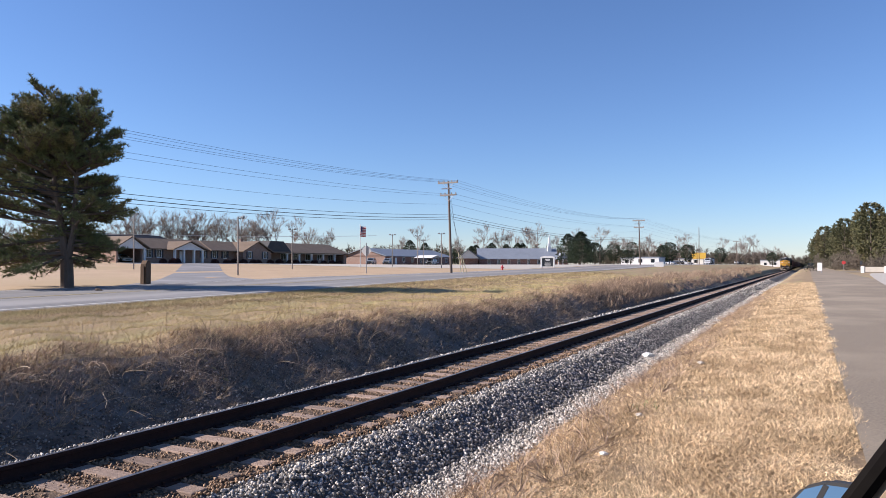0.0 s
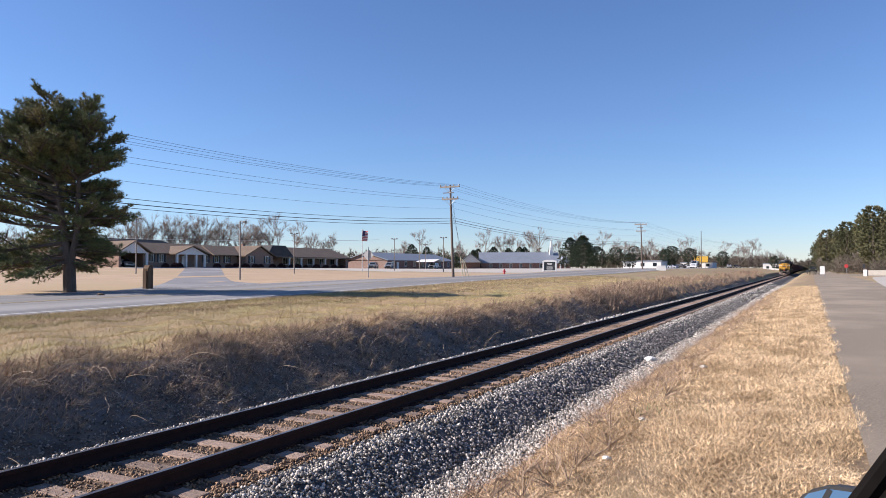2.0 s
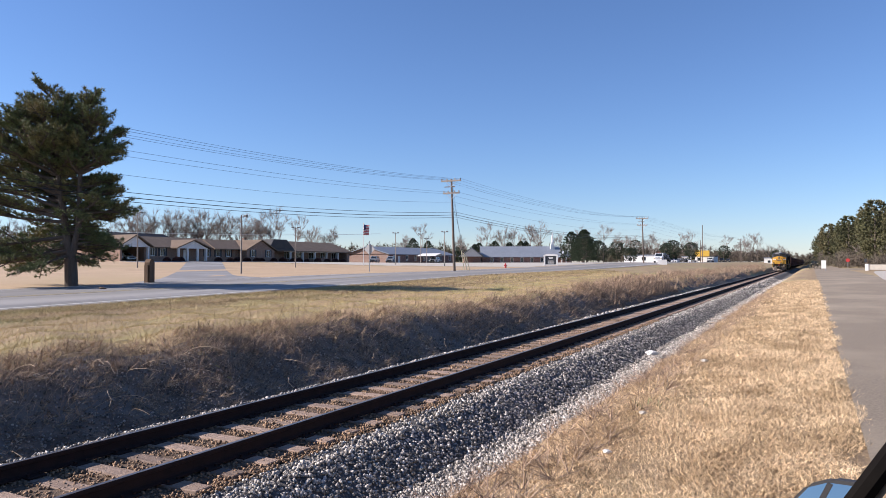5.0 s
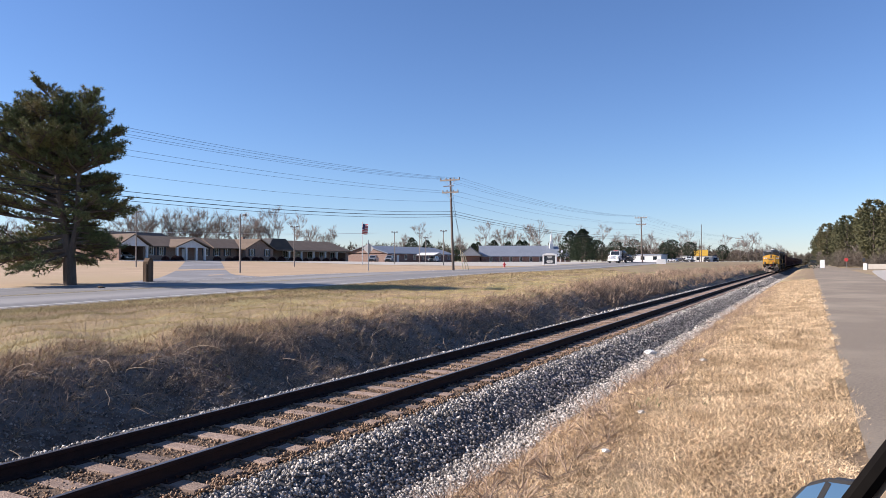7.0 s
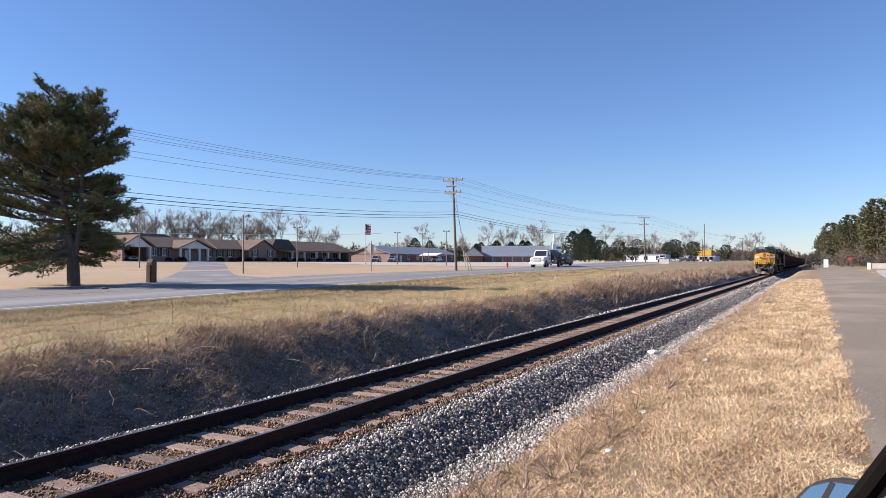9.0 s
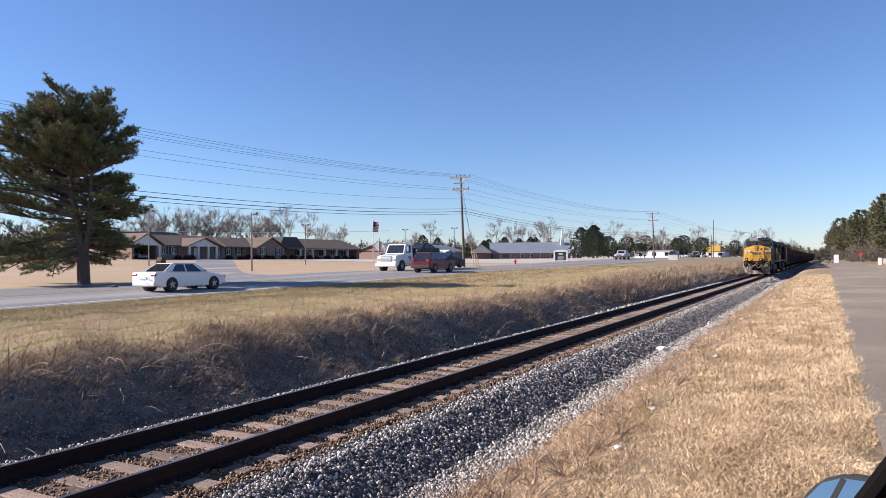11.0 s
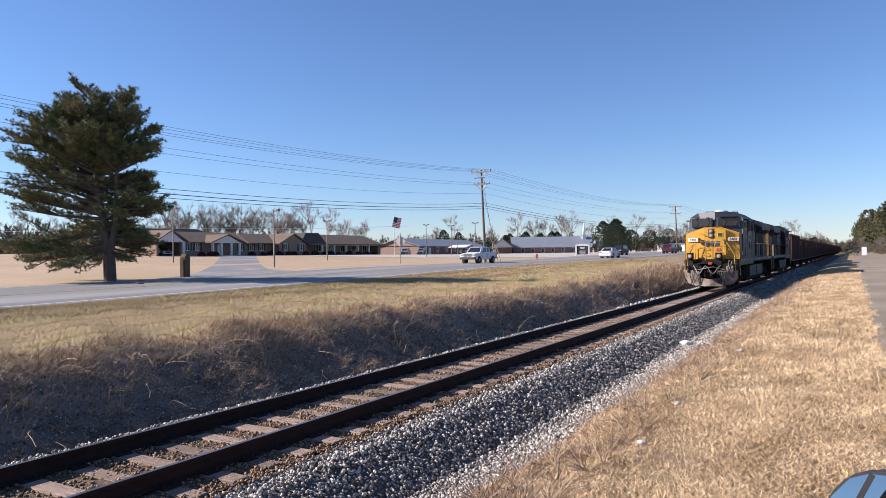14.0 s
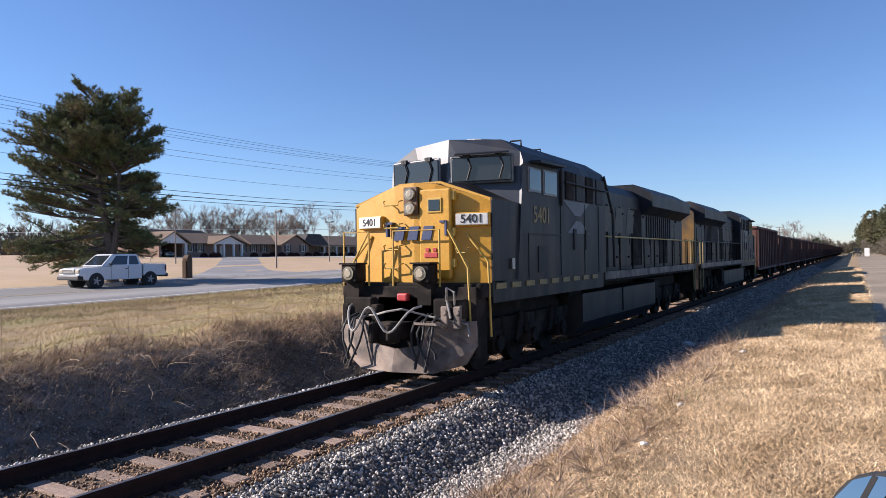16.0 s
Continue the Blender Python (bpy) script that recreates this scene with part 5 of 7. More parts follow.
def brick_house():
    t = thing("brick_building", "long low brick building with tan shingle roofs and white porch columns", "building")
    X = -109.0
    g = lambda y: float(ground_z(X, y)) - 0.3

    def walls(x0, x1, y0, y1, z1, m=M_BRICK):
        bm = bmesh.new()
        box(bm, x0, x1, y0, y1, min(g(y0), g(y1)), z1)
        return part("wall", bm, m, t)

    def column(x, y, z1):
        bm = bmesh.new()
        box(bm, x - 0.2, x + 0.2, y - 0.2, y + 0.2, g(y), z1, 0.02)
        box(bm, x - 0.27, x + 0.27, y - 0.27, y + 0.27, z1 - 0.2, z1)
        part("column", bm, M_TRIM, t, "square white porch column")
    # carport with a white gable
    walls(X - 14, X - 8, 85.6, 92, 5.2)
    bm = bmesh.new()
    box(bm, X - 8, X, 85.6, 86.0, g(86), 5.2)
    part("wall", bm, M_BRICK, t)
    column(X - 0.3, 91.8, 5.2)
    gable_roof(t, X - 14, X, 85.6, 92, 5.35, 7.35, "x", M_SHINGLE, M_TRIM)
    # main block
    walls(X - 13, X - 1.5, 92, 128, 5.2)
    gable_roof(t, X - 13, X - 1.5, 91, 114, 5.3, 7.35, "y", M_SHINGLE, M_BRICK, hip=3.0)
    # entry with white gable and four columns
    gable_roof(t, X - 7, X + 0.6, 98.0, 105.8, 5.25, 6.75, "x", M_SHINGLE, M_TRIM)
    for y in (98.4, 100.6, 103.2, 105.4):
        column(X + 0.3, y, 5.1)
    bm = bmesh.new()
    box(bm, X - 1.52, X - 1.4, 101.2, 102.6, g(102), 4.7)
    part("front_door", bm, M_TRIM, t)
    # middle wing with a brick gable to the road
    gable_roof(t, X - 12, X - 0.8, 109, 126, 5.2, 7.2, "y", M_SHINGLE, M_BRICK, hip=2.5)
    walls(X - 8, X + 1.0, 116.4, 125.2, 5.1)
    gable_roof(t, X - 8, X + 1.0, 116.4, 125.2, 5.1, 7.25, "x", M_SHINGLE, M_BRICK)
    # right wing with the porch
    walls(X - 13, X - 3.0, 127, 155.8, 4.95)
    gable_roof(t, X - 13, X + 0.4, 127, 155.8, 5.05, 7.45, "y", M_SHINGLE, M_BRICK)
    bm = bmesh.new()
    box(bm, X - 0.1, X + 0.2, 131, 155.5, 4.62, 4.9)
    part("porch_beam", bm, M_TRIM, t, "white porch beam")
    for y in (132, 136.5, 141.2, 146, 150.8):
        column(X, y, 4.7)
    bm = bmesh.new()
    box(bm, X - 3, X + 0.2, 154.6, 155.8, g(155), 4.9)
    part("porch_wall", bm, M_BRICK, t)
    for y in (134, 143.5, 148.5):
        bm = bmesh.new()
        box(bm, X - 0.15, X + 0.1, y, y + 1.8, g(y), g(y) + 1.3)
        part("porch_wall", bm, M_BRICK, t)
    for y, x in ((93.8, X - 1.5), (96.2, X - 1.5), (107.5, X - 1.5), (110.5, X - 1.5), (118.3, X + 1.0), (123.2, X + 1.0), (113.5, X - 1.5)):
        facade_window(t, x, y, g(y) + 1.35, 1.0, 1.4)
    for y in (134.2, 138.8, 143.6, 148.4, 153):
        facade_window(t, X - 3.0, y, g(y) + 1.2, 1.7, 1.5, False)
    bm = bmesh.new()
    box(bm, X - 10, X - 9, 126.3, 127, 6.5, 8.0)
    part("chimney", bm, M_BRICK, t)
    bm = bmesh.new()
    box(bm, X - 13, X - 8, 124.6, 130.2, 5.0, 7.3)
    prism(bm, [(124.2, 5.05), (133.4, 5.05), (130.5, 7.5), (126, 7.5)], "x", X - 8, X + 0.2)
    part("dark_valley_roof", bm, M_SHINGLED, t, "dark grey shingle roof slope")
    return t


brick_house()
far_house = thing("dark_roofed_house", "low dark-roofed house behind the brick building", "building")
bm = bmesh.new()
box(bm, -150, -138, 92, 128, 2, 6.2)
part("wall", bm, M_BRICK, far_house)
gable_roof(far_house, -150, -138, 92, 128, 6.2, 9.3, "y", M_SHINGLED, M_BRICK, hip=3)


def church():
    t = thing("church_hall", "long grey-roofed red brick church hall", "building")
    X = -103.0
    bm = bmesh.new()
    box(bm, X - 14, X, 166, 206, 1.0, 4.55)
    part("wall", bm, M_BRICKR, t)
    gable_roof(t, X - 14, X, 166, 206, 4.65, 6.7, "y", M_GREYROOF, M_BRICKR)
    for y in (169, 176, 181, 186, 189, 197, 203):
        facade_window(t, X, y, 2.8, 1.1, 1.3, False)
    bm = bmesh.new()
    box(bm, X + 0.0, X + 0.06, 171, 172.2, 1.5, 4.0)
    part("door", bm, M_TRIM, t)
    c = thing("church", "red brick church with grey roof, white steeple and portico", "building", m=pose(-91.0, 234.5, 0, 0, 0, -63.0))
    # local: y runs along the front, +x faces the highway
    bm = bmesh.new()
    box(bm, -12, 0, -13.5, 14, 0.8, 4.1)
    part("wall", bm, M_BRICKR, c)
    gable_roof(c, -12, 0, -13.5, 14, 4.2, 7.9, "y", M_GREYROOF, M_BRICKR)
    for y in (-10, -6.5, -3, 0.5, 4, 7.5, 10.5):
        facade_window(c, 0.0, y, 2.3, 0.8, 1.5, False)
    bm = bmesh.new()
    box(bm, -7, 1.5, -20, -14, 0.8, 4.4)
    part("wall", bm, M_BRICKR, c)
    gable_roof(c, -9, 2.6, -21, -13.5, 4.5, 7.3, "x", M_GREYROOF, M_TRIM)
    bm = bmesh.new()
    box(bm, -4, 2.0, 14, 17.4, 0.8, 3.9)
    part("wall", bm, M_BRICKR, c)
    gable_roof(c, -6, 2.4, 13.8, 17.6, 4.1, 6.4, "x", M_GREYROOF, M_GREYROOF)
    for y in (14.1, 15.6, 17.3):
        bm = bmesh.new()
        box(bm, 2.5, 2.8, y - 0.15, y + 0.15, 0.8, 4.1)
        part("column", bm, M_TRIM, c)
    bm = bmesh.new()
    box(bm, -5.4, -4.0, 11.2, 12.6, 6.6, 8.6, 0.05)
    prism(bm, [(-4.7 - 0.55, 8.6), (-4.7 + 0.55, 8.6), (-4.7 + 0.4, 9.6), (-4.7 - 0.4, 9.6)], "y", 11.5, 12.3)
    cyl(bm, (-4.7, 11.9, 9.5), (-4.7, 11.9, 13.0), 0.5, 0.03, 8)
    part("steeple", bm, M_TRIM, c, "slim white steeple")
    return t


church()


def slab(name, x0, x1, y0, y1, m, label, cat, lift=0.022, nx=8, ny=16):
    return tagged(sheet(name, np.linspace(x0, x1, nx), np.linspace(y0, y1, ny), m, lift), label, cat, kind="structure")


# drive to the brick building, its apron, and the church's parking
def drive():
    v, f = [], []
    for i in range(15):
        u = i / 14
        x = -40.4 - u * 61.5
        c = 38.6 + u * 60
        w = 3.1 + 2.5 * max(0, 1 - u * 12) + 0.5 * u
        for d in (-1, 0, 1):
            y = c + d * w * 1.2
            v.append((x, y, float(ground_z(x, y)) + 0.03))
    for i in range(14):
        for k in (0, 1):
            a = i * 3 + k
            f.append((a, a + 3, a + 4, a + 1))
    tagged(bare("driveway", v, f, M_PAVE), "grey asphalt driveway into the lawn", "driveway", kind="structure")


drive()
slab("front_parking", -107, -101, 84, 160, M_PAVE, "narrow asphalt parking strip before the building", "parking")
slab("church_parking", -100, -42, 112, 300, M_CONC, "pale concrete parking lot by the church", "parking", 0.016)


def shed(name, x0, x1, y0, y1, h, wall_m, roof_m, label):
    t = thing(name, label, "building")
    z = float(ground_z((x0 + x1) / 2, (y0 + y1) / 2)) - 0.3
    bm = bmesh.new()
    box(bm, x0, x1, y0, y1, z, z + h)
    part("wall", bm, wall_m, t)
    bm = bmesh.new()
    box(bm, x0 - 0.3, x1 + 0.3, y0 - 0.3, y1 + 0.3, z + h, z + h + 0.35, 0.05)
    part("roof", bm, roof_m, t)
    n = max(2, int((x1 - x0) / 4))
    for k in range(n):
        x = x0 + (k + 0.5) * (x1 - x0) / n
        bm = bmesh.new()
        box(bm, x - 0.7, x + 0.7, y0 - 0.06, y0 + 0.02, z + 1.0, z + 2.3)
        part("window", bm, M_GLASS, t)
    return t


shed("shop", -58, -49, 270, 283, 2.8, M_TRIM, M_GREYROOF, "low white shop far along the highway")
shed("shop", -46, -38, 330, 345, 2.8, M_TRIM, M_SHINGLED, "white roadside store with a dark roof")
shed("shop", -58, -49, 372, 384, 2.9, M_TRIM, M_GREYROOF, "white far-off roadside shop")
shed("warehouse", -24, -14, 440, 460, 3.6, M_TRIM, M_GREYROOF, "white warehouse far along the highway")
shed("shop", -70, -60, 300, 312, 2.8, M_TRIM, M_GREYROOF, "white low shop behind the trees")
ys = thing("shop_sign", "orange-yellow shop sign board on posts", "sign")
bm = bmesh.new()
box(bm, -45.5, -39.5, 327, 327.3, 4.6, 7.2, 0.03)
part("board", bm, M_SIGNY, ys)
bm = bmesh.new()
for x in (-44.5, -40.5):
    cyl(bm, (x, 327.15, 1.8), (x, 327.15, 4.6), 0.12, n=8)
part("posts", bm, M_GALV, ys)


# ---- poles, wires and signs ----
def utility_pole(x, y, top, lean=(0, 0), arms=True, r=0.17, label="tall weathered wooden utility pole with two crossarms"):
    (x, y), top = over(x, y), up(top)
    z = float(ground_z(x, y)) - 0.3
    t = thing("utility_pole", label, "utility pole", group="utility poles", m=pose(x, y, 0))
    bm = bmesh.new()
    cyl(bm, (0, 0, z), (lean[0], lean[1], top), r, r * 0.65, 12)
    part("pole", bm, M_WOOD, t)
    if arms:
        for zz, w in ((top - 0.25, 1.35), (top - 1.75, 1.1)):
            k = (zz - z) / (top - z)
            cx, cy = lean[0] * k, lean[1] * k
            bm = bmesh.new()
            box(bm, cx - w, cx + w, cy - 0.22, cy - 0.08, zz - 0.09, zz + 0.09)
            arm = part("crossarm", bm, M_POLE, t, "pale weathered bolted crossarm")
            bm = bmesh.new()
            for s in (-1, 1):
                cyl(bm, (cx, cy - 0.15, zz - 0.75), (cx + s * 0.75, cy - 0.15, zz - 0.05), 0.025, n=6)
            part("brace", bm, M_GALV, arm)
            for u in (-w + 0.08, -w * 0.4, w * 0.4, w - 0.08):
                bm = bmesh.new()
                cyl(bm, (cx + u, cy - 0.15, zz + 0.05), (cx + u, cy - 0.15, zz + 0.14), 0.05, n=8)
                cyl(bm, (cx + u, cy - 0.15, zz + 0.13), (cx + u, cy - 0.15, zz + 0.30), 0.10, 0.06, n=8)
                part("insulator", bm, M_INS, arm)
        bm = bmesh.new()
        box(bm, lean[0] - 0.9, lean[0] + 0.5, -0.3, -0.2, top - 1.02, top - 0.92)
        part("switch_bar", bm, M_WOOD, t)
    return t


P0, P1, P2, P3 = (-37.0, -4.0), (-34.66, 69.5), (-29.8, 144.3), (-27.3, 211.0)
utility_pole(*P0, 11.2)
utility_pole(*P1, 11.3, (-0.32, -0.16))
utility_pole(*P2, 11.1, (-0.25, -0.1), label="wooden utility pole with crossarms beside the highway")
utility_pole(*P3, 12.6, (0.05, 0), False, 0.14, "thin bare wooden pole beside the highway")
utility_pole(-28.5, 216.0, 8.5, (0, 0), False, 0.12, "short bare wooden pole beside the highway")
utility_pole(-49.5, 188.2, 7.0, (0, 0), False, 0.12, "short wooden pole beside the parking lot")
utility_pole(-24.0, 290.0, 11.0, (0, 0), True, 0.15, "distant wooden utility pole with crossarms")
utility_pole(-121.0, 55.0, 12.5, (0, 0), True, 0.15, "wooden utility pole behind the lawn")


M_WIRE = mat("wire_black", (0.02, 0.02, 0.022), (0.025, 0.025, 0.027), 2.0, 0.6)
M_WIREP = mat("wire_pale", (0.5, 0.5, 0.5), (0.45, 0.45, 0.45), 2.0, 0.5)


def wire(p, q, sag, r=0.0095, m=None):
    bm = bmesh.new()
    pts, sag = [], sag * K
    p, q = (*over(*p[:2]), up(p[2])), (*over(*q[:2]), up(q[2]))
    for i in range(19):
        u = i / 18
        pts.append((p[0] + (q[0] - p[0]) * u, p[1] + (q[1] - p[1]) * u, p[2] + (q[2] - p[2]) * u - 4 * sag * u * (1 - u)))
    tube(bm, pts, r, 4)
    return tagged(part("overhead_wire", bm, m or M_WIRE), "thin dark overhead wire between the poles", "wire", "overhead wires")


for a, b in ((P0, P1), (P1, P2), (P2, (-24.0, 290.0))):
    s = 1.35 if a == P0 else 1.1
    for u in (-1.27, -0.54, 0.54, 1.27):
        wire((a[0] + u - 0.3, a[1], 11.25), (b[0] + u - 0.3, b[1], 11.25), s)
    for u in (-1.0, 1.0):
        wire((a[0] + u - 0.25, a[1], 9.75), (b[0] + u - 0.25, b[1], 9.75), s * 0.8)
    wire((a[0], a[1], 8.75), (b[0], b[1], 8.75), s * 1.05)
    for z, r in ((7.65, 0.018), (7.35, 0.026), (7.1, 0.018)):
        wire((a[0] + 0.2, a[1], z), (b[0] + 0.2, b[1], z), s, r)
wire((-80.0, 65.6, 6.2), (-72.7, 114, 7.6), 0.25, 0.03, M_WIREP)
wire((-110.0, 40.0, 6.2), (-80.0, 65.6, 6.2), 0.3, 0.03, M_WIREP)
GX, GY = over(-34.66, 69.5)
M_GUARD = mat("pale_yellow_plastic", (0.62, 0.56, 0.36), (0.5, 0.46, 0.3), 3.0, 0.6)
for k in range(3):
    foot, head = Vector((GX + 0.55 + 0.16 * k, GY + 1.6 + 0.5 * k, 1.0)), Vector((GX - 0.2, GY, 11.5 - 1.2 * k))
    guy = thing("guy_wire", "thin steel guy wire with a pale yellow guard", "wire", "guy wires")
    bm = bmesh.new()
    tube(bm, [foot, head], 0.012, 4)
    part("cable", bm, M_WIRE, guy)
    bm = bmesh.new()
    tube(bm, [foot + (head - foot) * 0.01, foot + (head - foot) * 0.25], 0.05, 6)
    part("guard", bm, M_GUARD, guy, "pale yellow plastic guard")


def lamp_pole(x, y, top, double=True, label="tall wooden pole with floodlights beside the lawn"):
    z = float(ground_z(x, y)) - 0.3
    t = thing("lamp_pole", label, "lamp pole", group="lamp poles", m=pose(x, y, 0))
    bm = bmesh.new()
    cyl(bm, (0, 0, z), (0, 0, top), 0.095, 0.06, 10)
    part("pole", bm, M_POLE, t)
    for s in ((-1, 1) if double else (1,)):
        bm = bmesh.new()
        tube(bm, [(0, 0, top - 0.25), (s * 0.35, s * 0.2, top - 0.15)], 0.03, 6)
        box(bm, s * 0.38 - 0.17, s * 0.38 + 0.17, s * 0.22 - 0.13, s * 0.22 + 0.13, top - 0.2, top + 0.02, 0.04)
        part("lamp_head", bm, M_LAMPH, t, "grey floodlight head")
    return t


lamp_pole(-80.1, 65.6, 9.0)
lamp_pole(-51.3, 54.5, 7.0, False, "slim pole with a single lamp on the lawn")
lamp_pole(-71.0, 87.2, 7.7)
lamp_pole(-72.8, 120.0, 8.1)
lamp_pole(-78.2, 139.8, 8.7)
lamp_pole(-59.6, 115.5, 7.9)
lamp_pole(-96, 175, 9.0)

# flagpole with a flag of stiff folds
fp = thing("flagpole", "white metal flagpole with a striped flag on the lawn", "flagpole", m=pose(-72.8, 108.7, 0))
bm = bmesh.new()
cyl(bm, (0, 0, 1.4), (0, 0, 9.3), 0.07, 0.04, 10)
bmesh.ops.create_icosphere(bm, subdivisions=2, radius=0.1, matrix=pose(0, 0, 9.35))
part("pole", bm, M_SIGNW, fp)
M_FRED = mat("flag_red", (0.50, 0.04, 0.06), (0.42, 0.03, 0.05), 2.0, 0.8, local=True)
M_FBLUE = mat("flag_blue", (0.03, 0.05, 0.16), (0.04, 0.06, 0.18), 2.0, 0.8, local=True)
FLAG = []
for k in range(2):
    bm = bmesh.new()
    for i in range(13):
        z0 = -1.9 + 1.9 * i / 13
        box(bm, 0.0, 0.72, -0.012, 0.012, z0, z0 + 1.9 / 13, mi=0 if i % 2 == 0 else 1)
    if k == 0:
        box(bm, 0.02, 0.72, -0.02, 0.02, -1.02, 0.0, mi=2)
    FLAG.append(part("flag_fold", bm, [M_FRED, M_SIGNW, M_FBLUE], FLAG[-1] if FLAG else fp, "red and white striped flag cloth", at=pose(0.72 if k else 0.05, 0, 0 if k else 9.15)))

# diamond sign seen from behind, by the driveway
ds = thing("diamond_sign", "diamond road sign seen from its grey back", "road sign", m=pose(*over(-41.5, 63.1), -0.3))
bm = bmesh.new()
cyl(bm, (0, 0, 0.9), (0, 0, 5.0), 0.05, n=8)
part("post", bm, M_GALV, ds)
bm = bmesh.new()
box(bm, -0.5, 0.5, -0.012, 0.012, -0.5, 0.5, 0.01, m=pose(-0.02, 0.06, 4.05, 0, 45, 0))
part("plate", bm, M_SIGN, ds, at=pose(0, 0, 0, 0, 0, 8))

# gate post with a pointed cap beside the driveway
gp = thing("gate_post", "dark weathered wooden gate post with a pointed cap", "post", m=pose(*over(-36.45, 30.75), float(ground_z(*over(-36.5, 30.6))), 0, 0, 12))
bm = bmesh.new()
prism(bm, [(-0.27, -0.2), (0.27, -0.2), (0.27, 1.42), (0.1, 1.66), (-0.1, 1.66), (-0.27, 1.42)], "x", -0.22, 0.22)
bmesh.ops.bevel(bm, geom=bm.edges[:], offset=0.02, segments=1, affect="EDGES")
part("post", bm, M_WOODY, gp)
bm = bmesh.new()
box(bm, -0.18, 0.10, -0.33, -0.275, -0.2, 1.25)
part("side_board", bm, M_WOODY, gp)

# church sign board in a white frame on a brick base
cs = thing("church_sign", "white-framed sign with a dark board on a brick base", "sign", m=pose(*over(-38.0, 111.6), 1.30, 0, 0, 12))
bm = bmesh.new()
for x in (-1.15, 1.15):
    box(bm, x - 0.14, x + 0.14, -0.14, 0.14, -0.2, 2.1, 0.02)
prism(bm, [(-1.4, 2.0), (1.4, 2.0), (1.2, 2.25), (0.5, 2.4), (-0.5, 2.4), (-1.2, 2.25)], "y", -0.16, 0.16)
box(bm, -1.0, 1.0, -0.1, 0.1, 0.3, 0.46)
part("frame", bm, M_TRIM, cs, "white sign frame with arched top")
bm = bmesh.new()
box(bm, -1.0, 1.0, -0.06, 0.06, 0.46, 2.0)
board = part("board", bm, M_SHUT, cs)
bm = bmesh.new()
for z, w in ((1.7, 0.45), (1.52, 0.35), (1.05, 0.5), (0.85, 0.6), (0.66, 0.5)):
    box(bm, -w, w, -0.075, -0.05, z, z + 0.09)
part("sign_writing", bm, M_SIGNW, board, "white unreadable lettering as bars")
bm = bmesh.new()
box(bm, -1.2, 1.2, -0.4, 0.4, -0.3, 0.28, 0.02)
part("brick_base", bm, M_BRICKR, cs)

hy = thing("fire_hydrant", "small red fire hydrant at the highway's edge", "hydrant", m=pose(*over(-36.9, 89.5), float(ground_z(*over(-36.9, 89.5)))))
bm = bmesh.new()
cyl(bm, (0, 0, 0), (0, 0, 0.6), 0.14, n=12)
cyl(bm, (0, 0, 0.6), (0, 0, 0.78), 0.17, 0.06, 12)
cyl(bm, (-0.26, 0, 0.42), (0.26, 0, 0.42), 0.07, n=10)
part("body", bm, M_RED, hy)
bm = bmesh.new()
box(bm, -0.08, 0.08, -0.26, 0.26, 0.38, 0.48, 0.02)
part("outlet", bm, M_RED, hy)

ws = thing("white_board_sign", "blank white board sign on two posts", "sign", m=pose(*over(-23.6, 130.0), 1.15, 0, 0, 10))
bm = bmesh.new()
box(bm, -0.9, 0.9, -0.04, 0.04, 0.5, 1.5, 0.01)
part("board", bm, M_SIGNW, ws)
bm = bmesh.new()
for x in (-0.7, 0.7):
    box(bm, x - 0.05, x + 0.05, 0.04, 0.12, -0.3, 1.4)
part("posts", bm, M_WOOD, ws)

# signs and kerb on the access road's far end
bs = thing("white_box_sign", "pale blank board standing beside the access road", "sign", m=pose(1.6, 124.7, 0.8))
bm = bmesh.new()
box(bm, -0.33, 0.33, -0.05, 0.05, 0.35, 1.6, 0.02)
part("board", bm, M_SIGNW, bs)
bm = bmesh.new()
for x in (-0.25, 0.25):
    cyl(bm, (x, 0.08, -0.2), (x, 0.08, 1.5), 0.04, n=6)
part("posts", bm, M_GALV, bs)
st = thing("stop_sign", "small red road sign on a thin post", "road sign", m=pose(6.4, 165.0, 0.8))
bm = bmesh.new()
cyl(bm, (0, -0.02, 1.7), (0, 0.02, 1.7), 0.38, n=8)
part("plate", bm, M_RED, st)
bm = bmesh.new()
cyl(bm, (0, 0.05, -0.2), (0, 0.05, 2.0), 0.035, n=6)
part("post", bm, M_GALV, st)
rs = thing("road_marker", "dark narrow post sign at the junction", "road sign", m=pose(8.6, 150.0, 0.8))
bm = bmesh.new()
cyl(bm, (0, 0, -0.2), (0, 0, 1.9), 0.05, n=6)
part("post", bm, M_WOOD, rs)
bm = bmesh.new()
box(bm, -0.2, 0.2, -0.07, 0.0, 1.3, 1.95, 0.02)
part("plate", bm, M_SHUT, rs)
sw = thing("stone_entrance_sign", "low white stone entrance wall with end piers", "sign", m=pose(9.3, 131.0, 0.8, 0, 0, -8))
bm = bmesh.new()
box(bm, -1.4, 1.4, -0.15, 0.15, 0.1, 0.95, 0.04)
part("wall", bm, M_CONC, sw)
for x in (-1.6, 1.6):
    bm = bmesh.new()
    box(bm, x - 0.25, x + 0.25, -0.25, 0.25, -0.2, 1.05, 0.04)
    part("pier", bm, M_TRIM, sw)
v, f = [], []
for i, (x, y) in enumerate(((4.1, 40), (4.3, 51.4), (5.2, 71.9), (6.9, 105), (8.2, 122), (14, 136), (40, 140))):
    v += [(x, y, 0.84), (x + 1.0 + 0.01 * y, y, 0.84)]
    if i:
        f.append((2 * i - 2, 2 * i, 2 * i + 1, 2 * i - 1))
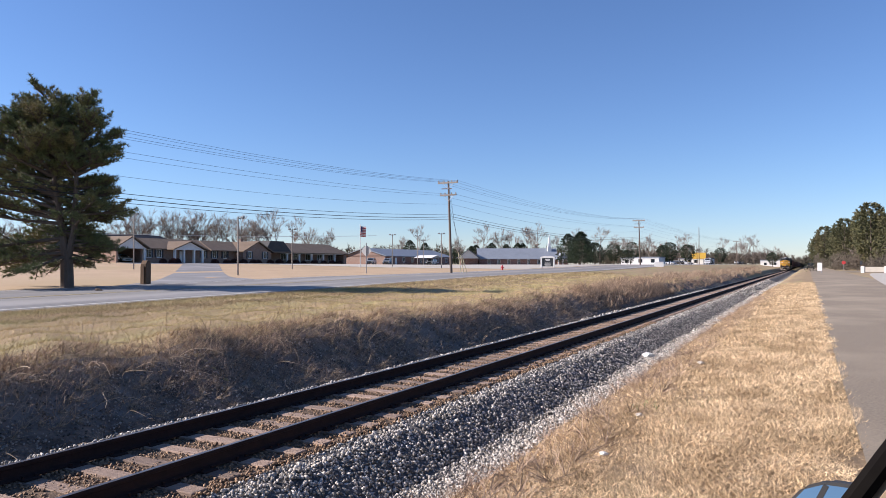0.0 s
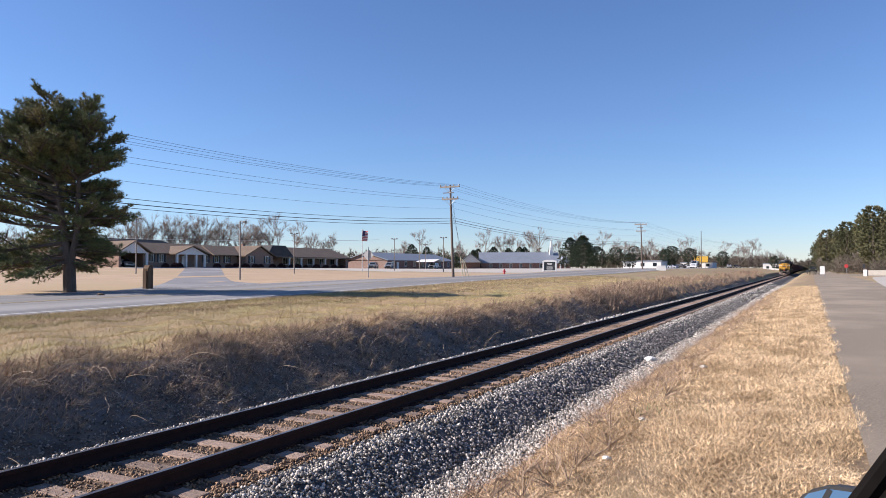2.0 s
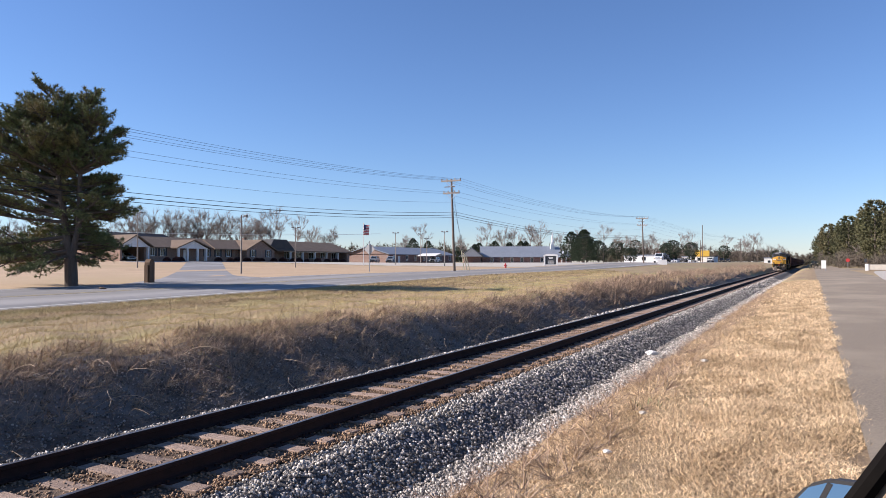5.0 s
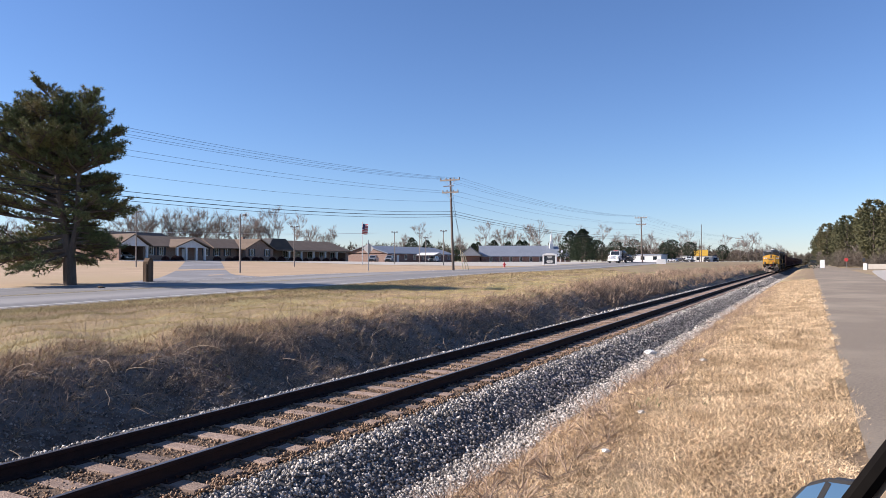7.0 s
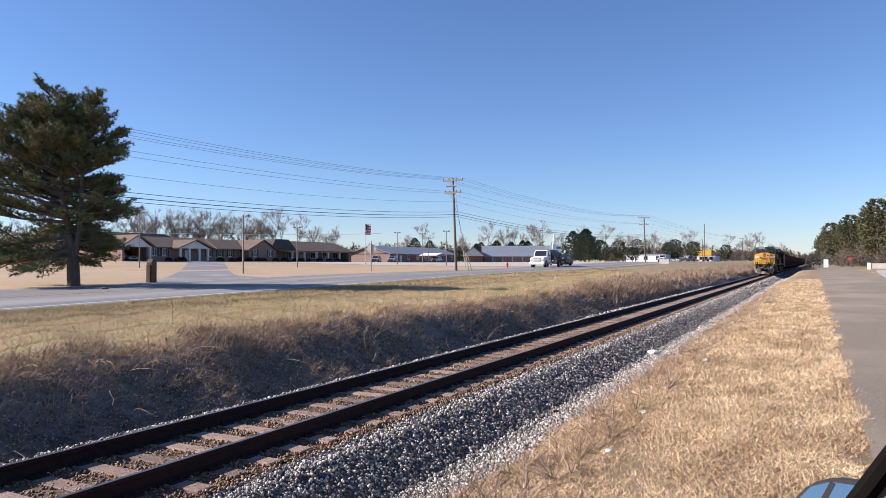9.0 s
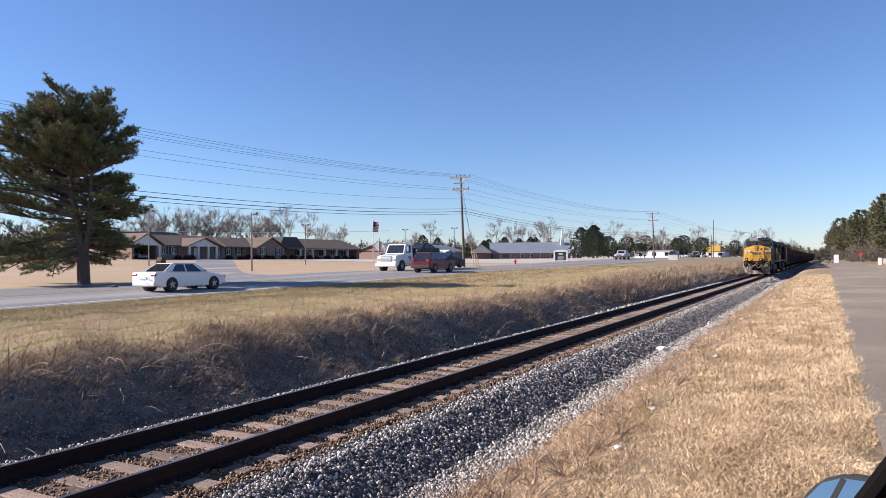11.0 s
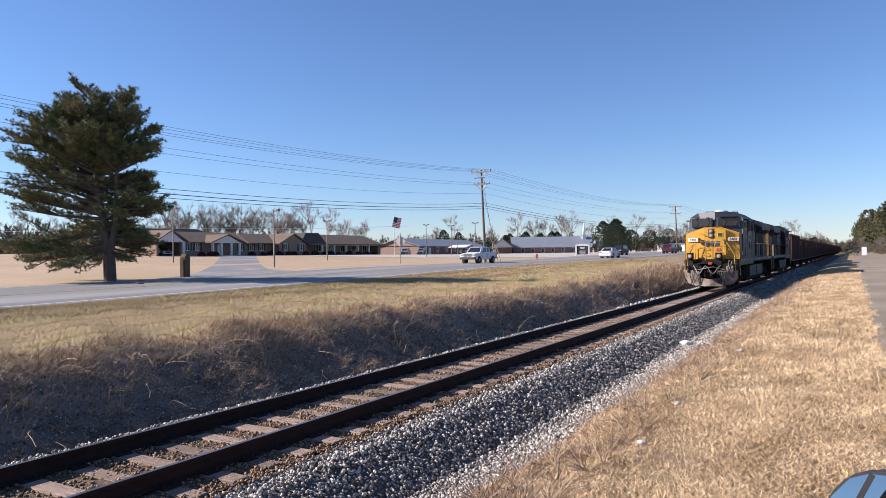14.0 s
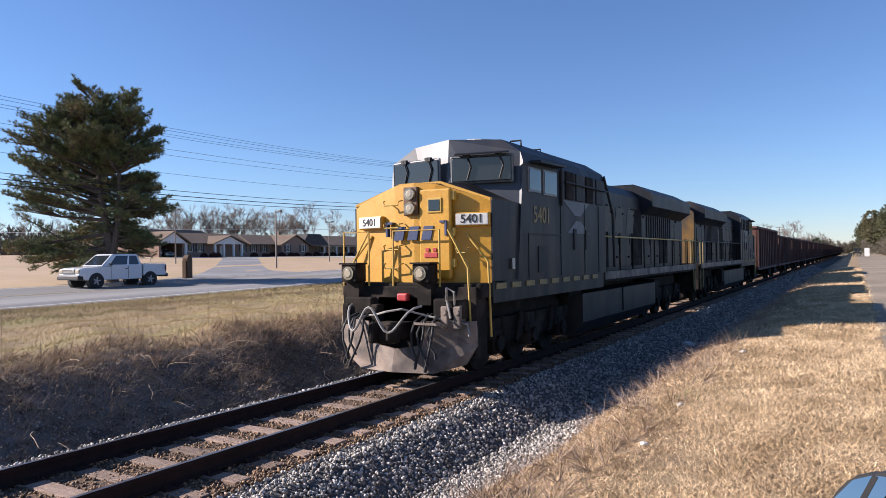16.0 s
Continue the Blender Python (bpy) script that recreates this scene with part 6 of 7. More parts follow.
tagged(bare("concrete_apron", v, f, M_CONC), "pale concrete apron beside the access road", "pavement", kind="structure")
# wide asphalt where the lanes meet
tagged(sheet("junction", np.array([0.34, 3, 6, 10, 20, 40.0]), np.arange(135, 175, 5.0), M_ROAD, 0.024), "pale asphalt side road at the junction", "road", kind="structure")


def parked(maker, paint, label, x, y, turn):
    t, _ = maker(label, paint)
    t.matrix_basis = pose(x, y, float(ground_z(x, y)) + 0.02, 0, 0, turn)
    return t


parked(suv, M_CARW, "white sport utility parked under the carport", -112.5, 88.0, 80)
parked(sedan, M_CARW, "white sedan parked under the carport", -112.0, 90.5, 80)
parked(suv, M_CARS, "silver-blue van parked beside the brick building", -103.0, 158.0, 20)
parked(suv, M_CARS, "blue-grey sport utility parked beside the brick building", -100.0, 161.5, 20)
parked(suv, M_CARW, "white van parked under a metal carport by the church", -98.0, 182.0, 10)
parked(sedan, M_CARW, "white sedan parked by a far-off shop", -49.0, 306.0, 60)
parked(sedan, M_CARS, "silver sedan parked by a far-off shop", -44.5, 322.0, 60)
parked(suv, M_CARK, "black sport utility parked by a far-off shop", -47.5, 318.0, 70)
parked(suv, M_CARW, "white van parked along the far highway", -46.0, 352.0, 70)
parked(suv, M_CARK, "dark car standing at the crossing beside the track", 0.6, 232.0, 0)
cp = thing("metal_carport", "white metal carport on thin posts by the church", "carport", m=pose(-98.5, 182.5, 1.9))
bm = bmesh.new()
prism(bm, [(-3.2, 2.2), (0, 2.9), (3.2, 2.2), (3.2, 2.1), (0, 2.8), (-3.2, 2.1)], "x", -3, 3)
part("roof", bm, M_TRIM, cp)
for x in (-2.8, 2.8):
    for y in (-3, 3):
        bm = bmesh.new()
        cyl(bm, (x, y, -0.3), (x, y, 2.15), 0.05, n=6)
        part("post", bm, M_GALV, cp)

# ---- the car from whose side the view is taken ----
M_MIRROR = bpy.data.materials.new("mirror_glass")
M_MIRROR.use_nodes = True
pm = M_MIRROR.node_tree.nodes["Principled BSDF"]
pm.inputs["Base Color"].default_value, pm.inputs["Metallic"].default_value, pm.inputs["Roughness"].default_value = (0.58, 0.56, 0.50, 1), 1.0, 0.02
M_SEAL = mat("black_rubber_seal", (0.008, 0.007, 0.006), (0.006, 0.005, 0.005), 20.0, 0.95, spec=0.04)
M_TRIMB = mat("beige_trim", (0.30, 0.22, 0.14), (0.22, 0.16, 0.10), 20.0, 0.8)
own = thing("parked_car", "dark parked car with a black door mirror", "car")
bm = bmesh.new()
prism(bm, [(-3.2, 1.0), (-3.2, 1.6), (-2.6, 1.72), (0.75, 1.72), (2.0, 1.6), (2.15, 1.4), (2.1, 1.0)], "x", 0.42, 2.2)
bmesh.ops.bevel(bm, geom=bm.edges[:], offset=0.08, segments=2, affect="EDGES")
part("body", bm, M_CARK, own)
bm = bmesh.new()
prism(bm, [(-2.4, 1.7), (-1.9, 2.3), (-0.5, 2.34), (0.6, 1.7)], "x", 0.55, 2.05)
part("cabin", bm, M_GLASS, own)
mir = new("side_mirror")
mir.parent = own
mir.matrix_basis = pose(0.057, 0.98, 1.822, -13, 0, -6)
bm = bmesh.new()
prism(bm, [(-0.14, -0.1), (0.14, -0.1), (0.14, 0.084), (-0.045, 0.082), (-0.068, 0.072), (-0.088, 0.046), (-0.108, 0.0)], "y", 0.0, 0.11)
bmesh.ops.bevel(bm, geom=bm.edges[:], offset=0.006, segments=2, affect="EDGES")
part("housing", bm, M_BLACK, mir)
bm = bmesh.new()
prism(bm, [(-0.137, -0.097), (0.137, -0.097), (0.137, 0.080), (-0.044, 0.078), (-0.065, 0.069), (-0.085, 0.044), (-0.105, -0.001)], "y", -0.006, 0.02)
part("glass", bm, M_MIRROR, mir, "sky-blue mirror glass")
bm = bmesh.new()
box(bm, -0.003, 0.003, -0.010, 0.0, -0.09, 0.088, m=pose(-0.077, 0, -0.003, 0, 24, 0))
part("divider", bm, M_BLACK, mir)
bm = bmesh.new()
tube(bm, [(-0.06, 0.42, 1.92), (0.034, 0.42, 2.073), (0.10, 0.41, 2.18)], 0.0055, 8)
part("window_seal", bm, M_SEAL, own, "dark window seal")
bm = bmesh.new()
tube(bm, [(-0.045, 0.425, 1.92), (0.050, 0.425, 2.073), (0.115, 0.415, 2.18)], 0.010, 8)
part("door_trim", bm, M_TRIMB, own, "brown-beige door trim")
bm = bmesh.new()
box(bm, 0.13, 0.32, 0.02, 0.09, -0.06, 0.02, 0.02)
part("arm", bm, M_CARK, mir)


# ---- vegetation ----
M_BARK = mat("grey_brown_bark", (0.13, 0.10, 0.08), (0.09, 0.07, 0.055), 3.0, 0.95, 0.02, stretch=(3, 3, 0.6))
M_NEEDLE = mat("pine_needles", (0.175, 0.205, 0.072), (0.12, 0.15, 0.058), 0.6, 0.7, island=0.45, c=(0.23, 0.19, 0.07), big=0.45)
M_EVER = mat("dark_evergreen", (0.038, 0.060, 0.026), (0.028, 0.048, 0.022), 0.3, 0.85, island=0.5)
M_WOODS = mat("woodland_pine", (0.135, 0.135, 0.055), (0.095, 0.10, 0.045), 0.1, 0.85, island=0.5, c=(0.17, 0.145, 0.07), big=0.08)
M_TWIG = mat("bare_twigs", (0.33, 0.275, 0.235), (0.25, 0.205, 0.175), 0.3, 0.95, island=0.25)
M_HAZE = mat("far_brush", (0.16, 0.125, 0.095), (0.12, 0.10, 0.075), 0.05, 0.95, island=0.4, c=(0.09, 0.09, 0.05), big=0.03)


def blades(points, dirs, count, length, width, spread, seed):
    """Thin triangles that fan out from points: corners and triangles as arrays."""
    g = np.random.default_rng(seed)
    n = len(points) * count
    p = np.repeat(np.asarray(points, float), count, 0)
    d = np.repeat(np.asarray(dirs, float), count, 0) + spread * g.normal(size=(n, 3))
    d /= np.linalg.norm(d, axis=1, keepdims=True) + 1e-9
    side = np.cross(d, g.normal(size=(n, 3)))
    side /= np.linalg.norm(side, axis=1, keepdims=True) + 1e-9
    ln = length * g.uniform(0.55, 1.3, (n, 1))
    w = width * g.uniform(0.6, 1.3, (n, 1))
    base = p + d * ln * g.uniform(-0.15, 0.15, (n, 1))
    v = np.stack([base - side * w, base + side * w, base + d * ln], 1).reshape(-1, 3)
    return v, np.arange(3 * n).reshape(-1, 3)


def limb(bm, p, q, r0, r1, n=6, bend=0.0):
    p, q = Vector(p), Vector(q)
    mid = (p + q) / 2 + Vector((random.uniform(-1, 1), random.uniform(-1, 1), random.uniform(-0.5, 0.5))) * bend * (q - p).length
    cyl(bm, p, mid, r0, (r0 + r1) / 2, n, False)
    cyl(bm, mid, q, (r0 + r1) / 2, r1, n, False)
    return mid


def roadside_pine():
    """The tall pine at the highway's far edge: forked trunk, long limbs to one side."""
    random.seed(11)
    x0, y0 = over(-36.5, 25.55)
    z0 = float(ground_z(x0, y0)) - 0.1
    t = thing("pine_tree", "tall old pine with a forked trunk beside the highway", "tree", m=Matrix.LocRotScale((x0, y0, z0), None, (K, K, 0.96 * K)))
    bm = bmesh.new()
    ex, ey = Vector((0.88, 0.47, 0)), Vector((-0.47, 0.88, 0))
    cyl(bm, (0, 0, -0.2), (0, 0, 0.25), 0.42, 0.34, 12, False)
    cyl(bm, (0, 0, 0.25), ex * -0.05 + Vector((0, 0, 1.7)), 0.34, 0.32, 12, False)
    lead = [ex * -0.05 + Vector((0, 0, 1.6)), ex * -0.35 + Vector((0, 0, 3.6)), ex * -0.75 + Vector((0, 0, 6.0)), ex * -0.85 + Vector((0, 0, 8.5)), ex * -0.5 + Vector((0, 0, 10.9))]
    lead2 = [ex * -0.02 + Vector((0, 0, 1.6)), ex * 0.35 + Vector((0, 0, 3.4)), ex * 0.42 + Vector((0, 0, 6.0)), ex * 0.5 + Vector((0, 0, 8.6)), ex * 0.85 + Vector((0, 0, 11.0))]
    for ld, r in ((lead, 0.24), (lead2, 0.21)):
        for i in range(4):
            cyl(bm, ld[i], ld[i + 1], r * (1 - 0.22 * i), r * (1 - 0.22 * (i + 1)), 10, False)
    tips, dirs = [], []

    def along(ld, z):
        for a, b in zip(ld, ld[1:]):
            if a.z <= z <= b.z:
                return a.lerp(b, (z - a.z) / (b.z - a.z))
        return ld[-1].copy()

    def spray(p, d, ln):
        """Twigs with needle tufts on the outer part of a limb."""
        n = max(3, int(ln * 6.8))
        for k in range(n):
            u = 0.22 + 0.78 * (k + random.random()) / n
            c = p + d * ln * u
            s = d.cross(Vector((0, 0, 1))).normalized() * random.choice((-1, 1))
            w = (d * 0.5 + s * random.uniform(0.35, 0.9) + Vector((0, 0, random.uniform(0.05, 0.6)))).normalized()
            tl = random.uniform(0.3, 0.75) * (1.15 - 0.55 * u) * min(1.2, ln / 2.2)
            e = c + w * tl
            cyl(bm, c, e, 0.018, 0.008, 3, False)
            for j in range(3):
                q = c.lerp(e, 0.45 + 0.28 * j) + Vector((random.gauss(0, 0.07), random.gauss(0, 0.07), random.gauss(0, 0.05)))
                tips.append(q)
                dirs.append((w + Vector((0, 0, 0.35))).normalized())
        tips.append(p + d * ln)
        dirs.append((d + Vector((0, 0, 0.4))).normalized())
    for ld, side in ((lead, -1), (lead2, 1)):
        z = 1.9 if side < 0 else 2.3
        while z < ld[-1].z - 0.2:
            c = along(ld, z)
            for k in range(6):
                a = random.uniform(-math.pi, math.pi)
                out = (ex * side * math.cos(a) + ey * math.sin(a)).normalized()
                if z < 6.4 and out.dot(Vector((0.62, -0.78, 0))) > 0.3 and random.random() < 0.93:
                    continue                # thin on the side of the road
                reach = {-1: np.interp(z, [1.9, 2.6, 3.4, 4.5, 6, 7.5, 9, 10.5, 11], [4.6, 5.3, 5.4, 4.9, 4.9, 4.7, 3.4, 1.9, 1.2]), 1: np.interp(z, [2.3, 3.2, 5, 6.5, 8, 9.5, 11], [2.5, 3.1, 2.9, 2.6, 2.5, 1.9, 1.1])}[side]
                ln = reach * random.uniform(0.6, 1.1) * (0.70 + 0.30 * math.cos(a))
                rise = np.interp(z, [2, 3, 4, 7, 9.5, 11], [-0.28 if side < 0 else 0.0, -0.05, 0.18, 0.42, 0.75, 1.3]) + random.uniform(-0.15, 0.15)
                d = (out + Vector((0, 0, rise))).normalized()
                r = 0.035 + 0.02 * ln
                end = c + d * ln
                mid = limb(bm, c, end, r, 0.015, 6, 0.05)
                spray(c, d, ln)
                if ln > 2.0:
                    for _ in range(3):
                        d2 = (d + Vector((random.uniform(-0.7, 0.7), random.uniform(-0.7, 0.7), random.uniform(-0.3, 0.65)))).normalized()
                        l2 = ln * random.uniform(0.35, 0.6)
                        limb(bm, mid, mid + d2 * l2, r * 0.5, 0.012, 5, 0.05)
                        spray(mid, d2, l2)
            z += random.uniform(0.20, 0.34)
    part("trunk", bm, M_BARK, t, "grey-brown forked trunk and limbs")
    v, f = blades(tips, dirs, 20, 0.20, 0.0115, 0.62, 3)
    ob = arrays("crown", v, f, M_NEEDLE)
    ob.parent = t
    tagged(ob, "dark green needle tufts with gaps between the limbs")
    return t


roadside_pine()


def bare_tree(h, seed, label="bare grey-brown winter tree behind the buildings", depth=5, r=None, m=None):
    random.seed(seed)
    t = thing("bare_tree", label, "tree", group="bare trees")
    segs = []

    def grow(p, d, ln, r, k):
        q = p + d * ln
        segs.append((p, q, r, r * 0.68))
        if k == 0:
            return
        for _ in range(3 if k > 1 else 6):
            side = Vector((random.gauss(0, 1), random.gauss(0, 1), random.gauss(0.45, 0.5)))
            d2 = (d + side * 0.44).normalized()
            grow(p.lerp(q, random.uniform(0.4, 1.0)), d2, ln * random.uniform(0.6, 0.85), r * 0.58, k - 1)
    grow(Vector((0, 0, -0.3)), Vector((random.uniform(-0.05, 0.05), random.uniform(-0.05, 0.05), 1)).normalized(), h * 0.235, r or h * 0.008, depth)
    bm = bmesh.new()
    cyl(bm, *segs[0][:2], segs[0][2], segs[0][3], 8, False)
    part("trunk", bm, M_BARK, t)
    verts, tris = [], []
    for p, q, a, b in segs[1:]:
        d = (q - p).normalized()
        u = d.cross(Vector((0.3, 0.2, 1))).normalized()
        w = d.cross(u)
        a, b = max(a, 0.018), max(b, 0.010)
        i = len(verts)
        for base, rr in ((p, a), (q, b)):
            for k in range(3):
                an = k * 2.0944
                verts.append(base + (u * math.cos(an) + w * math.sin(an)) * rr)
        for k in range(3):
            k2 = (k + 1) % 3
            tris += [(i + k, i + k2, i + 3 + k2), (i + k, i + 3 + k2, i + 3 + k)]
    ob = arrays("crown", [tuple(p) for p in verts], tris, m or M_TWIG)
    ob.parent = t
    return t


def evergreen(h, w, seed, kind, label, material, trunk=0.12, n=420, flat=0.0):
    """kind: outline of the crown's half-width up the height."""
    g = np.random.default_rng(seed)
    t = thing("evergreen_tree", label, "tree", group="evergreen trees")
    bm = bmesh.new()
    cyl(bm, (0, 0, -0.4), (0, 0, h * 0.93), h * 0.02, h * 0.004, 8, False)
    for k in range(16):
        z = h * (trunk + (0.9 - trunk) * k / 16)
        a = g.uniform(0, 6.28)
        rr = w * float(np.interp(z / h, *kind)) * 0.85
        cyl(bm, (0, 0, z), (math.cos(a) * rr, math.sin(a) * rr, z + 0.15 * rr), h * 0.006, h * 0.002, 4, False)
    part("trunk", bm, M_BARK, t)
    n = int(n * 1.6)
    u = trunk + (1 - trunk) * g.uniform(0, 1, n) ** 0.9
    a = g.uniform(0, 2 * math.pi, n)
    lump = 1 + 0.16 * np.sin(3 * a + seed) * np.sin(9 * u + seed) + 0.15 * np.sin(5 * a + 17 * u)
    rad = w * np.interp(u, *kind) * lump * np.sqrt(g.uniform(0.25, 1, n))
    pts = np.stack([rad * np.cos(a), rad * np.sin(a), u * h], 1)
    d = np.stack([np.cos(a), np.sin(a), 0.5 + 0 * a], 1)
    v, f = blades(pts, d, 18, h * 0.040, h * 0.0085, 0.75, seed)
    ob = arrays("crown", v, f, material)
    ob.parent = t
    return t


CONE = ([0, 0.1, 0.3, 0.6, 0.85, 1], [0.9, 1.15, 1.1, 0.85, 0.5, 0.1])
ROUND = ([0, 0.15, 0.4, 0.7, 0.9, 1], [0.45, 0.85, 1.0, 0.9, 0.6, 0.15])
PINE = ([0, 0.3, 0.45, 0.7, 0.9, 1], [0.25, 0.5, 0.9, 1.0, 0.7, 0.25])


def at(x, y, turn=0.0, s=1.0, sz=None):
    return Matrix.LocRotScale((x, y, float(ground_z(x, y))), Euler((0, 0, turn)), (s, s, sz or s))


random.seed(5)
protos = [bare_tree(16, 21), bare_tree(15, 22), bare_tree(14, 23)]
spots = []
for k in range(30):                        # the row behind the brick building
    u = k / 29
    spots.append((-181 + 40 * u + random.uniform(-5, 5), 138 + 26 * u + random.uniform(-5, 5), random.uniform(1.0, 1.22)))
for k in range(10):
    spots.append((-200 + random.uniform(-10, 10), 70 + 6 * k, random.uniform(0.8, 1.1)))
spots += [(-163, 200, 1.05), (-156, 203, 1.05), (-150, 206, 0.95), (-168, 215, 0.9), (-138, 212, 0.6), (-128, 218, 0.7), (-146, 262, 1.0), (-130, 268, 1.0),
          (-118, 285, 1.0), (-125, 280, 1.1), (-114, 288, 1.25), (-106, 295, 1.2), (-116, 314, 1.1), (-103, 318, 1.25), (-94, 322, 1.2), (-85, 324, 1.1), (-66, 300, 0.9), (-58, 300, 0.9),
          (-51, 330, 0.8), (-47, 345, 0.8), (-60, 345, 0.8), (-42, 420, 1.0), (-38, 470, 1.1), (-34, 480, 1.15), (-30, 486, 1.1), (-25, 500, 0.95), (-20, 545, 0.95), (-60, 400, 1.0), (-75, 390, 1.0), (-90, 380, 1.1)]
for k, (x, y, s) in enumerate(spots):
    p = protos[k % 3]
    m = at(x, y, random.uniform(0, 6.28), s * random.uniform(0.92, 1.08) * (1.08 if k < 40 else 1.25))
    if k < 3:
        p.matrix_basis = m
    else:
        copy_thing(p, m)

cedar = evergreen(10.5, 3.8, 31, CONE, "dark conical evergreen beside the church", M_EVER, 0.06)
oak = evergreen(9.5, 4.6, 32, ROUND, "dark broad evergreen tree near the parking lot", M_EVER, 0.1, 520)
lone = evergreen(7.5, 3.0, 33, PINE, "dark pine tree beside the far highway", M_EVER, 0.15)
first = {}
for p, x, y, s in ((cedar, -148, 258, 0.95), (cedar, -143, 262, 0.9), (cedar, -124, 272, 0.82), (cedar, -119, 277, 0.9), (cedar, -114, 281, 0.85), (cedar, -110, 284, 0.9), (cedar, -128, 276, 0.78),
                   (cedar, -70, 226, 1.0), (cedar, -65, 222, 1.0), (cedar, -60.5, 208, 0.98), (oak, -62, 212, 0.85), (oak, -57.5, 200, 0.95), (oak, -66, 225, 0.8), (oak, -60, 222, 0.85), (oak, -53, 236, 0.6),
                   (lone, -47.5, 284, 1.12), (lone, -51, 291, 0.9), (lone, -46, 320, 1.0), (lone, -17, 420, 0.9), (lone, -40, 390, 1.0), (cedar, -110, 290, 0.9), (lone, -72, 330, 1.2), (lone, -84, 345, 1.2)):
    m = at(x, y, random.uniform(0, 6.28), s)
    if p not in first:
        first[p] = 1
        p.matrix_basis = m
    else:
        copy_thing(p, m)

# the wood along the access road
wood = [evergreen(15.5, 3.9, 41, PINE, "tall woodland pine at the wood's edge", M_WOODS, 0.12, 310), evergreen(14.5, 3.6, 42, ROUND, "dense woodland pine at the wood's edge", M_WOODS, 0.08, 310)]
grey = bare_tree(12.5, 43, "bare tree among the woodland pines", 5)
spots = []
for k in range(60):
    u = k / 59
    y = 155 + 330 * u ** 1.25
    xl = np.interp(y, [150, 173, 250, 338, 470], [13, 9.5, 6.0, 2.5, 0.5])
    spots.append((xl + random.uniform(1.0, 8.5), y + random.uniform(-6, 6), random.uniform(0.82, 0.98) * (1.0 if y < 215 else 1.1)))
for k in range(22):
    spots.append((random.uniform(15, 34), random.uniform(162, 205), random.uniform(0.78, 0.93)))
for k, (x, y, s) in enumerate(spots):
    p = (wood + [grey])[(k * 7) % 3] if k > 2 else (wood + [grey])[k]
    m = at(x, y, random.uniform(0, 6.28), s)
    if k < 3:
        p.matrix_basis = m
    else:
        copy_thing(p, m)
small = evergreen(2.4, 1.0, 51, CONE, "small green shrub at the track crossing", M_EVER, 0.02, 160)
small.matrix_basis = at(0.4, 148)


def scrub(name, label, boxes, material, n, ln, width, seed):
    """Brush of fine twigs over stretches (x0, x1, y0, y1, height)."""
    g = np.random.default_rng(seed)
    ps, ds = [], []
    for x0, x1, y0, y1, hh in boxes:
        k = int(n * 1.0)
        x, y = g.uniform(x0, x1, k), g.uniform(y0, y1, k)
        h = hh * (0.65 + 0.35 * np.sin(x * 0.7) * np.sin(y * 0.31 + 1)) * g.uniform(0, 1, k) ** 0.7
        ps.append(np.stack([x, y, ground_z(x, y) + h], 1))
        ds.append(np.tile([0, 0, 1.0], (k, 1)))
    v, f = blades(np.concatenate(ps), np.concatenate(ds), 9, ln, width, 0.7, seed)
    return tagged(arrays(name, v, f, material), label, "brush", kind="stuff")


scrub("woodland_brush", "brown leafless brush at the wood's foot", [(10, 30, 148, 158, 4.5), (5, 12, 170, 230, 4.0), (2, 8, 240, 400, 4.0)], M_HAZE, 1500, 0.9, 0.03, 61)
scrub("distant_woods", "distant line of leafless and evergreen woods", [(-420, -190, 150, 330, 9), (-230, -120, 290, 420, 10), (-130, -60, 380, 520, 10), (-70, -12, 500, 640, 9), (-12, 20, 620, 720, 9), (-320, -170, 40, 150, 9)], M_HAZE, 2600, 2.2, 0.16, 62)
scrub("evergreen_belt", "dark belt of evergreens behind the bare trees", [(-222, -175, 120, 185, 8.5), (-160, -120, 300, 330, 8)], M_EVER, 2600, 1.3, 0.09, 64)
scrub("track_brush", "low brown brush along the railway bank", [(-13.5, -10.0, 62, 110, 0.8), (-13, -10.2, 110, 200, 1.2), (-12.5, -9.8, 40, 62, 0.55)], M_WEED, 900, 0.5, 0.012, 63)


def shrub():
    t = thing("shrub", "round russet clipped shrub before the brick wall", "shrub", group="shrubs by the building")
    g = np.random.default_rng(71)
    d = g.normal(size=(500, 3))
    d /= np.linalg.norm(d, axis=1, keepdims=True)
    d[:, 2] = np.abs(d[:, 2])
    v, f = blades(d * np.array([0.72, 0.85, 0.8]) * g.uniform(0.75, 1, (500, 1)), d, 7, 0.22, 0.05, 0.7, 72)
    ob = arrays("leaves", v, f, M_BUSH)
    ob.parent = t
    bm = bmesh.new()
    for a in range(5):
        cyl(bm, (0, 0, -0.2), (math.cos(a * 1.3) * 0.5, math.sin(a * 1.3) * 0.5, 0.55), 0.04, 0.015, 5)
    part("stems", bm, M_BARK, t)
    return t


sh = shrub()
for k, y in enumerate((107, 109.6, 112.2, 115, 117.6, 120, 122.8, 126, 129.5, 132.6, 135.6, 139, 142.5, 146, 149.2, 93.5, 95.5, 97.4)):
    m = at(-106.6 + random.uniform(-0.5, 0.8), y, random.uniform(0, 6), random.uniform(0.85, 1.2))
    if k == 0:
        sh.matrix_basis = m
    else:
        copy_thing(sh, m)


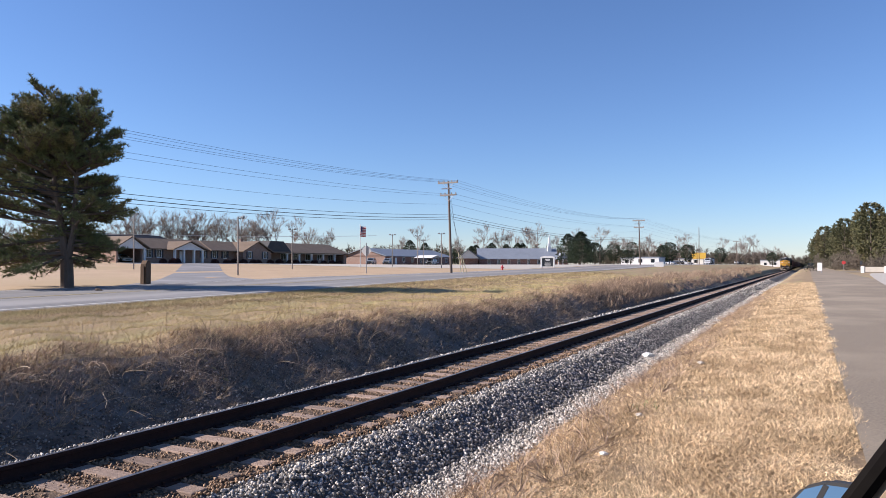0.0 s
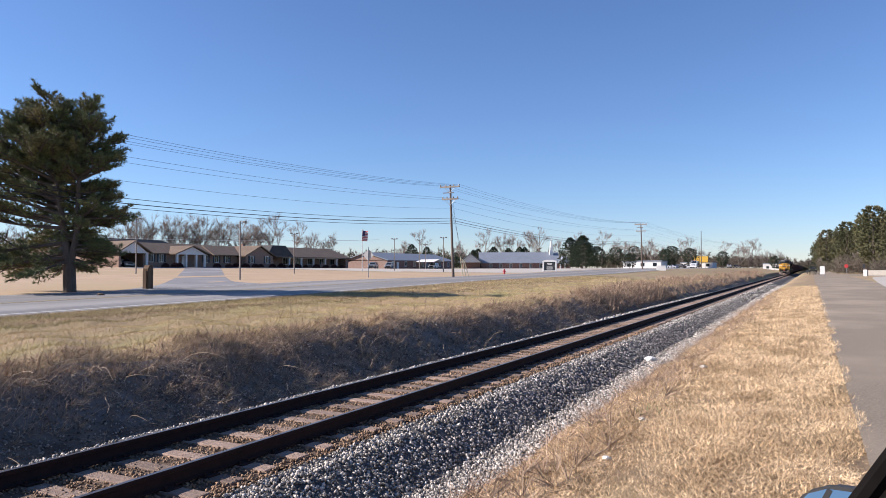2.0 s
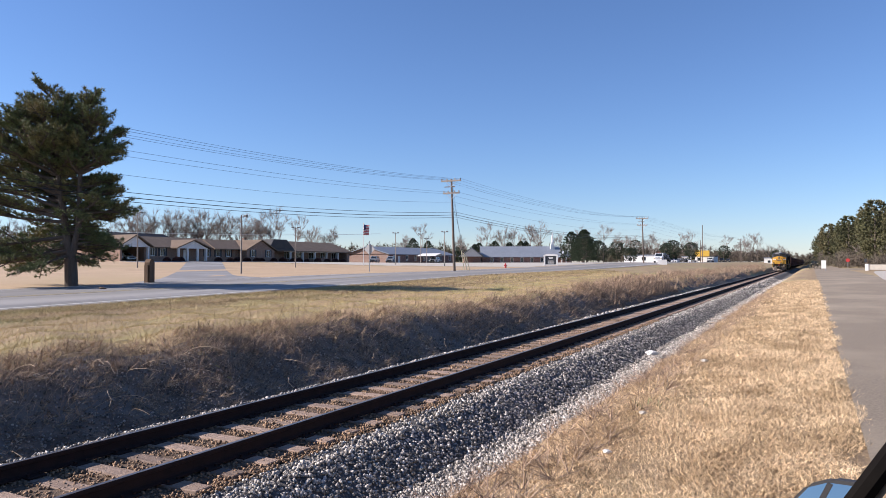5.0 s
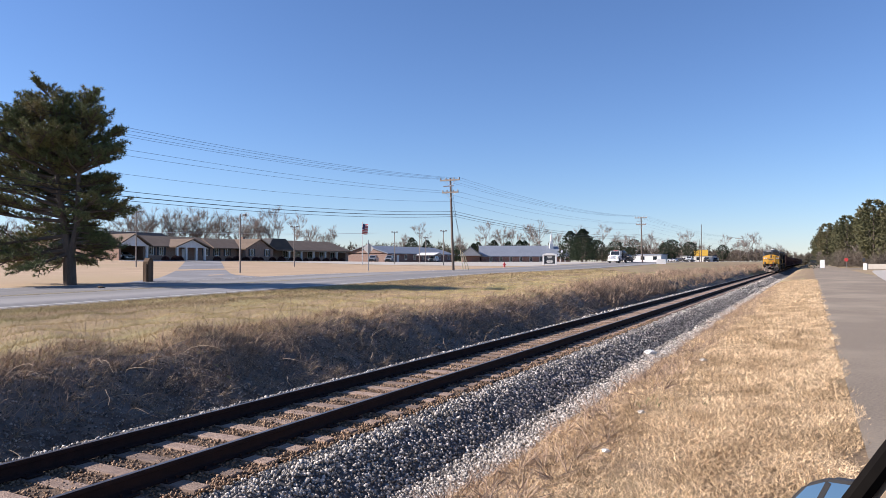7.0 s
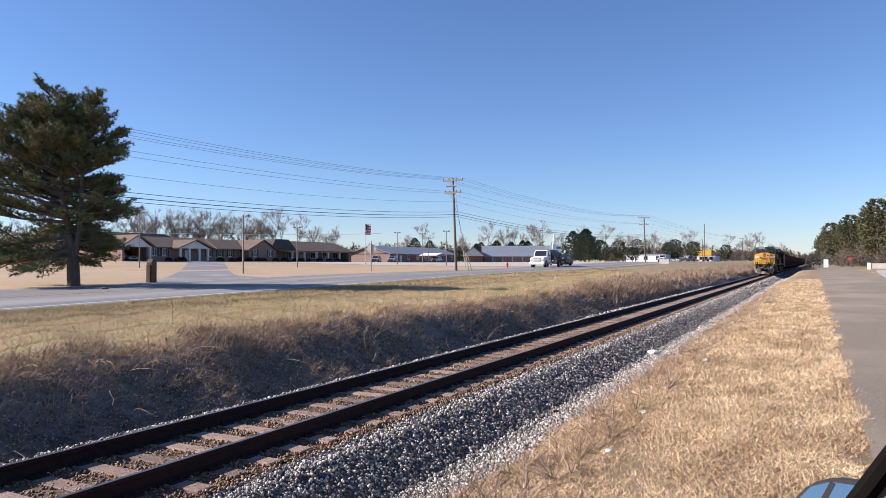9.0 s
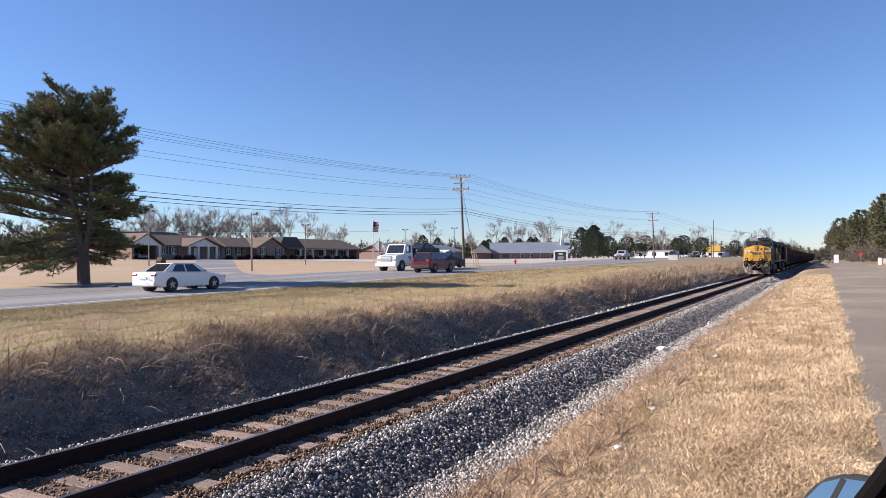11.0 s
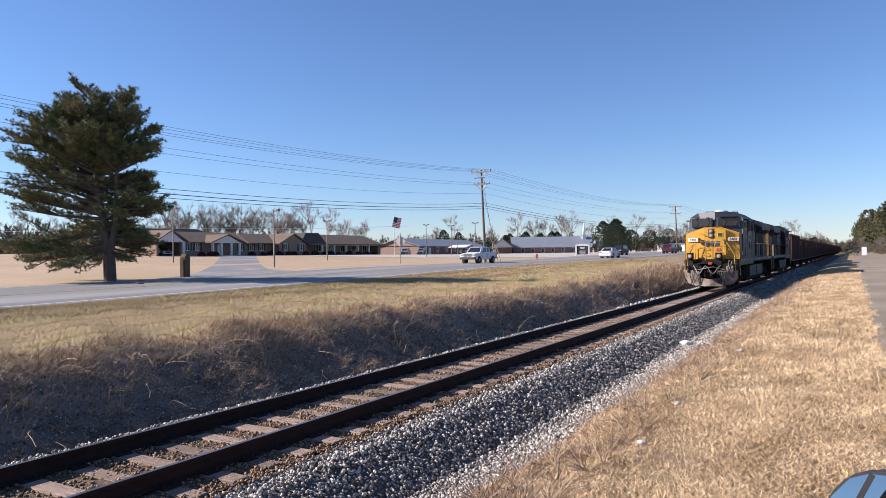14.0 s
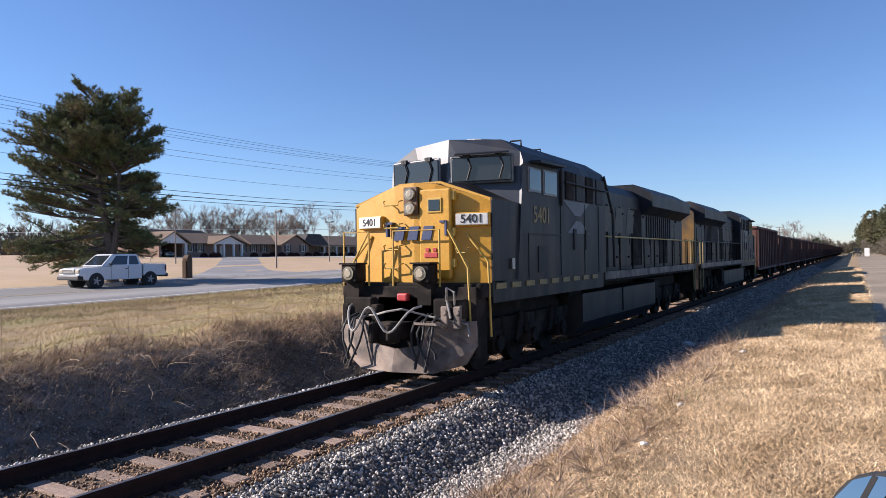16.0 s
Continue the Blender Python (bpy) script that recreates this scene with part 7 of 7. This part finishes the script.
# ---- grass and weeds ----
def lawn_of(name, label, x0, x1, bands, material, lean, up, seed, mask=None, short=False):
    """Blades over x0..x1 in bands of (y0, y1, per square metre, length, width)."""
    g = np.random.default_rng(seed)
    vs, fs, k = [], [], 0
    for y0, y1, dens, ln, w in bands:
        n = int((x1 - x0) * (y1 - y0) * dens)
        x, y = g.uniform(x0, x1, n), g.uniform(y0, y1, n)
        if mask is not None:
            keep = mask(x, y, g)
            x, y = x[keep], y[keep]
            n = len(x)
        p = np.stack([x, y, ground_z(x, y) + (0.004 if short else -0.01)], 1)
        d = np.stack([lean[0] + g.normal(0, 0.8, n), lean[1] + g.normal(0, 0.8, n), up * g.uniform(0.5, 1.5, n)], 1)
        d /= np.linalg.norm(d, axis=1, keepdims=True)
        s = np.cross(d, g.normal(size=(n, 3)))
        s /= np.linalg.norm(s, axis=1, keepdims=True)
        l, ww = ln * g.uniform(0.5, 1.4, (n, 1)), w * g.uniform(0.6, 1.3, (n, 1))
        if short:
            v = np.stack([p - s * ww, p + s * ww, p + d * l], 1).reshape(-1, 3)
            vs.append(v)
            fs.append(np.arange(3 * n).reshape(-1, 3) + k)
            k += 3 * n
            continue
        mid = p + d * l * 0.6
        tip = p + d * l - np.array([0, 0, 1.0]) * l * 0.08
        v = np.stack([p - s * ww, p + s * ww, mid + s * ww * 0.7, mid - s * ww * 0.7, tip], 1).reshape(-1, 3)
        i = np.arange(n)[:, None] * 5 + k
        f = np.concatenate([i + [0, 1, 2], i + [0, 2, 3], i + [3, 2, 4]], 0)
        vs.append(v)
        fs.append(f)
        k += 5 * n
    return tagged(arrays(name, np.concatenate(vs), np.concatenate(fs), material), label, "grass", kind="stuff")


lawn_of("verge_grass", "mown straw-coloured dormant grass beside the access road", -2.3, 0.42, [(3.4, 8, 13000, 0.042, 0.0030), (8, 14, 6500, 0.05, 0.0042), (14, 26, 2600, 0.07, 0.006), (26, 60, 600, 0.09, 0.012)], M_GRASS, (0.1, -0.2), 0.5, 81,
        lambda x, y, g: x < 0.34 + 0.09 * np.sin(y * 1.9) + 0.06 * np.sin(y * 5.3) + g.normal(0, 0.05, len(x)), True)
M_STRAW = mat("long_straw", (0.47, 0.325, 0.205), (0.33, 0.23, 0.15), 1.0, 0.9, island=0.4)
lawn_of("long_dry_grass", "long flattened dry grass on the ballast's edge", -2.95, -1.55, [(3.5, 10, 900, 0.24, 0.0022), (10, 20, 480, 0.28, 0.0032), (20, 60, 130, 0.32, 0.007)], M_STRAW, (0.45, -0.35), 0.22, 82,
        lambda x, y, g: g.uniform(0, 1, len(x)) < 0.55 + 0.45 * np.sin(y * 1.1 + 2 * np.sin(x * 2)))
lawn_of("field_grass", "patchy green and tan grass between road and railway", -27.1, -11.4, [(3, 20, 300, 0.09, 0.0045), (20, 40, 170, 0.10, 0.007), (40, 90, 50, 0.13, 0.014)], M_FIELD, (0.1, 0.0), 0.9, 83, None, True)
lawn_of("bank_weeds", "tall dead brown weeds on the railway bank", -12.5, -10.2, [(3, 16, 520, 0.25, 0.0032), (16, 32, 320, 0.28, 0.005), (32, 62, 140, 0.34, 0.009)], M_WEED, (0.45, -0.1), 0.9, 84,
        lambda x, y, g: g.uniform(0, 1, len(x)) < np.clip(0.45 + 0.6 * np.sin(y * 0.8 + x) * np.sin(y * 0.37) + 0.3 * (x < -11.3), 0.04, 1))
lawn_of("ditch_weeds", "sparse dead weeds hanging over the gravel bank", -10.6, -9.2, [(3, 30, 150, 0.3, 0.0035), (30, 60, 50, 0.35, 0.008)], M_STRAW, (0.3, 0.0), 0.5, 85,
        lambda x, y, g: g.uniform(0, 1, len(x)) < np.clip(np.sin(y * 1.3) * np.sin(y * 0.31 + 1), 0.05, 1))
lawn_of("seed_stems", "thin upright dead stems along the bank's top", -13.2, -11.2, [(3, 60, 7, 0.85, 0.004)], M_WEED, (0.05, 0.0), 2.4, 86)
lawn_of("green_tufts", "small green weeds in the dry grass", -2.2, 0.2, [(3, 30, 60, 0.09, 0.005)], mat("green_weed", (0.12, 0.17, 0.05), (0.09, 0.13, 0.04), 3.0, 0.8, island=0.4), (0, 0), 0.8, 87,
        lambda x, y, g: (np.hypot(x + 1.3, (y - 7.6) * 0.7) < 0.45) | (np.hypot(x + 1.0, (y - 19) * 0.4) < 0.7) | (np.hypot(x + 0.9, y - 13.5) < 0.3))


def tufts(name, label, xs, ys, n, count, length, width, lean, material, seed, rise=0.75):
    """Clumps of long blades that fall over from one foot."""
    g = np.random.default_rng(seed)
    x, y = g.uniform(*xs, n), ys[0] + (ys[1] - ys[0]) * g.uniform(0, 1, n) ** 1.6
    p = np.stack([x, y, ground_z(x, y)], 1)
    d = np.stack([lean + g.normal(0, 0.5, n), g.normal(0, 0.5, n), rise + 0 * x], 1)
    v, f = blades(p, d, count, length, width, 0.55, seed)
    return tagged(arrays(name, v, f, material), label, "grass", kind="stuff")


M_MATTED = mat("matted_pinkish_straw", (0.50, 0.365, 0.26), (0.27, 0.19, 0.135), 2.0, 0.9, island=0.55)
M_PALE = mat("pale_dead_grass", (0.52, 0.40, 0.27), (0.36, 0.26, 0.17), 1.0, 0.9, island=0.5)
tufts("bank_tufts", "pale dead grass tufts hanging down the bank", (-11.6, -9.3), (3, 45), 620, 34, 0.30, 0.0026, 0.6, M_PALE, 95, 0.45)
tufts("bank_top_tufts", "russet dead grass tufts along the bank's top", (-12.6, -11.0), (3, 60), 700, 34, 0.27, 0.0032, 0.3, M_WEED, 96, 0.6)
tufts("ballast_edge_tufts", "flattened straw tufts on the ballast's edge", (-2.75, -1.5), (3.6, 40), 560, 26, 0.27, 0.0035, 0.3, M_MATTED, 97, 0.22)

M_COARSE = mat("coarse_brown_grass", (0.42, 0.30, 0.175), (0.26, 0.19, 0.11), 0.7, 0.9, island=0.5, c=(0.31, 0.26, 0.12), big=0.5, stretch=(1, 0.25, 1))
lawn_of("road_verge_grass", "coarse brown clumped grass beside the highway", -26.9, -20.6, [(3, 26, 210, 0.13, 0.007), (26, 50, 110, 0.15, 0.011), (50, 95, 36, 0.18, 0.02)], M_COARSE, (0.1, 0.0), 0.7, 88,
        lambda x, y, g: g.uniform(0, 1, len(x)) < np.clip(0.62 + 0.5 * np.sin(x * 2.3 + 0.15 * y) * np.sin(y * 0.5 + x) - 0.16 * np.clip(x + 23.0, 0, 3), 0, 1), True)


def dead_twigs(n, seed):
    """Pale bent stems lying and hanging on the bank."""
    g = np.random.default_rng(seed)
    bm = bmesh.new()
    for _ in range(n):
        x, y = g.uniform(-12.2, -9.5), 4 + 40 * g.uniform() ** 1.5
        p = Vector((x, y, float(ground_z(x, y)) + 0.05))
        d = Vector((g.normal(0.5, 0.5), g.normal(0, 0.7), g.uniform(0.1, 0.9))).normalized()
        pts, step = [p], g.uniform(0.09, 0.2)
        for _k in range(5):
            p = p + d * step
            p.z = max(p.z, float(ground_z(p.x, p.y)) + 0.03)
            d = (d + Vector((g.normal(0.1, 0.25), g.normal(0, 0.25), -0.22))).normalized()
            pts.append(p)
        tube(bm, pts, 0.0025 + 0.003 * g.uniform(), 4)
    return tagged(part("dead_twigs", bm, M_PALE), "pale bent dead stems on the dark bank", "twigs", kind="stuff")


dead_twigs(150, 98)

# ---- ballast stones ----
def stones(name, label, x0, x1, bands, material, zs, seed, flat=0.75):
    g = np.random.default_rng(seed)
    unit = np.array([(a, b, c) for a in (-1, 1) for b in (-1, 1) for c in (-1, 1)], float) * 0.58
    tri = np.array([(0, 1, 3), (0, 3, 2), (4, 6, 7), (4, 7, 5), (0, 4, 5), (0, 5, 1), (2, 3, 7), (2, 7, 6), (0, 2, 6), (0, 6, 4), (1, 5, 7), (1, 7, 3)])
    vs, fs, k = [], [], 0
    for y0, y1, dens, size in bands:
        n = int((x1 - x0) * (y1 - y0) * dens)
        x, y = g.uniform(x0, x1, n), g.uniform(y0, y1, n)
        z = (zs(x, y) if callable(zs) else np.interp(x, *zs)) + g.uniform(-0.3, 0.45, n) * size
        q = g.normal(size=(n, 4))
        q /= np.linalg.norm(q, axis=1, keepdims=True)
        w, a, b, c = q.T
        R = np.stack([np.stack([1 - 2 * (b * b + c * c), 2 * (a * b - w * c), 2 * (a * c + w * b)], -1), np.stack([2 * (a * b + w * c), 1 - 2 * (a * a + c * c), 2 * (b * c - w * a)], -1),
                      np.stack([2 * (a * c - w * b), 2 * (b * c + w * a), 1 - 2 * (a * a + b * b)], -1)], 1)
        s = size * 0.55 * g.uniform(0.55, 1.35, (n, 1, 1)) * g.uniform(0.6, 1.25, (n, 1, 3))
        v = unit[None] * (1 + 0.35 * g.uniform(-1, 1, (n, 8, 3))) * s
        v = np.einsum("nij,nkj->nki", R, v) + np.stack([x, y, z], -1)[:, None]
        vs.append(v.reshape(-1, 3))
        fs.append((tri[None] + (np.arange(n) * 8 + k)[:, None, None]).reshape(-1, 3))
        k += 8 * n
    return tagged(arrays(name, np.concatenate(vs), np.concatenate(fs), material), label, "gravel", kind="stuff")


BX, BZ = [p[0] for p in BED], [p[1] for p in BED]
stones("ballast_stones", "loose grey crushed ballast stones", -5.55, -2.72, [(2.2, 9, 760, 0.045), (9, 16, 480, 0.048), (16, 30, 340, 0.052), (30, 62, 120, 0.08), (62, 120, 30, 0.14)], M_STONE, (BX, BZ), 91)
stones("shoulder_stones", "pale ballast stones on the far shoulder", -9.6, -8.3, [(3, 14, 330, 0.046), (14, 30, 180, 0.058), (30, 70, 90, 0.11)], M_STONE, (BX, BZ), 92)
stones("rail_bed_stones", "rust-brown gravel between the ties", -8.2, -5.5, [(3, 12, 420, 0.036), (12, 30, 170, 0.046)], M_RUSTSTONE, ([-9, -5], [-0.203, -0.203]), 93)
stones("bank_gravel", "grey gravel washed over the bank", -11.3, -9.3, [(3, 16, 260, 0.036), (16, 36, 110, 0.05)], M_GRAVEL, lambda x, y: ground_z(x, y) + 0.028, 94)


def litter(name, label, x, y, s, material, z=None):
    t = thing(name, label, "litter", m=pose(x, y, float(ground_z(x, y)) + 0.03 if z is None else z))
    bm = bmesh.new()
    bmesh.ops.create_icosphere(bm, subdivisions=2, radius=1)
    for v in bm.verts:
        v.co *= 1 + 0.35 * math.sin(v.co.x * 7 + v.co.y * 5) * math.cos(v.co.z * 6)
        v.co.x *= s
        v.co.y *= s * 0.75
        v.co.z *= s * 0.5
    part("crumple", bm, material, t)


litter("plastic_bag", "crumpled white plastic scrap on the ballast's edge", -4.3, 21.9, 0.17, M_SIGNW, -0.56)
litter("paper_scrap", "small pale paper scrap in the dry grass", -1.45, 5.6, 0.032, M_SIGNW)
litter("paper_scrap", "small pale crumpled scrap in the dry grass", -1.44, 6.9, 0.036, M_CONC)
litter("paper_scrap", "tiny pale scrap lying in straw", -1.42, 11.1, 0.05, M_CONC)
litter("road_debris", "small brown debris lying on the highway", -36.5, 27.5, 0.22, M_WOODY)


# ---- motion ----
def motions():
    for t, y, turn in TRAIN:
        walk(t, [(0, pose(TRACK, 267.2 + y, 0, 0, 0, turn)), (16, pose(TRACK, 11.2 + y, 0, 0, 0, turn))])
    # the leading locomotive's wheels turn once in 3.33 m
    for t, wheels in WHEELS[:1]:
        for ob, r in wheels:
            x, y, z = ob.location
            walk(ob, [(k / 30, pose(x, y, z, math.degrees(16.0 * k / 30 / r))) for k in range(481)])
    for t, wheels, lane_x, way, rows, back, lift, tip in MOVERS:
        turn = 0 if way > 0 else 180
        keys = []
        for k in range(33):
            s = k * 0.5
            y = float(np.interp(s, [a for a, _ in rows], [b for _, b in rows]))
            keys.append((s, pose(lane_x * K, y * K + back * way, road_z(y * K + back * way, lane_x * K) + 0.025 + lift, -tip, 0, turn)))
        if tip:
            keys = [(s, Matrix.Translation((0, 0, 0.60)) @ m) for s, m in keys]
        walk(t, keys)
        if t in (white_truck, truck, white_car):
            for ob in wheels:
                x, y, z = ob.location
                walk(ob, [(11 + k / 30, pose(x, y, z, math.degrees(24.0 * k / 30 / z))) if k else (0, pose(x, y, z)) for k in range(151)])

    # the flag hangs, then fills and lifts in the wind
    # seconds, heading of the first fold, droop, turn of the second fold against it
    hang = [(0, 92, 6, -80), (2, 84, 8, -86), (4, 95, 6, -78), (7, 86, 8, -84), (9, 93, 5, -80), (11, 85, 8, -84), (12.5, 88, 8, -70), (13.4, 62, 12, -50), (14, 42, 14, -24), (14.7, 30, 12, 22), (15.3, 44, 14, -22), (16, 34, 12, 18)]
    walk(FLAG[0], [(t, pose(0.05, 0, 9.15, 0, d, z)) for t, z, d, _ in hang])
    walk(FLAG[1], [(t, pose(0.72, 0, 0, 0, 0, w)) for t, z, d, w in hang])


motions()
